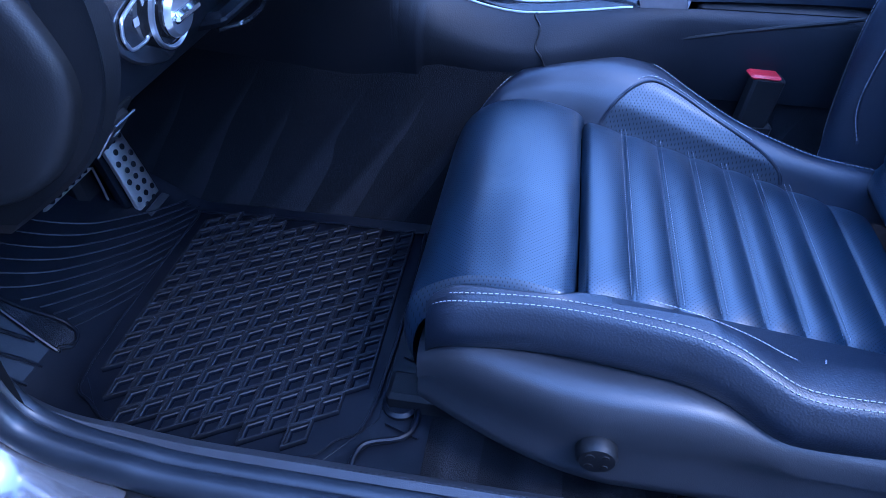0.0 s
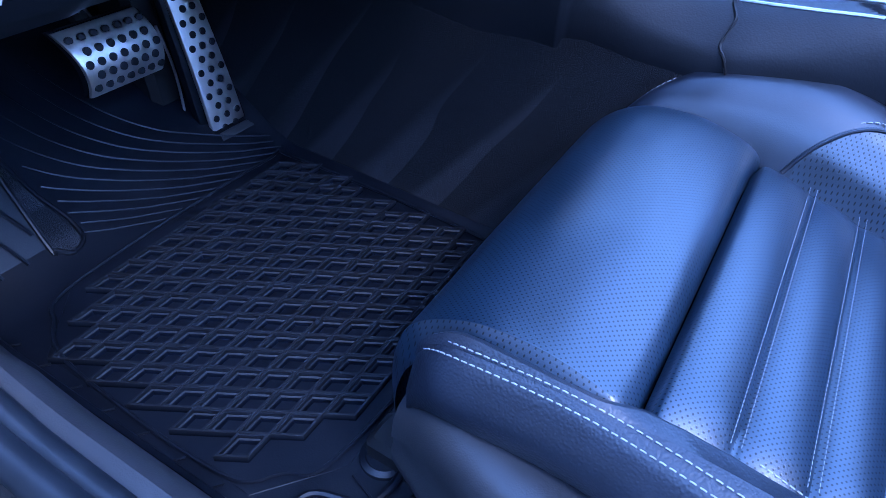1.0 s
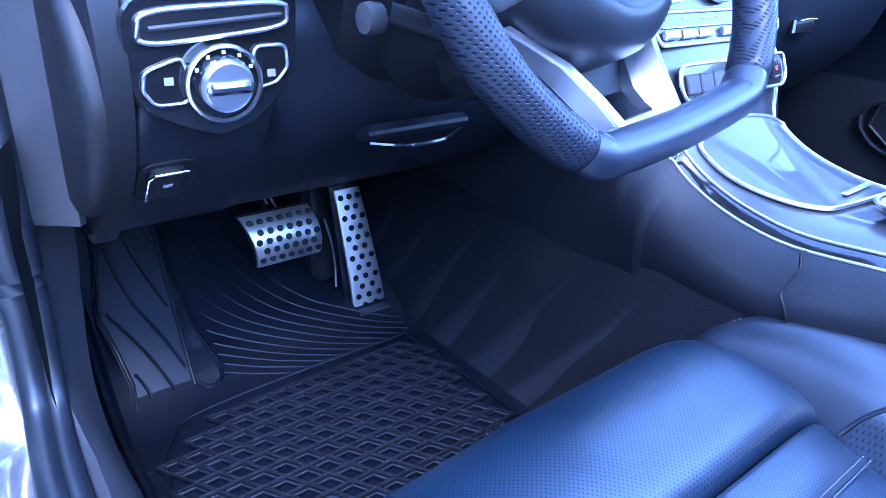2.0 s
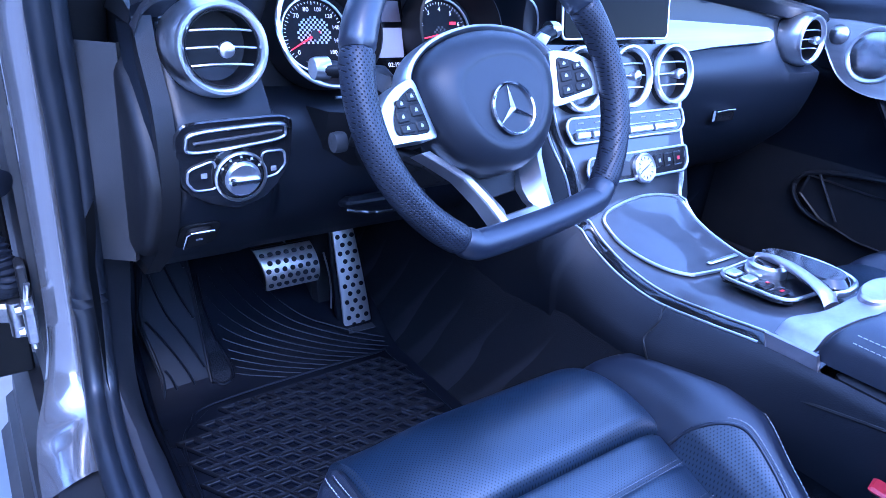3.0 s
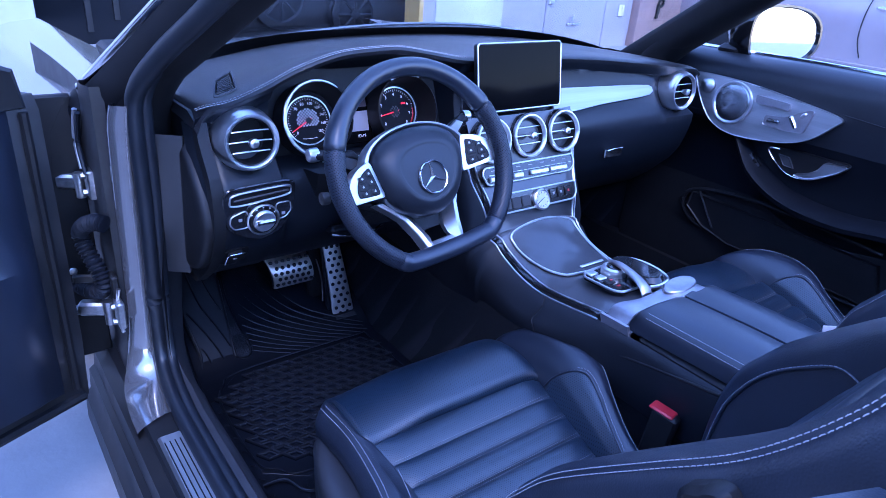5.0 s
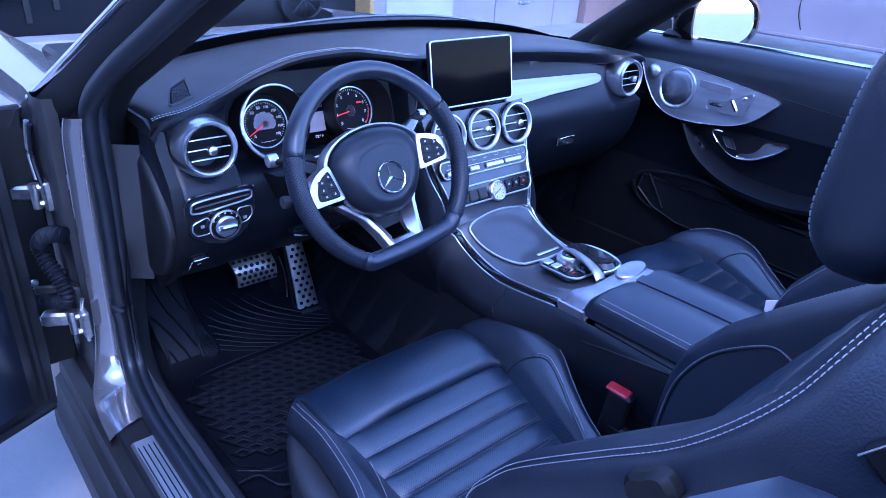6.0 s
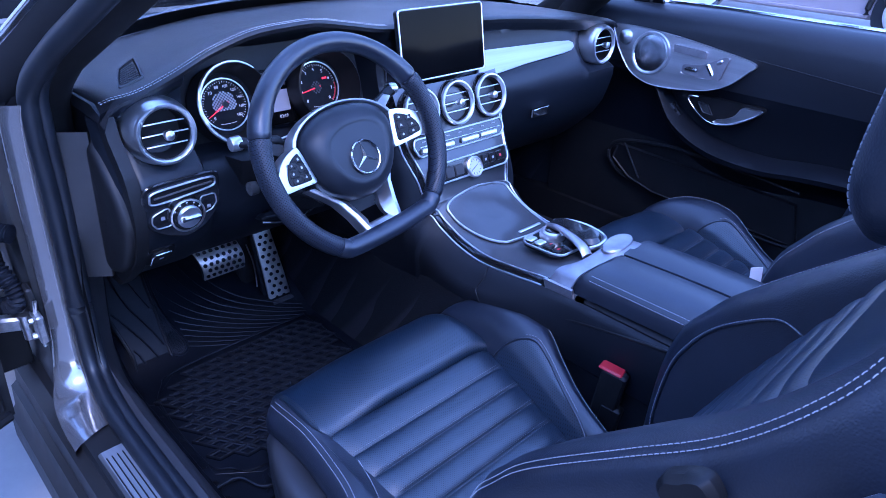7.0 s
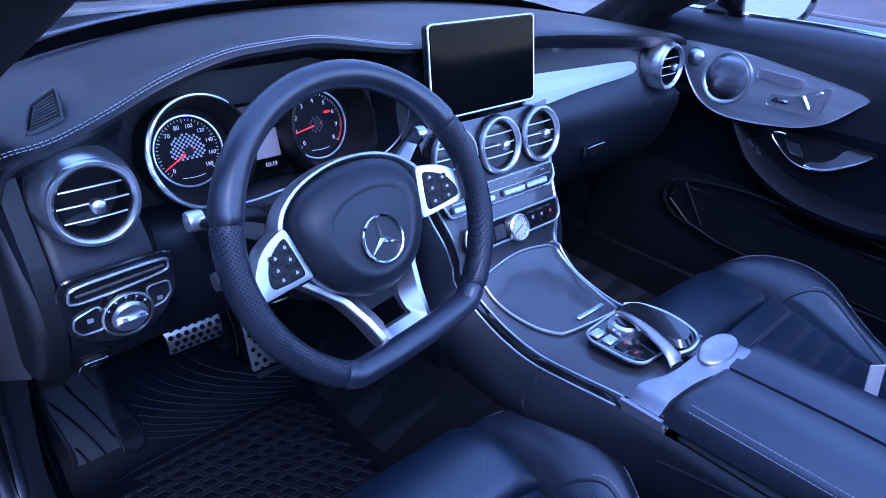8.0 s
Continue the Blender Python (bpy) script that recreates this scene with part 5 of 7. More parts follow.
for k in range(3):
    part("button", Geo().box(p + X * (-0.095 + 0.028 * k) + n * 0.004 - up * 0.002, (0.025, 0.005, 0.024), 0.002, Matrix((X, n, up)).transposed()), PLASTIC_GREY, strip2)
    part("button", Geo().box(p + X * (0.045 + 0.024 * k) + n * 0.004 + up * 0.002, (0.021, 0.005, 0.022), 0.002, Matrix((X, n, up)).transposed()), GLOSS, strip2)
    part("marking", Geo().box(p + X * (0.045 + 0.024 * k) + n * 0.0068 + up * 0.002, (0.006, 0.0006, 0.006), 0.0002, Matrix((X, n, up)).transposed()), RED if k == 2 else DARK_PRINT, strip2)
cp = p + X * 0.005 + n * 0.006 - up * 0.006
clock = part("clock", Geo().lathe([(0.0235, -0.004), (0.0240, 0.004), (0.0210, 0.0065), (0.0192, 0.004)], cp, n, 36), SATIN, console, "round analogue clock with a silver face")
part("face", Geo().lathe([(0.0196, 0.0035), (0, 0.0035)], cp, n, 36), CLOCK_FACE, clock)
for k in range(12):
    a = k * math.pi / 6
    part("tick", Geo().box(cp + (X * math.sin(a) + up * math.cos(a)) * 0.0155 + n * 0.0042, (0.0012, 0.0006, 0.004), 0.0001, Matrix((X * math.cos(a) - up * math.sin(a), n, X * math.sin(a) + up * math.cos(a))).transposed()), PLASTIC, clock)
for a, l in ((1.1, 0.009), (-2.0, 0.013)):
    d = X * math.sin(a) + up * math.cos(a)
    part("pointer", Geo().tube([cp + n * 0.005, cp + n * 0.005 + d * l], 0.0008, 6), PLASTIC, clock)


def on_top(x, y, lift=0.0):
    z = float(np.interp(y, [p.y for p in reversed(SPINE_C)], [p.z for p in reversed(SPINE_C)]))
    return Vector((x, y, z - 0.014 * (abs(x) / 0.11) ** 4 + lift))


# lid of the stowage box
lid_line = curve([(-0.092, 0.088, 0), (-0.045, 0.094, 0), (0.0, 0.096, 0), (0.045, 0.094, 0), (0.092, 0.088, 0), (0.097, 0.072, 0), (0.094, 0.02, 0), (0.082, -0.04, 0), (0.072, -0.068, 0), (0.055, -0.074, 0), (0.0, -0.070, 0), (-0.05, -0.062, 0), (-0.066, -0.052, 0), (-0.082, -0.02, 0), (-0.094, 0.03, 0), (-0.098, 0.07, 0)], 96, True)
rows = []
for sc in (1.0, 0.8, 0.55, 0.3, 0.02):
    rows.append([on_top(p.x * sc, 0.012 + (p.y - 0.012) * sc, 0.004) for p in lid_line])
lid = part("box_lid", Geo().grid(rows, True), SATIN_BLACK, console, "satin black roller lid with chrome surround")
part("surround", Geo().tube([on_top(p.x, p.y, 0.004) for p in lid_line], 0.0028, 8, True), SATIN, lid)
part("grip_bar", Geo().box(on_top(0.022, -0.05, 0.007), (0.07, 0.008, 0.004), 0.002), SATIN, lid)
# controller
ctl = part("control_field", Geo().slab([(-0.058, -0.198), (0.062, -0.205), (0.075, -0.19), (0.072, -0.10), (0.06, -0.088), (-0.05, -0.092), (-0.066, -0.108), (-0.068, -0.18)], (0, 0, 0.6545), X, (0, 1, -0.06), 0.006, 0.002), GLOSS, console, "gloss control field in a chrome frame")
frame_line = [(-0.058, -0.198), (0.062, -0.205), (0.075, -0.19), (0.072, -0.10), (0.06, -0.088), (-0.05, -0.092), (-0.066, -0.108), (-0.068, -0.18)]
part("frame", Geo().tube([(a, b, 0.661 - 0.06 * b) for a, b in soft_line(frame_line, 0.012)], 0.0026, 8, True), SATIN, ctl)
dial = part("rotary_controller", Geo().lathe([(0.027, -0.004), (0.028, 0.006), (0.026, 0.014), (0.021, 0.017), (0.019, 0.015), (0, 0.015)], (0.0, -0.128, 0.668), (0, 0, 1), 32), SATIN, console, "silver rotary controller with a black top")
part("cap", Geo().lathe([(0.0185, 0.0), (0.017, 0.003), (0, 0.004)], (0.0, -0.128, 0.683), (0, 0, 1), 28), GLOSS, dial)
palm = curve([(0.006, -0.106, 0.684), (0.001, -0.130, 0.691), (-0.006, -0.160, 0.693), (-0.014, -0.192, 0.690), (-0.020, -0.216, 0.684), (-0.022, -0.230, 0.672)], 24)
arch = []
for i, p in enumerate(palm):
    f = i / 24
    w = 0.0045 + 0.0085 * f ** 0.8
    arch.append([(p.x + w * math.cos(q), p.y - 0.25 * w * math.cos(q), p.z + 0.006 * math.sin(q)) for q in np.linspace(0, 2 * math.pi, 12, endpoint=False)])
part("palm_arch", Geo().grid(arch, True, True), SATIN_DEEP, console, "silver arched hand rest")
part("touch_pad", Geo().slab([(p.x, p.y) for p in curve([(0.014, -0.100, 0), (0.044, -0.096, 0), (0.062, -0.115, 0), (0.066, -0.165, 0), (0.050, -0.214, 0), (0.016, -0.228, 0), (-0.004, -0.205, 0), (0.006, -0.14, 0)], 36, True)], (0, 0, 0.660), X, (0, 1, -0.06), 0.021, 0.009), GLOSS, console, "gloss black touch pad")
part("pad_side", Geo().tube(curve([(0.046, -0.094, 0.676), (0.0645, -0.115, 0.679), (0.0685, -0.165, 0.683), (0.052, -0.217, 0.684), (0.016, -0.230, 0.683), (-0.010, -0.224, 0.682)], 24), 0.0040, 8, flat=1.4), SATIN, console, "silver edge of the touch pad")
for k in range(4):
    part("switch", Geo().box((-0.045 + 0.001 * k, -0.108 - 0.022 * k, 0.670), (0.022, 0.017, 0.006), 0.002), SATIN if k in (0, 1) else PLASTIC, ctl)
part("marking", Geo().box((-0.044, -0.176, 0.6738), (0.008, 0.004, 0.0008), 0.0002), RED, ctl)
part("marking", Geo().box((-0.038, -0.152, 0.6738), (0.006, 0.004, 0.0008), 0.0002), RED, ctl)
# silver band and armrest
band = []
for x in np.linspace(-0.113, 0.060, 40):
    f = (x + 0.113) / 0.173
    yf = smooth_value([(-0.12, -0.206), (-0.09, -0.212), (-0.05, -0.232), (0.0, -0.240), (0.04, -0.250), (0.07, -0.275)], x)
    yb = smooth_value([(-0.12, -0.262), (-0.09, -0.268), (-0.05, -0.276), (0.0, -0.295), (0.04, -0.302), (0.07, -0.296)], x)
    z = smooth_value([(-0.12, 0.640), (-0.108, 0.652), (-0.095, 0.668), (-0.06, 0.677), (0.0, 0.690), (0.04, 0.697), (0.07, 0.694)], x)
    band.append([(x, yf, z - 0.016), (x, yf - 0.003, z - 0.003), (x, yf * 0.6 + yb * 0.4, z + 0.002), (x, yb + 0.004, z + 0.003), (x, yb, z - 0.010)])
part("cross_band", Geo().grid(band), SATIN_DEEP, console, "satin silver band before the armrest")
part("band_dish", Geo().grid([[(0.026 + 0.038 * r * math.cos(q), -0.262 + 0.0205 * r * math.sin(q), 0.6975 + h + 0.10 * 0.038 * r * math.cos(q)) for q in np.linspace(0, 2 * math.pi, 36, endpoint=False)] for r, h in ((1.10, -0.014), (1.08, 0.0005), (1.0, 0.0030), (0.86, 0.0032), (0.6, 0.0016), (0.3, 0.0006), (0.02, 0.0004))], True), SATIN_DEEP, console, "bright shallow dish")
part("band_foot", Geo().slab([(-0.206, 0.0), (-0.270, 0.002), (-0.280, -0.026), (-0.268, -0.036), (-0.214, -0.022)], (-0.119, 0, 0.652), (0, 1, 0), (0, 0, 1), -0.006, 0.001), SATIN_DEEP, console)
for s in (-1, 1):
    rows = []
    for y in np.linspace(-0.286, -0.64, 30):
        z = 0.694 + 0.006 * math.sin((y + 0.286) * -8)
        x0, x1 = (0.0015, 0.116)
        row = [(s * x0, y, z - 0.008), (s * (x0 + 0.002), y, z), (s * 0.025, y, z + 0.004), (s * 0.05, y, z + 0.005), (s * 0.078, y, z + 0.003), (s * 0.097, y, z - 0.003), (s * 0.110, y, z - 0.013), (s * x1, y, z - 0.028), (s * x1, y, z - 0.05)]
        lead = max(0.0, 1 - (-0.286 - y) / 0.12) * (s < 0)
        row = [(a, b + lead * c, h) for (a, b, h), c in zip(row, (0, 0, 0, 0, 0.004, 0.009, 0.014, 0.018, 0.018))]
        if not rows:
            rows.append([(a, b, h - 0.05) for a, b, h in row])
            rows.append([(a, b + 0.001, h - 0.006) for a, b, h in row])
            row = [(a, b - 0.004, h) for a, b, h in row]
        rows.append(row)
    half = part("armrest_lid", Geo().grid(rows), LEATHER_SOFT, console, "leather armrest lid half with stitched edge", sharp=60)
    for dx, dz in (((0.1060, 0.6915), (0.1120, 0.6835)) if s < 0 else ()):
        part("stitching", stitches([(s * dx, -0.292, dz - 0.002), (s * dx, -0.63, dz)], radius=0.0006), THREAD, half, "pale grey stitching", "stuff")
part("armrest_box", Geo().box((0, -0.47, 0.57), (0.235, 0.36, 0.15), 0.008), PLASTIC, console, "black lower box of the armrest")
part("tunnel_rear", Geo().box((0, -0.66, 0.40), (0.24, 0.9, 0.30), 0.02), CARPET, console)

# ---- dashboard ----
dash = thing("dashboard", (0, 0.4, 0.70), "black stitched dashboard with silver inlay", "dashboard")
EDGE_Z = [(-0.72, 0.962), (-0.69, 0.979), (-0.64, 0.988), (-0.58, 1.011), (-0.515, 1.042), (-0.44, 1.066), (-0.365, 1.073), (-0.31, 1.072), (-0.24, 1.060), (-0.13, 1.040), (0.0, 1.034), (0.13, 1.031), (0.32, 1.020), (0.67, 0.983), (0.72, 0.965)]
EDGE_Y = [(-0.72, 0.262), (-0.69, 0.245), (-0.58, 0.236), (-0.44, 0.218), (-0.365, 0.212), (-0.24, 0.218), (-0.13, 0.24), (0.0, 0.255), (0.13, 0.25), (0.4, 0.235), (0.67, 0.226), (0.72, 0.24)]
XS = list(np.linspace(-0.702, 0.702, 145))
EZ = [smooth_value(EDGE_Z, x, 200) for x in XS]
EY = [smooth_value(EDGE_Y, x, 200) for x in XS]
rows = []
for x, ez, ey in zip(XS, EZ, EY):
    bz = 1.010 - 0.040 * (abs(x) / 0.72) ** 2.5
    by = 0.765 - (0.25 if x < 0 else 0.18) * (abs(x) / 0.72) ** 2
    tip = (0.034 if x < 0 else 0.010) * (1 - math.sqrt(max(0.0, 1 - min(1.0, max(0.0, (abs(x) - 0.655) / 0.047)) ** 2)))
    bz, ez = bz - tip, ez - tip
    r = [(x, ey + 0.004, ez - 0.010), (x, ey, ez - 0.003), (x, ey + 0.004, ez + 0.001), (x, ey + 0.02, ez + 0.004)]
    for f in (0.12, 0.25, 0.4, 0.6, 0.8, 1.0):
        r.append((x, ey + 0.02 + (by - ey - 0.02) * f, bz + 0.004 + (ez - bz) * (1 - f) ** 1.6 + 0.004 * math.sin(f * math.pi)))
    rows.append(r)
part("top_pad", Geo().grid(rows), DASH_SKIN, dash, "dark stitched dashboard top")
seam = [(x, ey + 0.006, ez + 0.0028) for x, ez, ey in zip(XS, EZ, EY) if x < -0.125]
seam_b = [(x, ey + 0.0125, ez + 0.0040) for x, ez, ey in zip(XS, EZ, EY) if x < -0.125]
for line in (seam, seam_b):
    part("stitching", stitches(line, (0, -0.3, 1), 0.0062, 0.0044, 0.0006), THREAD, dash, "pale grey double stitching", "stuff")
# face below the edge
LEVELS = [1.0, 0.985, 0.96, 0.94, 0.92, 0.90, 0.88, 0.86, 0.84, 0.80, 0.76, 0.72, 0.69, 0.66, 0.634, 0.609, 0.602]
LEFT = [0.262, 0.264, 0.268, 0.266, 0.262, 0.255, 0.244, 0.226, 0.212, 0.206, 0.215, 0.238, 0.271, 0.306, 0.336, 0.368, 0.60]
GAUGE = [0.36, 0.36, 0.36, 0.36, 0.36, 0.36, 0.35, 0.29, 0.265, 0.25, 0.248, 0.256, 0.278, 0.31, 0.342, 0.375, 0.60]
RIGHT = [0.262, 0.262, 0.256, 0.250, 0.242, 0.226, 0.210, 0.204, 0.203, 0.212, 0.225, 0.25, 0.28, 0.31, 0.342, 0.375, 0.60]
rows = []
for x, ez, ey in zip(XS, EZ, EY):
    g = max(0.0, min(1.0, (x + 0.565) / 0.02)) * max(0.0, min(1.0, (-0.135 - x) / 0.02))
    r_mix = max(0.0, min(1.0, (x + 0.12) / 0.2))
    end = max(0.0, (abs(x) - 0.672) / 0.03) ** 2 * 0.07
    line = [(x, ey + 0.004, ez - 0.010), (x, ey + 0.02 + 0.10 * g, min(ez - 0.03, 1.03))]
    for k, z in enumerate(LEVELS):
        side = RIGHT[k] if z < 0.865 else RIGHT[k] + (max(LEFT[k], RIGHT[k]) - RIGHT[k]) * max(0.0, min(1.0, (x - 0.53) / 0.05))
        y = LEFT[k] * (1 - r_mix) + side * r_mix
        y = y * (1 - g) + GAUGE[k] * g + end
        line.append((x, y, min(z, ez - 0.032 - 0.002 * k)))
    rows.append(line)
part("face", Geo().grid(rows), DASH_FACE, dash, "black moulded dashboard face")
# inlay on the passenger side
inlay = [(0.130, -0.030), (0.30, -0.016), (0.46, -0.009), (0.497, -0.005), (0.512, 0.003), (0.511, 0.014), (0.495, 0.021), (0.44, 0.025), (0.30, 0.030), (0.130, 0.036)]
part("inlay", Geo().slab([(a, b) for a, b in inlay], (0, 0.238, 0.925), X, (0, 0.45, 1), 0.006, 0.003), INLAY, dash, "tapered brushed aluminium inlay")
part("glove_box_line", Geo().tube(curve([(0.17, 0.222, 0.90), (0.185, 0.205, 0.85), (0.20, 0.214, 0.79), (0.235, 0.25, 0.72)], 20), 0.0014, 6), GLOSS, dash)
pull = part("glove_box_handle", Geo().slab([(-0.035, -0.010), (0.03, -0.012), (0.036, 0.0), (0.03, 0.012), (-0.03, 0.010)], (0.355, 0.212, 0.785), X, (0, 0.2, 1), 0.006, 0.003), GLOSS, dash, "small gloss glove box handle")
part("bright_edge", Geo().tube([(0.325, 0.203, 0.795), (0.355, 0.203, 0.797), (0.385, 0.204, 0.796)], 0.0018, 6), CHROME, pull)
# end panel by the door frame
rows = []
for f in np.linspace(0, 1, 12):
    z = 0.624 + 0.292 * f
    rows.append([(-0.770, 0.43 - 0.05 * f, z), (-0.750, 0.396 - 0.036 * f, z), (-0.742, 0.389 - 0.036 * f, z), (-0.706, 0.362 - 0.036 * f, z), (-0.700, 0.368 - 0.034 * f, z)])
part("end_panel", Geo().grid(rows), PLASTIC_GREY, dash, "grey plastic end panel")
cap = curve([(0.212, 0.87, 0), (0.203, 0.834, 0), (0.201, 0.794, 0), (0.208, 0.756, 0), (0.230, 0.712, 0), (0.266, 0.672, 0), (0.306, 0.640, 0), (0.348, 0.609, 0)], 28)
part("end_cap", Geo().slab([(p.x, p.y) for p in cap] + [(0.46, 0.60), (0.46, 0.965), (0.30, 0.968), (0.262, 0.955), (0.25, 0.92)], (-0.680, 0, 0), (0, 1, 0), (0, 0, 1), -0.014, 0.006), PLASTIC, dash, "dark rounded dashboard end")
lid_c = curve([(0.338, 0.902, 0), (0.300, 0.876, 0), (0.262, 0.836, 0), (0.238, 0.79, 0), (0.232, 0.755, 0), (0.246, 0.717, 0), (0.277, 0.676, 0), (0.325, 0.645, 0), (0.366, 0.636, 0), (0.372, 0.66, 0), (0.357, 0.78, 0), (0.345, 0.86, 0)], 72, True)
mid_c = sum(lid_c, Vector()) / len(lid_c)
part("end_cover", Geo().grid([[(-0.690 - h, mid_c.x + (p.x - mid_c.x) * sc, mid_c.y + (p.y - mid_c.y) * sc) for p in lid_c] for sc, h in ((1.0, 0.0), (0.99, 0.010), (0.95, 0.017), (0.86, 0.021), (0.6, 0.023), (0.3, 0.024), (0.02, 0.024))], True), PLASTIC, dash, "raised dark fuse box cover", sharp=60)
# corner loudspeaker grille on the top
gl = [Vector((-0.650, 0.293, 0)), Vector((-0.647, 0.305, 0)), Vector((-0.635, 0.331, 0)), Vector((-0.629, 0.337, 0)), Vector((-0.609, 0.345, 0)), Vector((-0.605, 0.341, 0)), Vector((-0.615, 0.297, 0)), Vector((-0.619, 0.291, 0)), Vector((-0.645, 0.290, 0))]


def pad_z(x, y):
    return 0.993 + 0.299 * (x + 0.622) + 0.2126 * (y - 0.288)


outline = curve(gl, 36, True)
mid_g = sum(gl, Vector()) / len(gl)
grille = part("speaker_grille", Geo().grid([[(mid_g.x + (p.x - mid_g.x) * sc, mid_g.y + (p.y - mid_g.y) * sc, pad_z(mid_g.x + (p.x - mid_g.x) * sc, mid_g.y + (p.y - mid_g.y) * sc) + dz) for p in outline] for sc, dz in ((1.42, -0.016), (1.28, 0.003), (1.20, 0.008), (1.05, 0.008), (1.01, 0.002), (0.02, 0.002))], True), DASH_SKIN, dash, "four sided slatted loudspeaker grille")
# Flat dark plate paints the depth behind the slats; the pad is closed.
part("grille_recess_shade", Geo().grid([[(mid_g.x + (p.x - mid_g.x) * sc, mid_g.y + (p.y - mid_g.y) * sc, pad_z(mid_g.x + (p.x - mid_g.x) * sc, mid_g.y + (p.y - mid_g.y) * sc) + 0.003) for p in outline] for sc in (1.0, 0.02)], True), PILLAR, grille)
for k in range(8):
    f = (k + 0.6) / 8.2
    lo, hi = Vector((-0.650 + 0.019 * f, 0.292 + 0.043 * f, 0)), Vector((-0.617 + 0.011 * f, 0.291 + 0.053 * f, 0))
    part("slat", Geo().tube([(p.x, p.y, pad_z(p.x, p.y) + 0.0058) for p in (lo, lo.lerp(hi, 0.5), hi)], 0.0013, 6), DASH_SKIN, grille)
# light switch panel
def round_line(points, n=6):
    """The outline with its corners rounded."""
    out, k = [], len(points)
    for i in range(k):
        a, b, c = [Vector(points[(i + d) % k]) for d in (-1, 0, 1)]
        p, q = b.lerp(a, 0.28), b.lerp(c, 0.28)
        out += [tuple(p.lerp(b, f).lerp(b.lerp(q, f), f)) for f in [m / n for m in range(n + 1)]]
    return out


lp, lup = Vector((-0.613, 0.2055, 0.785)), Vector((0, -0.10, 1)).normalized()
ln = X.cross(lup)
lx = X
slot_line = round_line([(-0.060, 0.030), (0.055, 0.040), (0.056, 0.060), (-0.058, 0.055)])
surround = part("switch_surround", Geo().slab(round_line([(-0.068, -0.008), (-0.05, -0.025), (-0.03, -0.036), (0.0, -0.046), (0.03, -0.036), (0.05, -0.018), (0.064, 0.008), (0.066, 0.062), (0.05, 0.069), (-0.06, 0.066), (-0.072, 0.05)]), lp - ln * 0.001, lx, lup, 0.003, 0.002), GLOSS, dash, "gloss black panel with light switch")
part("vent_slot", Geo().slab(slot_line, lp, lx, lup, 0.004, 0.001), SEAL, surround)
part("slot_trim", Geo().tube([lp + lx * a + lup * b + ln * 0.004 for a, b in slot_line], 0.0021, 8, True), SATIN, surround)
part("slot_bar", Geo().tube([lp + lx * a + lup * b + ln * 0.005 for a, b in ((-0.052, 0.043), (0.05, 0.050))], 0.002, 6), PLASTIC_GREY, surround)
for sgn, pts in ((-1, [(-0.028, 0.022), (-0.058, 0.012), (-0.060, -0.002), (-0.052, -0.014), (-0.026, -0.014)]), (1, [(0.026, 0.026), (0.054, 0.026), (0.056, 0.008), (0.046, -0.004), (0.028, -0.008)])):
    pts = round_line(pts)
    part("switch_field", Geo().slab(pts, lp, lx, lup, 0.004, 0.001), GLOSS, surround)
    part("field_trim", Geo().tube([lp + lx * a + lup * b + ln * 0.004 for a, b in pts], 0.0015, 8, True), SATIN, surround)
    part("marking", Geo().box(lp + lx * (sgn * 0.041) + lup * 0.004 + ln * 0.0048, (0.007, 0.0006, 0.006), 0.0002), DARK_PRINT, surround)
sw = part("light_switch", Geo().lathe([(0.031, 0.0), (0.031, 0.008), (0.0285, 0.011), (0.0265, 0.009), (0.0225, 0.009), (0.022, 0.014), (0.018, 0.018), (0, 0.019)], lp, ln, 40), GLOSS, dash, "round light switch with a chrome ring")
part("ring", Geo().lathe([(0.0308, 0.007), (0.0308, 0.0115), (0.0288, 0.0125), (0.0272, 0.010)], lp, ln, 40), SATIN, sw)
part("knob", Geo().lathe([(0.0215, 0.010), (0.021, 0.016), (0.018, 0.0195), (0, 0.021)], lp, ln, 32), SATIN, sw)
part("grip", Geo().box(lp + ln * 0.022, (0.038, 0.008, 0.009), 0.003), CHROME, sw)
for k in range(5):
    a = math.radians(-60 + 30 * k)
    part("marking", Geo().box(lp + ln * 0.0098 + (X * math.sin(a) + lup * math.cos(a)) * 0.0247, (0.003, 0.0005, 0.003), 0.0002), WHITE, sw)
pu = Vector((0, -0.62, 0.785))
pn = X.cross(pu)
pc = Vector((-0.651, 0.252, 0.689))
part("release_recess", Geo().slab(round_line([(-0.026, -0.028), (0.026, -0.026), (0.028, 0.026), (-0.022, 0.026)]), pc - pn * 0.010, X, pu, 0.003, 0.001), SEAL, dash)
pb = part("parking_release", Geo().slab(round_line([(-0.017, -0.020), (0.010, -0.020), (0.017, 0.020), (-0.016, 0.020)]), pc - pn * 0.008, X, pu, 0.008, 0.003), PLASTIC, dash, "small black parking release handle")
part("bright_edge", Geo().tube([pc + X * a + pu * b + pn * 0.0002 for a, b in ((-0.0165, -0.017), (-0.0160, 0.014), (-0.012, 0.0190), (0.0165, 0.0195))], 0.0013, 6), CHROME, pb)
part("marking", Geo().box(pc + pn * 0.0005 + pu * 0.002, (0.008, 0.0006, 0.004), 0.0002, Matrix((X, pn, pu)).transposed()), DARK_PRINT, pb)



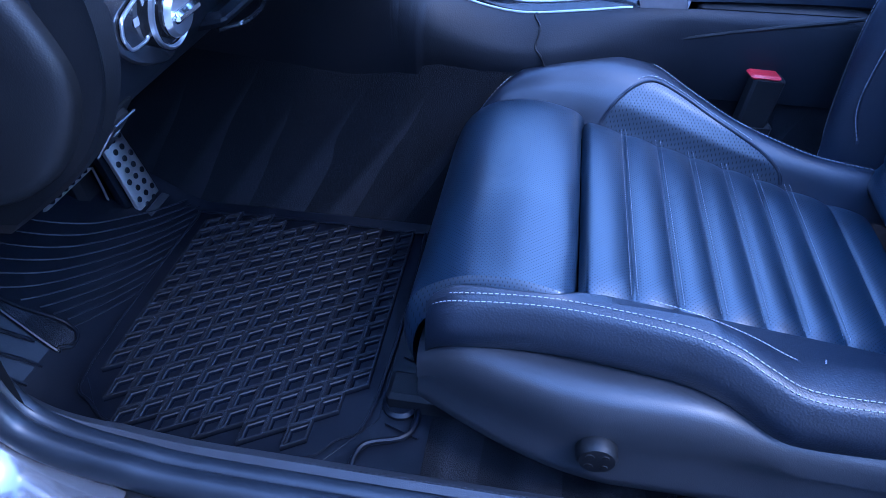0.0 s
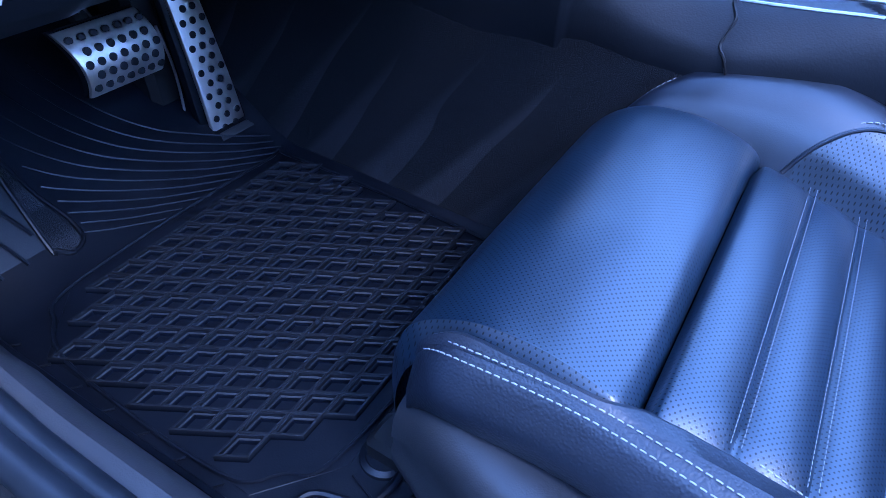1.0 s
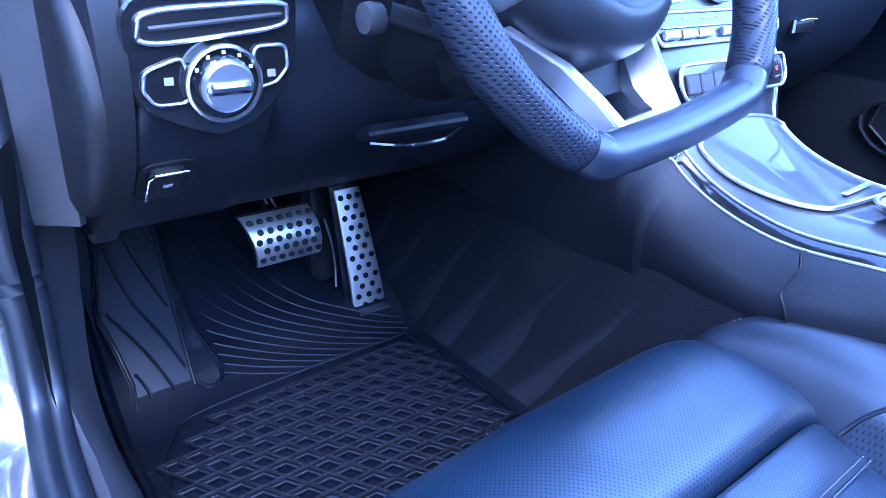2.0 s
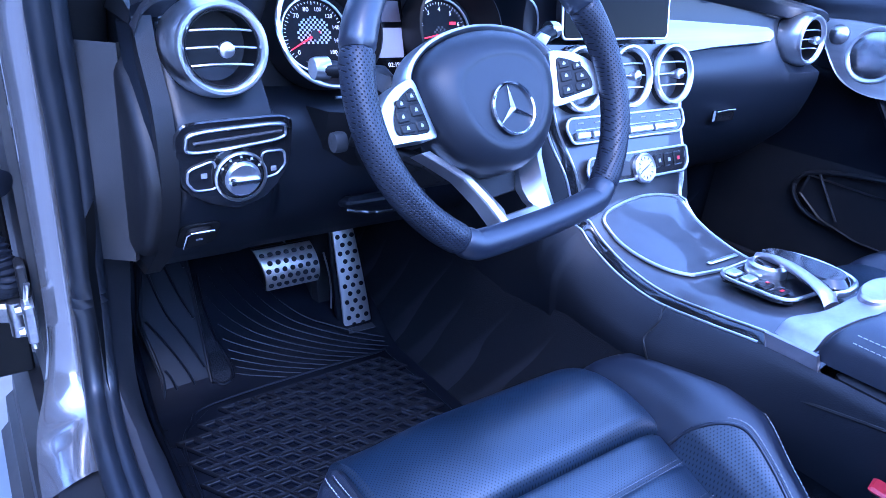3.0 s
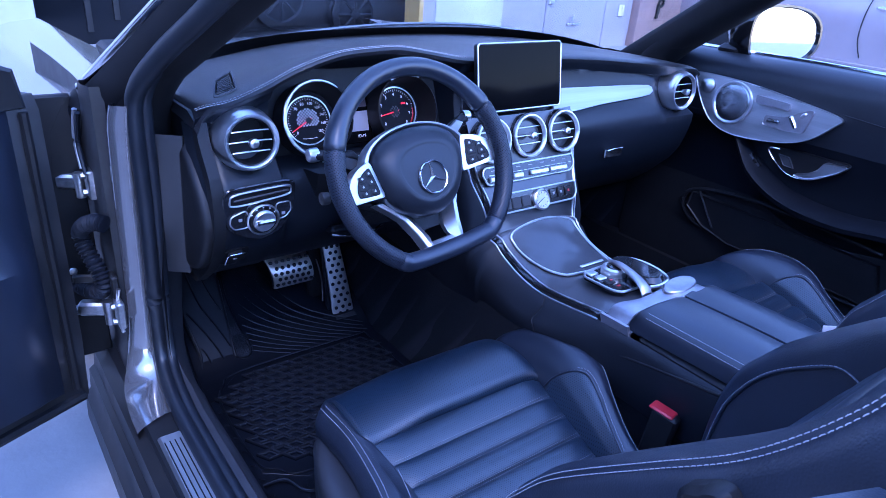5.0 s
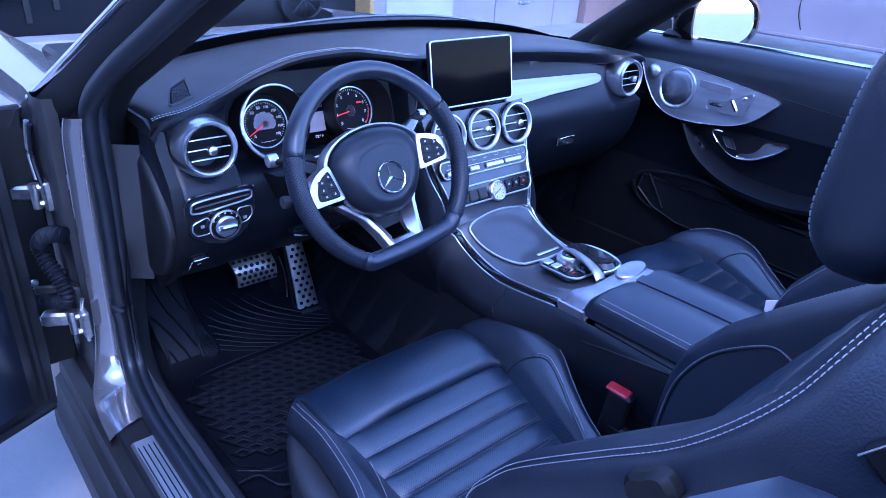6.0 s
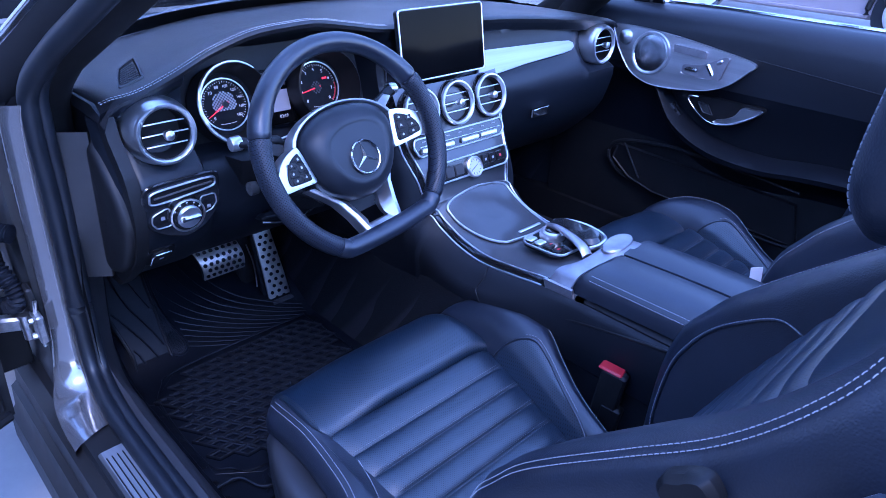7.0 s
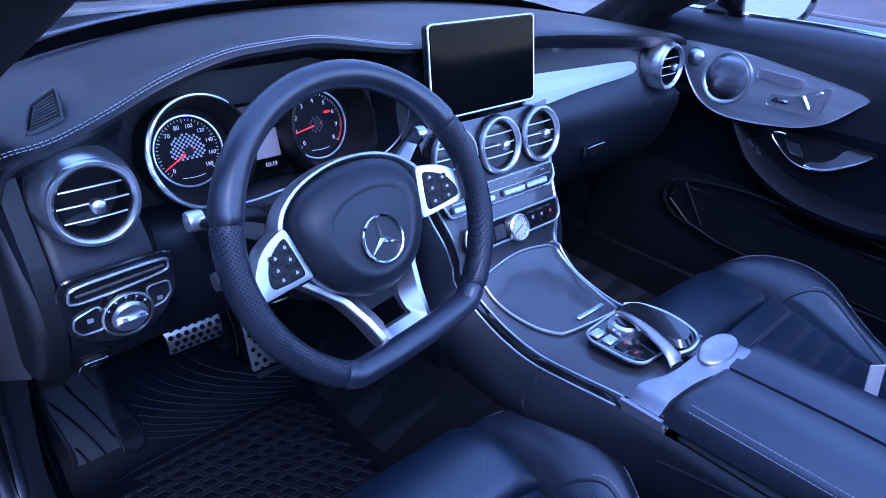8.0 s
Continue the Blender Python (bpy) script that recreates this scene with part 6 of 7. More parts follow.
# ---- air vents ----
def air_vent(x, y, z, r, barrel, label, tilt=0.06):
    vent = thing("air_vent", (x, y, z), label, "air vent", "dashboard air vents")
    o, ax = Vector((x, y, z)), Vector((0.0, -1, tilt)).normalized()
    if barrel:
        part("barrel", Geo().lathe([(r * 1.12, -0.075), (r * 1.20, -0.05), (r * 1.20, -0.03), (r * 1.12, -0.008), (r * 1.04, 0.0)], o, ax, 48), SATIN, vent, "satin silver barrel")
    else:
        part("barrel", Geo().lathe([(r * 1.10, -0.06), (r * 1.10, -0.01), (r * 1.04, 0.0)], o, ax, 48), GLOSS, vent)
    part("ring", Geo().lathe([(r * 1.06, -0.004), (r * 1.06, 0.002), (r * 1.02, 0.0055), (r * 0.95, 0.0055), (r * 0.87, 0.002), (r * 0.85, -0.003)], o, ax, 48), SATIN, vent, "bright ring")
    part("inner_ring", Geo().lathe([(r * 0.87, -0.004), (r * 0.84, -0.001), (r * 0.82, -0.001), (r * 0.80, -0.004), (r * 0.79, -0.04), (0, -0.045)], o, ax, 48), SEAL, vent)
    for k in (-1, 0, 1):
        h = k * r * 0.38
        w = math.sqrt(max(0.0, (r * 0.8) ** 2 - h * h))
        line = [o + Vector((w * u, -0.002 + 0.006 * u * u + h * tilt, h + r * 0.05 * (1 - u * u))) for u in np.linspace(-1, 1, 9)]
        part("slat", Geo().tube(line, 0.0020, 8, flat=0.7), SATIN, vent)
    part("knob", Geo().lathe([(r * 0.10, -0.004), (r * 0.14, 0.002), (r * 0.19, 0.010), (r * 0.17, 0.015), (r * 0.10, 0.017), (0, 0.0172)], o, ax, 20), SATIN, vent, "small silver knob")
    return vent


air_vent(-0.62, 0.214, 0.925, 0.048, True, "round silver air vent at the driver's dashboard end")
air_vent(0.62, 0.214, 0.925, 0.048, True, "round silver air vent at the passenger's dashboard end")
for x in (-0.106, 0.0, 0.106):
    air_vent(x, 0.162, 0.882, 0.046, False, "round chrome air vent in the centre console", 0.26)

# ---- display ----
screen = thing("display_screen", (0, 0.23, 0.93), "dark free standing display with a bright frame", "screen")
sup = Vector((0, 0.165, 1)).normalized()
sn = X.cross(sup)
so = Vector((0, 0.214, 1.003))


def rounded(w, h, r, n=6):
    out = []
    for cx, cy, a0 in ((w - r, h - r, 0), (-w + r, h - r, 90), (-w + r, -h + r, 180), (w - r, -h + r, 270)):
        out += [(cx + r * math.cos(math.radians(a0 + 90 * k / n)), cy + r * math.sin(math.radians(a0 + 90 * k / n))) for k in range(n + 1)]
    return out


part("housing", Geo().slab(rounded(0.122, 0.0715, 0.008), so - sn * 0.012, X, sup, 0.014, 0.002), PLASTIC, screen)
part("glass", Geo().slab(rounded(0.119, 0.0685, 0.007), so + sn * 0.0005, X, sup, 0.003, 0.0005), SCREEN, screen, "dark reflecting glass")
part("frame", Geo().tube([so + X * a + sup * b + sn * 0.001 for a, b in rounded(0.1215, 0.071, 0.008)], 0.0022, 8, True), SATIN, screen, "thin bright frame")
part("stand", Geo().box(so - sn * 0.03 - sup * 0.055, (0.12, 0.03, 0.06), 0.008), PLASTIC, screen)

# ---- instrument cluster ----
cluster = thing("instrument_cluster", (-0.37, 0.33, 0.86), "twin round instruments with red needles and a middle display", "instruments")
iu = Vector((0, 0.30, 1)).normalized()
inn = X.cross(iu)
part("back_plate", Geo().slab([(-0.56, -0.085), (-0.14, -0.085), (-0.14, 0.06), (-0.25, 0.09), (-0.45, 0.09), (-0.56, 0.06)], (0, 0.325, 0.93), X, iu, 0.004, 0.001), PLASTIC, cluster)
for cx, nm, words in ((-0.470, "speed_dial", ("0", "", "", "70", "80", "100", "120", "140", "160", "180")), (-0.268, "rev_dial", ("0", "1", "2", "3", "4", "5", "6", "7", "8"))):
    o = Vector((cx, 0.296, 0.929))
    hood_o = o
    c = 0.88 if nm == "speed_dial" else 0.95
    o = o - inn * 0.008
    d = part(nm, Geo().lathe([(0, 0.0), (0.049 * c, 0.0), (0.050 * c, 0.003), (0.052 * c, 0.003), (0.060, 0.004), (0.062, -0.004)], o, inn, 48), DIAL, cluster, "dark dial with white figures")
    part("bezel", Geo().lathe([(0.0510 * c, 0.002), (0.0520 * c, 0.005), (0.0540 * c, 0.005), (0.0550 * c, 0.002)], o, inn, 56), SATIN, d, "thin silver bezel")
    hood = part("hood_ring", Geo().lathe([(0.056, -0.004), (0.064, 0.03), (0.069, 0.048), (0.072, 0.046), (0.073, 0.02), (0.07, -0.01)], hood_o, inn, 56), SEAL, cluster, "deep instrument hood")
    a0, a1 = (50, 300) if nm == "speed_dial" else (62, 120)
    ring_line = []
    for a in np.linspace(radians(a0), radians(a1), 60):
        ring_line.append(hood_o + (X * math.cos(a) + iu * math.sin(a)) * 0.0712 + inn * 0.0475)
    part("rim", Geo().tube(ring_line, lambda t: 0.0008 + 0.0030 * math.sin(math.pi * min(1.0, max(0.0, t))) ** 0.5, 8), SATIN, hood, "silver hood rim")
    count = len(words)
    for k, w in enumerate(words):
        a = math.radians(-132 + 264 * k / (count - 1))
        dirn = X * math.sin(a) + iu * math.cos(a)
        if w:
            letters(w, (0.0085 if len(w) > 2 else 0.0095) * c, o + dirn * 0.0375 * c + inn * 0.0006, X, iu, DIGIT, d)
    side = Geo()
    for k in range(41):
        a = math.radians(-132 + 264 * k / 40)
        dirn = X * math.sin(a) + iu * math.cos(a)
        l = 0.005 if k % 5 == 0 else 0.003
        side.tube([o + dirn * 0.048 * c + inn * 0.001, o + dirn * (0.048 - l) * c + inn * 0.001], 0.0004, 4)
    part("scale", side, DIGIT, d, "white scale marks")
    a0 = math.radians(-118 if nm == "speed_dial" else -100)
    dirn = X * math.sin(a0) + iu * math.cos(a0)
    part("needle", Geo().tube([o - dirn * 0.008 + inn * 0.003, o + dirn * 0.046 * c + inn * 0.003], lambda t: 0.0015 - 0.0008 * t, 6), NEEDLE, d, "lit red needle")
    part("needle_cap", Geo().lathe([(0.006, 0.002), (0.006, 0.0045), (0, 0.005)], o, inn, 16), PLASTIC, d)
    check = Geo()
    for i in range(-9, 10):
        for j in range(-9, 10):
            if (i + j) % 2 == 0 and math.hypot(i, j) < (7.6 if nm == "speed_dial" else 4.0) and j > -4:
                q = o + X * (i * 0.0036 * c) + iu * (j * 0.0036 * c) + inn * 0.0005
                e = 0.0017 * c
                check.add([q - X * e - iu * e, q + X * e - iu * e, q + X * e + iu * e, q - X * e + iu * e], [(0, 1, 2, 3)])
    part("chequer", check, WHITE_DIM if nm == "speed_dial" else PLASTIC_GREY, d, "grey chequered dial centre", "stuff")
    part("fuel_bar", Geo().tube([o + X * x - iu * (0.040 * c - 6 * x * x) + inn * 0.0008 for x in np.linspace(-0.016, 0.016, 9)], 0.0004, 4), DIGIT, d)
o = Vector((-0.268, 0.296, 0.929)) - inn * 0.008
arc = [o + (X * math.sin(math.radians(a)) + iu * math.cos(math.radians(a))) * 0.0442 + inn * 0.0012 for a in range(84, 133, 6)]
part("red_zone", Geo().tube(arc, 0.0014, 6), RED, cluster)
part("red_mark", Geo().box(o + X * 0.022 + iu * 0.016 + inn * 0.001, (0.011, 0.0006, 0.004), 0.0002), NEEDLE, cluster)
mid = Vector((-0.369, 0.300, 0.922))
disp = part("middle_display", Geo().slab([(-0.038, -0.05), (0.038, -0.05), (0.034, 0.055), (-0.034, 0.055)], mid, X, iu, 0.003, 0.001), SCREEN, cluster, "dark middle display")
part("lit_field", Geo().slab([(-0.030, -0.026), (0.030, -0.026), (0.030, 0.014), (-0.030, 0.014)], mid + inn * 0.0032, X, iu, 0.0004, 0.0001), PANEL_LIT, disp)
part("upper_reflection", Geo().slab([(-0.030, 0.022), (0.030, 0.022), (0.028, 0.050), (-0.028, 0.050)], mid + inn * 0.0032, X, iu, 0.0004, 0.0001), FIELD_REFLECTION, disp)
letters("02:19", 0.0085, mid + X * 0.012 - iu * 0.036 + inn * 0.0036, X, iu, DIGIT, disp)
letters("P", 0.009, mid + X * -0.004 + iu * 0.032 + inn * 0.0036, X, iu, DIGIT, disp)
part("sill_line", Geo().tube(curve([(-0.46, 0.262, 0.853), (-0.40, 0.255, 0.856), (-0.35, 0.252, 0.862), (-0.29, 0.255, 0.856)], 16), 0.0018, 6), SATIN, cluster)
part("outer_arc", Geo().tube(curve([(-0.20, 0.225, 1.0), (-0.155, 0.23, 0.975), (-0.138, 0.24, 0.935), (-0.15, 0.25, 0.895), (-0.19, 0.26, 0.862)], 20), 0.0016, 6), SATIN, cluster)

# ---- steering wheel ----
WC = Vector((-0.385, 0.0173, 0.9079))
wu = Vector((0, math.sin(radians(25.7)), math.cos(radians(25.7))))
wn_ = X.cross(wu)
WT = radians(7)


def W3(a, b, n=0.0):
    a, b = a * math.cos(WT) - b * math.sin(WT), a * math.sin(WT) + b * math.cos(WT)
    return WC + X * a + wu * b + wn_ * n


WX, WY = (W3(1, 0) - W3(0, 0)).normalized(), (W3(0, 1) - W3(0, 0)).normalized()
wheel = thing("steering_wheel", WC, "black leather flat bottomed steering wheel with silver spokes", "steering wheel")
R = 0.1733


def rim_point(deg):
    a = radians(deg)
    x, y = R * math.cos(a), R * math.sin(a)
    if y < -0.1467:
        y = -0.1467 + (y + 0.1467) * 0.16
    return x, y


def rim_piece(name, a0, a1, mat, label):
    g = Geo()
    rings = []
    for d in np.linspace(a0, a1, max(8, int((a1 - a0) / 1.5))):
        x, y = rim_point(d)
        x2, y2 = rim_point(d + 0.5)
        t = Vector((x2 - x, y2 - y)).normalized()
        nx, ny = t.y, -t.x
        fat = 1.0 + 0.10 * math.exp(-((min(abs((d % 360) - 152), abs((d % 360) - 28))) / 12) ** 2)
        end = 1.0 - 0.10 * max(0.0, 1 - min(d - a0, a1 - d) / 0.9) ** 2
        ring = []
        for q in np.linspace(0, 2 * math.pi, 18, endpoint=False):
            c, k = math.cos(q) * 0.0162 * fat * end, math.sin(q) * 0.0186 * fat * end
            ring.append(W3(x + nx * c, y + ny * c, k))
        rings.append(ring)
    g.grid(rings, True, True)
    return part(name, g, mat, wheel, label, sharp=60)


rim_piece("rim_top", 26, 158, LEATHER_SOFT, "smooth leather rim top")
rim_piece("rim_grip", 158.2, 232, LEATHER_GRIP, "perforated leather grip")
rim_piece("rim_grip", -50, 25.8, LEATHER_GRIP, "perforated leather grip")
rim_piece("rim_base", 232.2, 309.8, LEATHER_SOFT, "smooth leather flat base")
HX = 0.008
# airbag cover
half_cover = [(0.0, 0.074), (0.030, 0.0715), (0.058, 0.064), (0.080, 0.051), (0.092, 0.034), (0.095, 0.012), (0.090, -0.014), (0.078, -0.041), (0.058, -0.066), (0.030, -0.083)]
cover = curve([(a, b, 0) for a, b in half_cover] + [(0.0, -0.088, 0)] + [(-a, b, 0) for a, b in reversed(half_cover[1:])], 96, True)
rows = []
for sc, n in ((1.0, -0.070), (1.0, -0.040), (0.99, -0.031), (0.96, -0.024), (0.90, -0.0165), (0.80, -0.0095), (0.70, -0.0055), (0.62, -0.0035), (0.60, -0.0044), (0.56, -0.0046), (0.4, -0.0030), (0.02, -0.0025)):
    rows.append([W3(HX + p.x * sc, -0.014 + (p.y + 0.014) * sc, n) for p in cover])
part("airbag_cover", Geo().grid(rows, True), AIRBAG, wheel, "domed black airbag cover", sharp=50)
ec = W3(HX, -0.0215, -0.002)
badge = part("badge", Geo().lathe([(0.0290, 0.000), (0.0297, 0.004), (0.0283, 0.0056), (0.0265, 0.0045), (0.0260, 0.001)], ec, wn_, 56), CHROME, wheel, "plain chrome ring badge with three arms")
part("badge_base", Geo().lathe([(0.0262, 0.0012), (0, 0.0012)], ec, wn_, 48), AIRBAG, badge)
for k in range(3):
    a = radians(97 + 120 * k)
    d, e = X * math.cos(a) + wu * math.sin(a), X * -math.sin(a) + wu * math.cos(a)
    part("arm", Geo().add([ec + d * 0.0275 + wn_ * 0.002, ec + e * 0.0036 + d * 0.0022 + wn_ * 0.002, ec + wn_ * 0.006, ec - e * 0.0036 + d * 0.0022 + wn_ * 0.002, ec + d * 0.0275 + wn_ * 0.0038], [(0, 1, 2, 4), (4, 2, 3, 0), (0, 3, 2, 1)]), CHROME, badge)
# silver arch over the cover, running into the side spokes
half_arch = [(0.0, 0.0785), (0.032, 0.0755), (0.062, 0.067), (0.086, 0.053), (0.1005, 0.036), (0.1065, 0.018)]
arch_in = curve([(-a, b, 0) for a, b in reversed(half_arch[1:])] + [(a, b, 0) for a, b in half_arch], 48)
rows = []
for i, p in enumerate(arch_in):
    f = abs(i / 48 * 2 - 1)
    w = 0.0036 + 0.005 * f ** 2
    d = Vector((p.x, p.y + 0.03, 0)).normalized()
    n0 = -0.034 + 0.010 * f ** 3
    rows.append([W3(HX + p.x - d.x * 0.004, p.y - d.y * 0.004, n0 - 0.026), W3(HX + p.x - d.x * 0.003, p.y - d.y * 0.003, n0 - 0.001), W3(HX + p.x, p.y, n0 + 0.002), W3(HX + p.x + d.x * w * 0.7, p.y + d.y * w * 0.7, n0 + 0.001), W3(HX + p.x + d.x * w, p.y + d.y * w, n0 - 0.005), W3(HX + p.x + d.x * w, p.y + d.y * w, n0 - 0.026)])
part("spoke_arch", Geo().grid(rows), SATIN, wheel, "satin silver arch round the airbag cover", sharp=55)


def pad_n(x):
    return -0.029 + 0.24 * max(0.0, abs(x) - 0.082)


def pad_ring(outline, s, lift, scale=1.0, mid=(0.124, 0.0)):
    out = []
    for a, b in outline:
        a, b = mid[0] + (a - mid[0]) * scale, mid[1] + (b - mid[1]) * scale
        out.append(W3(HX + s * a, b, pad_n(a) + lift))
    return out


for s in (-1, 1):
    quad = [(p.x, p.y) for p in curve([(0.100, 0.034, 0), (0.112, 0.034, 0), (0.132, 0.027, 0), (0.150, 0.014, 0), (0.164, -0.006, 0), (0.167, -0.021, 0), (0.160, -0.027, 0), (0.125, -0.0285, 0), (0.094, -0.030, 0), (0.087, -0.027, 0), (0.090, -0.010, 0), (0.095, 0.016, 0)], 60, True)]
    spoke = part("side_spoke", Geo().grid([pad_ring(quad, s, -0.030), pad_ring(quad, s, -0.003), pad_ring(quad, s, 0.0, 0.97), pad_ring(quad, s, 0.0006, 0.80), pad_ring(quad, s, 0.0006, 0.02)], True), SATIN, wheel, "satin silver side spoke with buttons", sharp=40)
    pad = [(p.x, p.y) for p in curve([(0.106, 0.0245, 0), (0.114, 0.0235, 0), (0.128, 0.016, 0), (0.138, 0.006, 0), (0.144, -0.008, 0), (0.143, -0.018, 0), (0.134, -0.0205, 0), (0.108, -0.0225, 0), (0.098, -0.0205, 0), (0.099, -0.006, 0), (0.1025, 0.012, 0)], 48, True)]
    part("button_field", Geo().grid([pad_ring(pad, s, -0.002), pad_ring(pad, s, 0.0018), pad_ring(pad, s, 0.0024, 0.97), pad_ring(pad, s, 0.0026, 0.03)], True), SEAL, spoke)
    slope = (W3(s * 0.15, 0, pad_n(0.15)) - W3(s * 0.10, 0, pad_n(0.10))).normalized() * s
    turn = Matrix((slope, WY, slope.cross(WY))).transposed()
    for bx, by, w_, h_ in ((0.1115, 0.0165, 0.0135, 0.0100), (0.1285, 0.0105, 0.0130, 0.0090), (0.1105, 0.0020, 0.0155, 0.0125), (0.1310, -0.0025, 0.0165, 0.0115), (0.1085, -0.0145, 0.0145, 0.0110), (0.1290, -0.0145, 0.0190, 0.0095)):
        part("button", Geo().box(W3(HX + s * bx, by, pad_n(bx) + 0.0026), (w_, h_, 0.0026), 0.0011, turn), PLASTIC, spoke)
        part("marking", Geo().box(W3(HX + s * bx, by, pad_n(bx) + 0.0041), (0.0040, 0.0026, 0.0004), 0.0001, turn), WHITE_DIM, spoke)
        part("marking", Geo().box(W3(HX + s * bx, by + 0.0006, pad_n(bx) + 0.0041), (0.0016, 0.0040, 0.0004), 0.0001, turn), WHITE_DIM, spoke)
    part("paddle", Geo().slab([(s * 0.095, 0.045), (s * 0.135, 0.066), (s * 0.150, 0.058), (s * 0.10, 0.02)][::s], W3(0, 0, -0.062), WX, WY, 0.008, 0.003), SATIN if s > 0 else PLASTIC, wheel, "slim shift paddle behind the spoke")
# lower twin spoke, diving behind the cover
arms = [(0.094, -0.040, -0.060), (0.076, -0.060, -0.053), (0.0605, -0.080, -0.045), (0.048, -0.112, -0.034), (0.0405, -0.142, -0.025), (0.036, -0.153, -0.0225), (0.026, -0.1595, -0.021)]
line_ = [(-a, b, n) for a, b, n in arms] + [(a, b, n) for a, b, n in reversed(arms)]
rows = []
for i, (a, b, n) in enumerate(line_):
    f = min(i, len(line_) - 1 - i)
    v = Vector((1 if a > 0 else -1, 0)) if f < 4 else Vector(((1 if a > 0 else -1) * (0.8, 0.55, 0.2)[f - 4], (-0.6, -0.83, -0.98)[f - 4]))
    g_ = lambda d, h: W3(HX + 0.004 + a - v.x * d, b - v.y * d, n + h)
    rows.append([g_(-0.004, -0.022), g_(-0.001, -0.002), g_(0.001, 0.0), g_(0.0085, 0.0008), g_(0.010, -0.001), g_(0.026, -0.018), g_(0.026, -0.030)])
part("lower_spoke", Geo().grid(rows, True, True), SATIN, wheel, "satin silver lower twin spoke", sharp=30)
part("spoke_web", Geo().slab([(-0.052, -0.060), (-0.032, -0.112), (0.032, -0.112), (0.052, -0.060)], W3(HX, 0, -0.078), WX, WY, 0.012, 0.002), PLASTIC, wheel)
part("hub", Geo().lathe([(0.045, -0.15), (0.050, -0.10), (0.054, -0.07), (0.0, -0.065)], WC, wn_, 28), PLASTIC, wheel)

column = thing("steering_column", (-0.39, 0.15, 0.84), "black steering column shroud with two stalks", "steering column")
rows = []
for f in np.linspace(0, 1, 8):
    c = WC - wn_ * (0.055 + 0.19 * f)
    rows.append([c + X * (0.062 * math.cos(q)) + wu * (0.055 * math.sin(q) - 0.01) for q in np.linspace(0, 2 * math.pi, 24, endpoint=False)])
part("shroud", Geo().grid(rows, True, True), PLASTIC, column)
part("lower_shroud", Geo().box(WC - wn_ * 0.125 - wu * 0.052, (0.12, 0.06, 0.12), 0.022, Matrix((X, wu, wn_)).transposed()), PLASTIC, column)
knee = []
for f in np.linspace(0, 1, 10):
    w = 0.105 - 0.02 * f
    yk, zk = 0.215 + 0.118 * f ** 1.3, 0.845 - 0.172 * f
    knee.append([(-0.395 - w, yk + 0.05, zk), (-0.395 - w * 0.9, yk + 0.008, zk), (-0.395 - w * 0.5, yk - 0.012, zk), (-0.395, yk - 0.018, zk), (-0.395 + w * 0.5, yk - 0.012, zk), (-0.395 + w * 0.9, yk + 0.008, zk), (-0.395 + w, yk + 0.05, zk)])
part("knee_cover", Geo().grid(knee), PLASTIC, column, "black moulded cover below the column")
lip = part("cover_lip", Geo().box((-0.385, 0.268, 0.704), (0.132, 0.060, 0.016), 0.006, Euler((radians(-14), 0, 0)).to_matrix()), DASH_FACE, column, "satin black lip below the column")
part("groove", Geo().tube(curve([(-0.445, 0.252, 0.697), (-0.415, 0.238, 0.694), (-0.385, 0.235, 0.693), (-0.355, 0.238, 0.694), (-0.325, 0.252, 0.697)], 20), 0.003, 8), GLOSS, lip)
st = part("stalk", Geo().tube([W3(-0.05, 0.006, -0.09), (-0.48, 0.112, 0.913), (-0.545, 0.125, 0.917)], lambda t: 0.008 + 0.004 * t, 12, flat=0.8), PLASTIC, column, "black indicator stalk")
part("end_cap", Geo().lathe([(0, 0.006), (0.011, 0.005), (0.0125, 0.0), (0.0125, -0.012)], (-0.551, 0.126, 0.917), -X, 20), SATIN, st, "silver end cap")
part("marking", Geo().box((-0.525, 0.1125, 0.921), (0.012, 0.005, 0.0006), 0.0002, Matrix((X, wu, wn_)).transposed()), WHITE, st)
st2 = part("stalk", Geo().tube([W3(0.06, 0.03, -0.075), W3(0.13, 0.055, -0.072), W3(0.165, 0.066, -0.07)], lambda t: 0.009 + 0.003 * t, 12, flat=0.8), PLASTIC, column, "black gear selector stalk")
part("end_cap", Geo().lathe([(0, 0.006), (0.010, 0.005), (0.011, 0.0), (0.011, -0.010)], W3(0.172, 0.068, -0.07), X, 20), SATIN, st2, "silver end cap")
low_st = part("stalk", Geo().tube([W3(-0.06, -0.05, -0.095), (-0.515, 0.116, 0.842)], 0.009, 12), PLASTIC, column, "short wheel adjuster stalk")
part("end_cap", Geo().lathe([(0, 0.008), (0.011, 0.006), (0.012, 0.0), (0.011, -0.008)], (-0.532, 0.114, 0.839), -X, 18), PLASTIC_GREY, low_st)

# ---- passenger door ----
pdoor = thing("passenger_door", (0.78, 0.0, 0.35), "closed passenger door with leather trim and brushed aluminium panel", "door")
YS = list(np.linspace(0.44, -0.80, 60))


def arm_low(y):
    return smooth_value([(-0.9, 0.69), (-0.422, 0.672), (-0.239, 0.652), (-0.088, 0.667), (0.023, 0.725), (0.095, 0.798), (0.15, 0.82), (0.5, 0.84)], y)


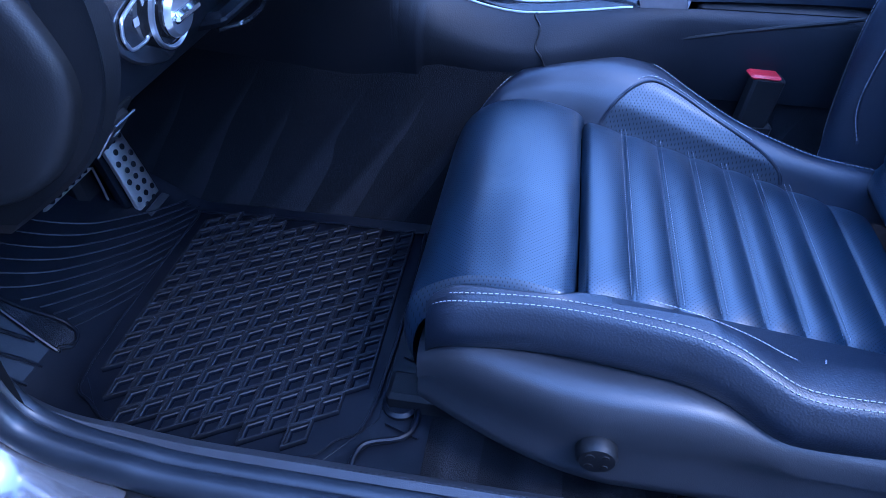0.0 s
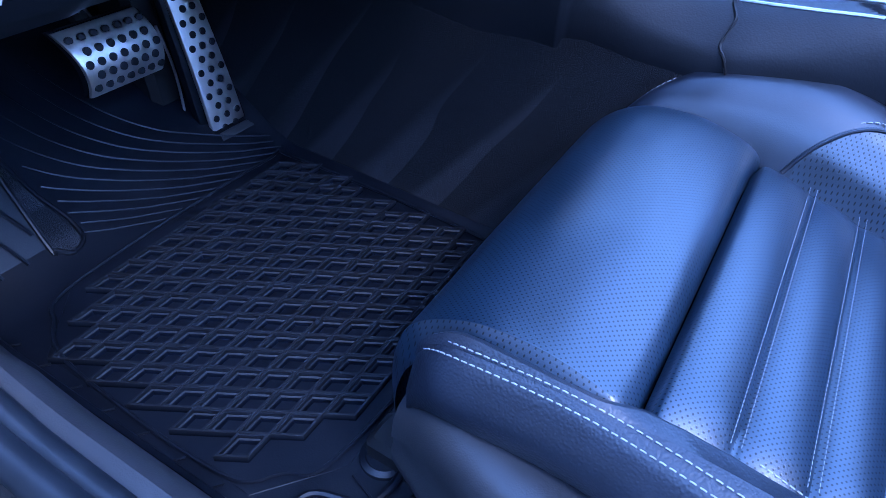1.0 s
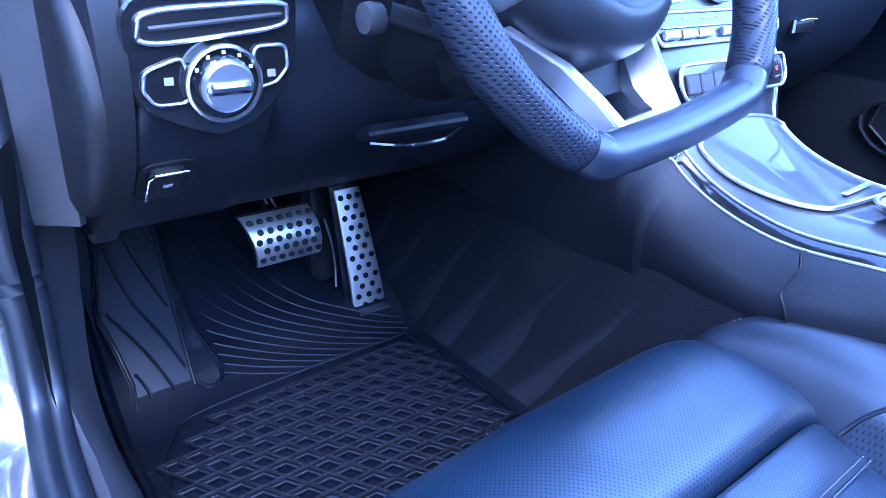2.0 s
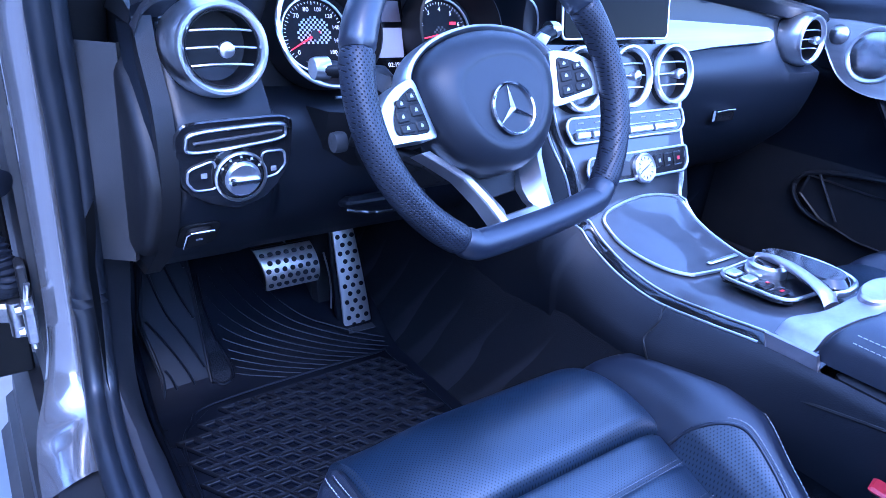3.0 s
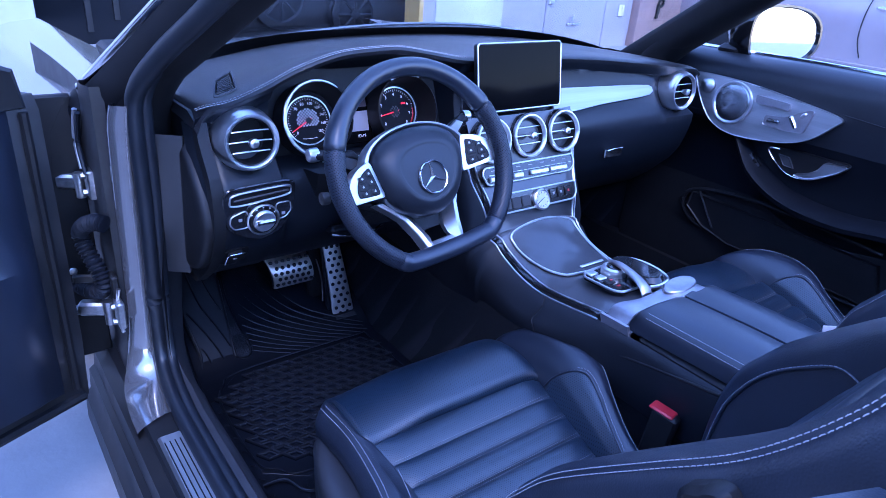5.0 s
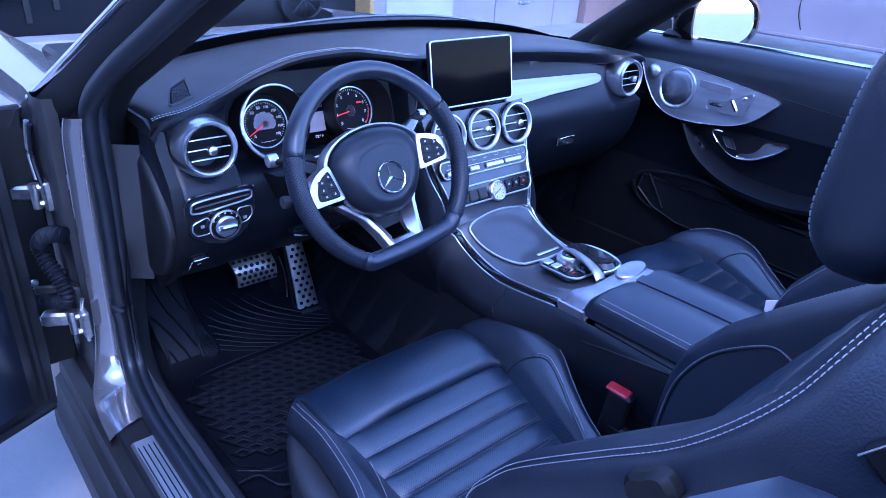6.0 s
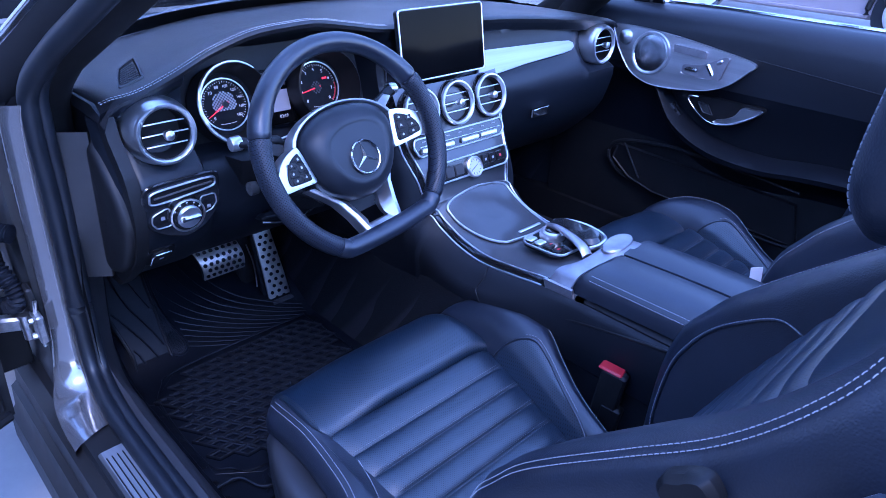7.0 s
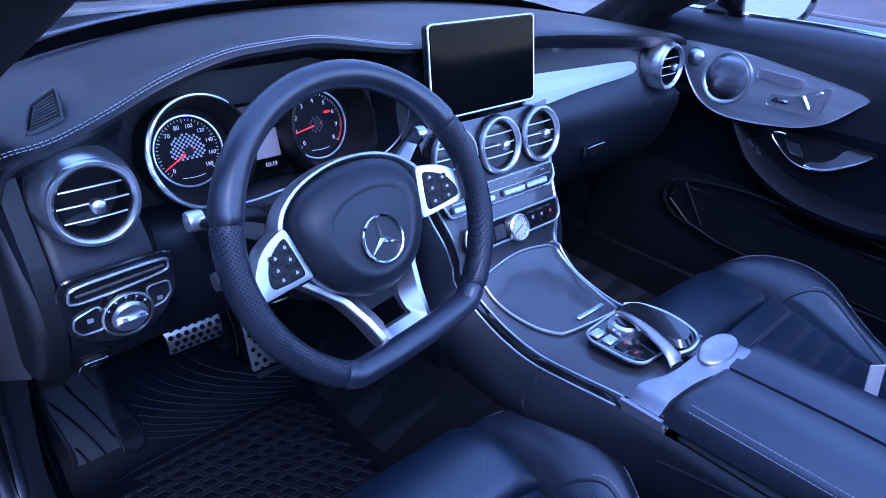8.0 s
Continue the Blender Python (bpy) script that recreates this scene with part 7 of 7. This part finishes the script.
rows = []
for y in YS:
    top = 1.016 - 0.02 * max(0, y)
    al = arm_low(y)
    a = max(0.0, min(1.0, (0.13 - y) / 0.12))
    rows.append([(0.885, y, top - 0.03), (0.875, y, top + 0.004), (0.855, y, top + 0.012), (0.81, y, top + 0.010), (0.775, y, top - 0.004), (0.757, y, top - 0.024), (0.752, y, 0.972), (0.748, y, 0.955), (0.742, y, 0.90), (0.748, y, 0.845),
                 (0.764, y, max(0.79, al + 0.060)), (0.762, y, al + 0.046), (0.745 - 0.040 * a, y, al + 0.036), (0.738 - 0.050 * a, y, al + 0.027), (0.742 - 0.050 * a, y, al + 0.014), (0.758 - 0.016 * a, y, al + 0.004), (0.762, y, min(al - 0.05, 0.66)), (0.760, y, 0.60), (0.755, y, 0.50), (0.75, y, 0.42), (0.76, y, 0.36)])
part("door_trim", Geo().grid([r[:10] for r in rows]), DOOR_SKIN, pdoor, "black leather upper door trim")
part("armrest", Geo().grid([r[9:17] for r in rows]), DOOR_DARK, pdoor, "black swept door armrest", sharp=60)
part("lower_panel", Geo().grid([r[16:] for r in rows]), PLASTIC, pdoor, "matt black lower door panel")
part("outer_skin", Geo().grid([[(0.885, y, 0.99), (0.905, y, 0.90), (0.915, y, 0.7), (0.905, y, 0.45), (0.88, y, 0.34)] for y in YS]), PAINT, pdoor)
part("window_strip", Geo().tube([(0.862, y, 1.03 - 0.02 * max(0, y)) for y in YS], 0.006, 8), CHROME, pdoor, "bright window strip")
inset = curve([(0.262, 0.972, 0), (0.16, 0.974, 0), (0.066, 0.968, 0), (-0.05, 0.954, 0), (-0.163, 0.935, 0), (-0.150, 0.908, 0), (-0.108, 0.868, 0), (-0.06, 0.846, 0), (-0.01, 0.836, 0), (0.06, 0.828, 0), (0.124, 0.830, 0), (0.18, 0.852, 0), (0.225, 0.90, 0), (0.255, 0.95, 0)], 70, True)
part("metal_panel", Geo().slab([(p.x, p.y) for p in inset], (0.622, 0, 0), (0, 1, 0), (0.13, 0, 1), -0.010, 0.003), BRUSHED, pdoor, "brushed aluminium switch panel")
SPK = (0.7275, 0.127, 0.905)
spk = part("loudspeaker", Geo().lathe([(0.0585, -0.003), (0.0585, 0.003), (0.0570, 0.0050), (0.0535, 0.0052), (0.0500, 0.0030), (0.0485, 0.0008)], SPK, (-1, 0, 0.13), 48), SATIN, pdoor, "round loudspeaker with a satin cover")
part("cover", Geo().lathe([(0.0490, 0.0005), (0.0475, 0.0032), (0.040, 0.0052), (0.025, 0.0066), (0, 0.0070)], SPK, (-1, 0, 0.13), 40), SPEAKER, spk, "finely pierced metal cover")
part("ring", Geo().lathe([(0.0500, 0.0030), (0.0492, 0.0042), (0.0480, 0.0030)], SPK, (-1, 0, 0.13), 48), CHROME, spk)
part("emblem_bar", Geo().box((0.7195, 0.118, 0.868), (0.002, 0.018, 0.005), 0.0008), CHROME, spk)
part("tweeter", Geo().lathe([(0.021, 0.0), (0.021, 0.005), (0.016, 0.010), (0, 0.013)], (0.731, 0.213, 0.936), (-1, 0, 0.13), 28), SATIN, pdoor, "small round tweeter")
sw1 = part("memory_switches", Geo().slab(soft_line([(-0.036, 0.9245), (0.058, 0.929), (0.059, 0.948), (-0.036, 0.944)], 0.005), (0.6125, 0, 0), (0, 1, 0), (0.13, 0, 1), -0.0125, 0.001), SATIN_DEEP, pdoor, "row of three memory switches")
for k in range(3):
    part("button", Geo().box((0.7265, 0.043 - 0.031 * k, 0.9300 - 0.0017 * k), (0.003, 0.0275, 0.0135), 0.001, Euler((radians(-3), 0, 0)).to_matrix()), BRUSHED, sw1)
sw2 = part("seat_switches", Geo().slab(soft_line([(0.022, 0.877), (-0.040, 0.875), (-0.088, 0.879), (-0.100, 0.938), (-0.088, 0.939), (-0.060, 0.923), (-0.030, 0.907), (0.020, 0.903)], 0.008), (0.6145, 0, 0), (0, 1, 0), (0.13, 0, 1), -0.0112, 0.001), SATIN_DEEP, pdoor, "seat shaped adjuster switches")
part("button", Geo().box((0.720, -0.004, 0.885), (0.010, 0.038, 0.013), 0.005), CHROME, sw2)
part("button", Geo().box((0.721, -0.056, 0.893), (0.011, 0.013, 0.040), 0.005, Euler((radians(-38), 0, 0)).to_matrix()), CHROME, sw2)
part("button", Geo().box((0.724, -0.077, 0.917), (0.010, 0.018, 0.011), 0.004, Euler((radians(-38), 0, 0)).to_matrix()), SATIN, sw2)
HANDLE = [(0.004, 0.806), (-0.008, 0.812), (-0.05, 0.818), (-0.10, 0.821), (-0.16, 0.820), (-0.204, 0.822), (-0.212, 0.812), (-0.190, 0.790), (-0.142, 0.760), (-0.086, 0.748), (-0.041, 0.764), (-0.018, 0.785)]
handle = part("door_handle", Geo().slab([(p.x, p.y) for p in curve([(a, b, 0) for a, b in HANDLE], 60, True)], (0.757, 0, 0), (0, 1, 0), (0, 0, 1), -0.006, 0.002), SEAL, pdoor, "chrome door handle in a dark recess")
loop = curve([(0.7475, a, b) for a, b in ((-0.030, 0.812), (-0.010, 0.812), (-0.001, 0.804), (-0.020, 0.783), (-0.041, 0.766), (-0.062, 0.755), (-0.088, 0.7505), (-0.115, 0.753), (-0.142, 0.763), (-0.188, 0.793), (-0.209, 0.813))], 60)
part("chrome_surround", Geo().tube(loop, lambda t: 0.0018 + 0.0026 * math.exp(-((t - 0.10) / 0.10) ** 2), 8), CHROME, handle)
part("lever", Geo().slab([(p.x, p.y) for p in curve([(-0.088, 0.757, 0), (-0.092, 0.764, 0), (-0.119, 0.773, 0), (-0.142, 0.790, 0), (-0.156, 0.811, 0), (-0.180, 0.812, 0), (-0.206, 0.812, 0), (-0.188, 0.794, 0), (-0.142, 0.765, 0), (-0.112, 0.756, 0)], 50, True)], (0.751, 0, 0), (0, 1, 0), (0, 0, 1), -0.009, 0.004), SATIN, handle, "satin chrome lever")
part("lock_button", Geo().slab([(-0.030, 0.800), (-0.060, 0.798), (-0.078, 0.772), (-0.050, 0.774)], (0.751, 0, 0), (0, 1, 0), (0, 0, 1), -0.004, 0.002), PLASTIC_GREY, handle, "grey lock buttons")
lock = part("window_switch", Geo().slab(soft_line([(0.056, 0.776), (0.034, 0.788), (0.000, 0.758), (0.022, 0.744)], 0.004), (0.742, 0, 0), (0, 1, 0), (0, 0, 1), -0.012, 0.003), CHROME, pdoor, "chrome window switch")
part("rocker", Geo().box((0.7300, 0.024, 0.764), (0.006, 0.020, 0.012), 0.002, Euler((radians(-40), 0, 0)).to_matrix()), PLASTIC, lock)
pocket = curve([(0.222, 0.590, 0), (0.205, 0.617, 0), (0.15, 0.637, 0), (0.02, 0.652, 0), (-0.15, 0.645, 0), (-0.35, 0.63, 0)], 30)
part("pocket_edge", Geo().tube([(0.752, p.x, p.y) for p in pocket] , 0.006, 8), PLASTIC, pdoor, "moulded edge of the door pocket")
pocket2 = curve([(0.222, 0.590, 0), (0.212, 0.560, 0), (0.165, 0.527, 0), (0.05, 0.512, 0), (-0.2, 0.48, 0), (-0.4, 0.48, 0)], 30)
part("pocket_edge", Geo().tube([(0.748, p.x, p.y) for p in pocket2], 0.006, 8), PLASTIC, pdoor, "moulded edge of the door pocket")
part("pocket_wall", Geo().slab([(0.20, 0.575), (0.19, 0.62), (-0.35, 0.60), (-0.38, 0.49), (0.05, 0.505), (0.14, 0.53)], (0.756, 0, 0), (0, 1, 0), (0, 0, 1), -0.014, 0.004), PLASTIC, pdoor)
part("pocket_web", Geo().tube([(0.737, 0.165, 0.63), (0.737, 0.10, 0.535)], 0.003, 6), PLASTIC, pdoor)
part("trim_seam", Geo().tube([(0.733, y, 0.938 - 0.08 * (-0.163 - y)) for y in np.linspace(-0.163, -0.75, 14)], 0.0016, 6), SEAL, pdoor)
# wing mirror
MC = Vector((0.945, 0.145, 1.074))


def mirror_ring(w, h, d, n=44):
    ring = []
    for a in np.linspace(0, 2 * math.pi, n, endpoint=False):
        c, k = math.cos(a), math.sin(a)
        px = w * math.copysign(abs(c) ** (0.62 if c < 0 else 0.85), c)
        pz = h * math.copysign(abs(k) ** 0.75, k) * (1.0 - 0.10 * c)
        ring.append((MC.x + px, MC.y - 0.29 * px + 0.06 * pz + d, MC.z + pz))
    return ring


mir = part("wing_mirror", Geo().grid([mirror_ring(0.03, 0.02, 0.115), mirror_ring(0.085, 0.055, 0.10), mirror_ring(0.118, 0.078, 0.06), mirror_ring(0.130, 0.086, 0.01), mirror_ring(0.128, 0.085, -0.008), mirror_ring(0.121, 0.079, -0.008), mirror_ring(0.119, 0.077, 0.004)], True), GLOSS, pdoor, "dark wing mirror housing", sharp=50)
part("mirror_glass", Geo().add(mirror_ring(0.118, 0.076, 0.001), [tuple(range(44))]), MIRROR, mir, "mirror glass reflecting bright sky")
part("mirror_foot", Geo().box((0.865, 0.235, 1.025), (0.09, 0.07, 0.035), 0.012), PLASTIC, mir)
part("mirror_sail", Geo().slab([(0.46, 1.02), (0.26, 1.02), (0.30, 1.09), (0.36, 1.10)], (0.82, 0, 0), (0, 1, 0), (0.2, 0, 1), -0.012, 0.003), PLASTIC, pdoor, "black triangular mirror base")

# ---- driver door, wide open ----
ddoor = thing("driver_door", (-0.92, 0.44, 0.35), "wide open driver door with dark trim", "door")
DM = Matrix.Translation((-0.915, 0.435, 0)) @ Matrix.Rotation(radians(-66), 4, "Z")


def hung(g):
    g.v = [tuple(DM @ Vector(p)) for p in g.v]
    return g


rows = []
for y in np.linspace(0.0, -1.15, 20):
    rows.append([(0.0, y, 0.36), (-0.04, y, 0.33), (-0.09, y, 0.40), (-0.11, y, 0.70), (-0.09, y, 0.92), (-0.05, y, 0.98), (0.0, y, 0.985), (0.012, y, 0.96), (0.012, y, 0.5)])
part("shell", hung(Geo().grid(rows, True, True)), PAINT_DARK, ddoor, "door shell in darkened body paint")
rows = []
for y in np.linspace(-0.055, -1.12, 30):
    f = min(1.0, (-0.055 - y) / 0.05)
    rows.append([(0.013, y, 0.40), (0.013 + 0.03 * f, y, 0.42), (0.013 + 0.05 * f, y, 0.60), (0.013 + 0.075 * f, y, 0.72), (0.013 + 0.04 * f, y, 0.78), (0.013 + 0.045 * f, y, 0.94), (0.013 + 0.02 * f, y, 1.0), (-0.03, y, 1.012), (-0.06, y, 0.99)])
part("trim_panel", hung(Geo().grid(rows)), LEATHER_SOFT, ddoor, "black leather door trim")
part("edge_seal", hung(Geo().tube([(0.016, -0.03, z) for z in np.linspace(0.40, 0.96, 12)], 0.008, 8)), SEAL, ddoor)
part("mirror_base", hung(Geo().slab([(-0.02, 0.965), (-0.24, 0.965), (-0.20, 1.02), (-0.10, 1.06), (-0.03, 1.03)], (-0.02, 0, 0), (0, 1, 0), (0, 0, 1), 0.04, 0.01)), PLASTIC, ddoor, "black triangular mirror base")
part("bottom_seal", hung(Geo().tube([(0.0, y, 0.365) for y in np.linspace(-0.01, -1.1, 8)], 0.012, 8)), SEAL, ddoor)

# ---- car parked beyond ----
other = thing("parked_car", (7.9, 2.6, 0), "dusty mauve parked car across the forecourt", "car")
CXO = 7.1
rows = []
for y in np.linspace(0.2, 5.1, 60):
    e = max(0.0, (y - 3.9) / 1.2) ** 2 * 0.35
    nose = max(0.0, (y - 3.3) / 1.8)
    top = 1.06 - 0.20 * nose
    rows.append([(CXO + 0.10 + e, y, 0.24), (CXO + 0.02 + e, y, 0.30), (CXO + 0.03 + e, y, 0.42), (CXO + e, y, 0.62), (CXO + 0.01 + e, y, 0.80 - 0.05 * nose), (CXO + 0.05 + e, y, 0.93 - 0.1 * nose), (CXO + 0.10 + e, y, 1.0 - 0.14 * nose), (CXO + 0.18 + e, y, top), (CXO + 0.9, y, top + 0.05), (CXO + 1.8, y, top)])
part("body", Geo().grid(rows), MAUVE, other, "dusty mauve metallic body side")
rows = []
for y, h in ((0.2, 0.42), (1.4, 0.46), (2.3, 0.36), (2.95, 0.06), (3.05, 0.0)):
    rows.append([(CXO + 0.10, y, 1.04), (CXO + 0.14, y, 1.05 + h * 0.3), (CXO + 0.3, y, 1.05 + h * 0.9), (CXO + 0.5, y, 1.06 + h), (CXO + 1.2, y, 1.06 + h), (CXO + 1.7, y, 1.04)])
part("roof", Geo().grid(rows), MAUVE, other)
part("side_window", Geo().slab([(0.3, 1.10), (2.78, 1.085), (2.6, 1.19), (2.15, 1.33), (1.4, 1.40), (0.3, 1.36)], (CXO + 0.12, 0, 0), (0, 1, 0), (0.25, 0, 1), -0.03, 0.01), TINTED, other, "dark side window")
part("window_strip", Geo().tube([(CXO + 0.37, y, 1.085) for y in (0.3, 1.5, 2.8)], 0.012, 6), CHROME, other)
for y in (2.52, 1.2):
    part("door_gap", Geo().tube(curve([(CXO + 0.06, y, 1.0), (CXO - 0.002, y + 0.02, 0.8), (CXO - 0.004, y + 0.02, 0.55), (CXO + 0.02, y - 0.04, 0.36)], 14), 0.006, 6), SEAL, other)
part("door_handle", Geo().box((CXO - 0.01, 2.34, 0.88), (0.03, 0.2, 0.035), 0.01), CHROME, other, "chrome door handle")
part("headlight", Geo().box((CXO + 0.32, 4.55, 0.82), (0.25, 0.5, 0.16), 0.06), GLASS_LIGHT, other, "pale headlight")
for y in (0.95, 3.75):
    w = part("wheel", Geo().lathe([(0.0, 0.10), (0.20, 0.10), (0.22, 0.08), (0.32, 0.10), (0.335, 0.06), (0.335, -0.1)], (CXO + 0.10, y, 0.335), (-1, 0, 0), 32), RUBBER, other)
    part("rim", Geo().lathe([(0.0, 0.112), (0.06, 0.115), (0.21, 0.104), (0.22, 0.095)], (CXO + 0.10, y, 0.335), (-1, 0, 0), 32), SATIN, w)
    part("arch", Geo().tube([(CXO + 0.012 + max(0.0, (y - 3.9) / 1.2) ** 2 * 0.35, y + 0.37 * math.cos(a), 0.335 + 0.37 * math.sin(a)) for a in np.linspace(-0.1, math.pi + 0.1, 24)], 0.03, 8), SEAL, other, "dark wheel arch edge")
part("sill_trim", Geo().box((CXO + 0.06, 2.4, 0.28), (0.10, 2.2, 0.06), 0.02), MAUVE, other)

# ---- rear view mirror ----
rv = thing("rear_view_mirror", (0.08, 0.05, 1.22), "black rear view mirror on the windscreen", "mirror")
rv_turn = Euler((radians(-14), 0, radians(16))).to_matrix()
rv_c = Vector((0.080, 0.055, 1.236))


def rv_ring(w, h, d):
    return [rv_c + rv_turn @ Vector((a, d, b)) for a, b in rounded(w, h, h * 0.62)]


part("housing", Geo().grid([rv_ring(0.085, 0.018, 0.030), rv_ring(0.120, 0.034, 0.016), rv_ring(0.128, 0.040, -0.002), rv_ring(0.128, 0.040, -0.010), rv_ring(0.123, 0.036, -0.012), rv_ring(0.122, 0.035, -0.008)], True, True), PLASTIC, rv, sharp=45)
part("mirror_glass", Geo().grid([rv_ring(0.1215, 0.0345, -0.009), rv_ring(0.02, 0.005, -0.009)], True, True), MIRROR, rv)
part("stem", Geo().tube([(0.06, 0.08, 1.26), (0.03, 0.10, 1.31)], 0.012, 8), PLASTIC, rv)
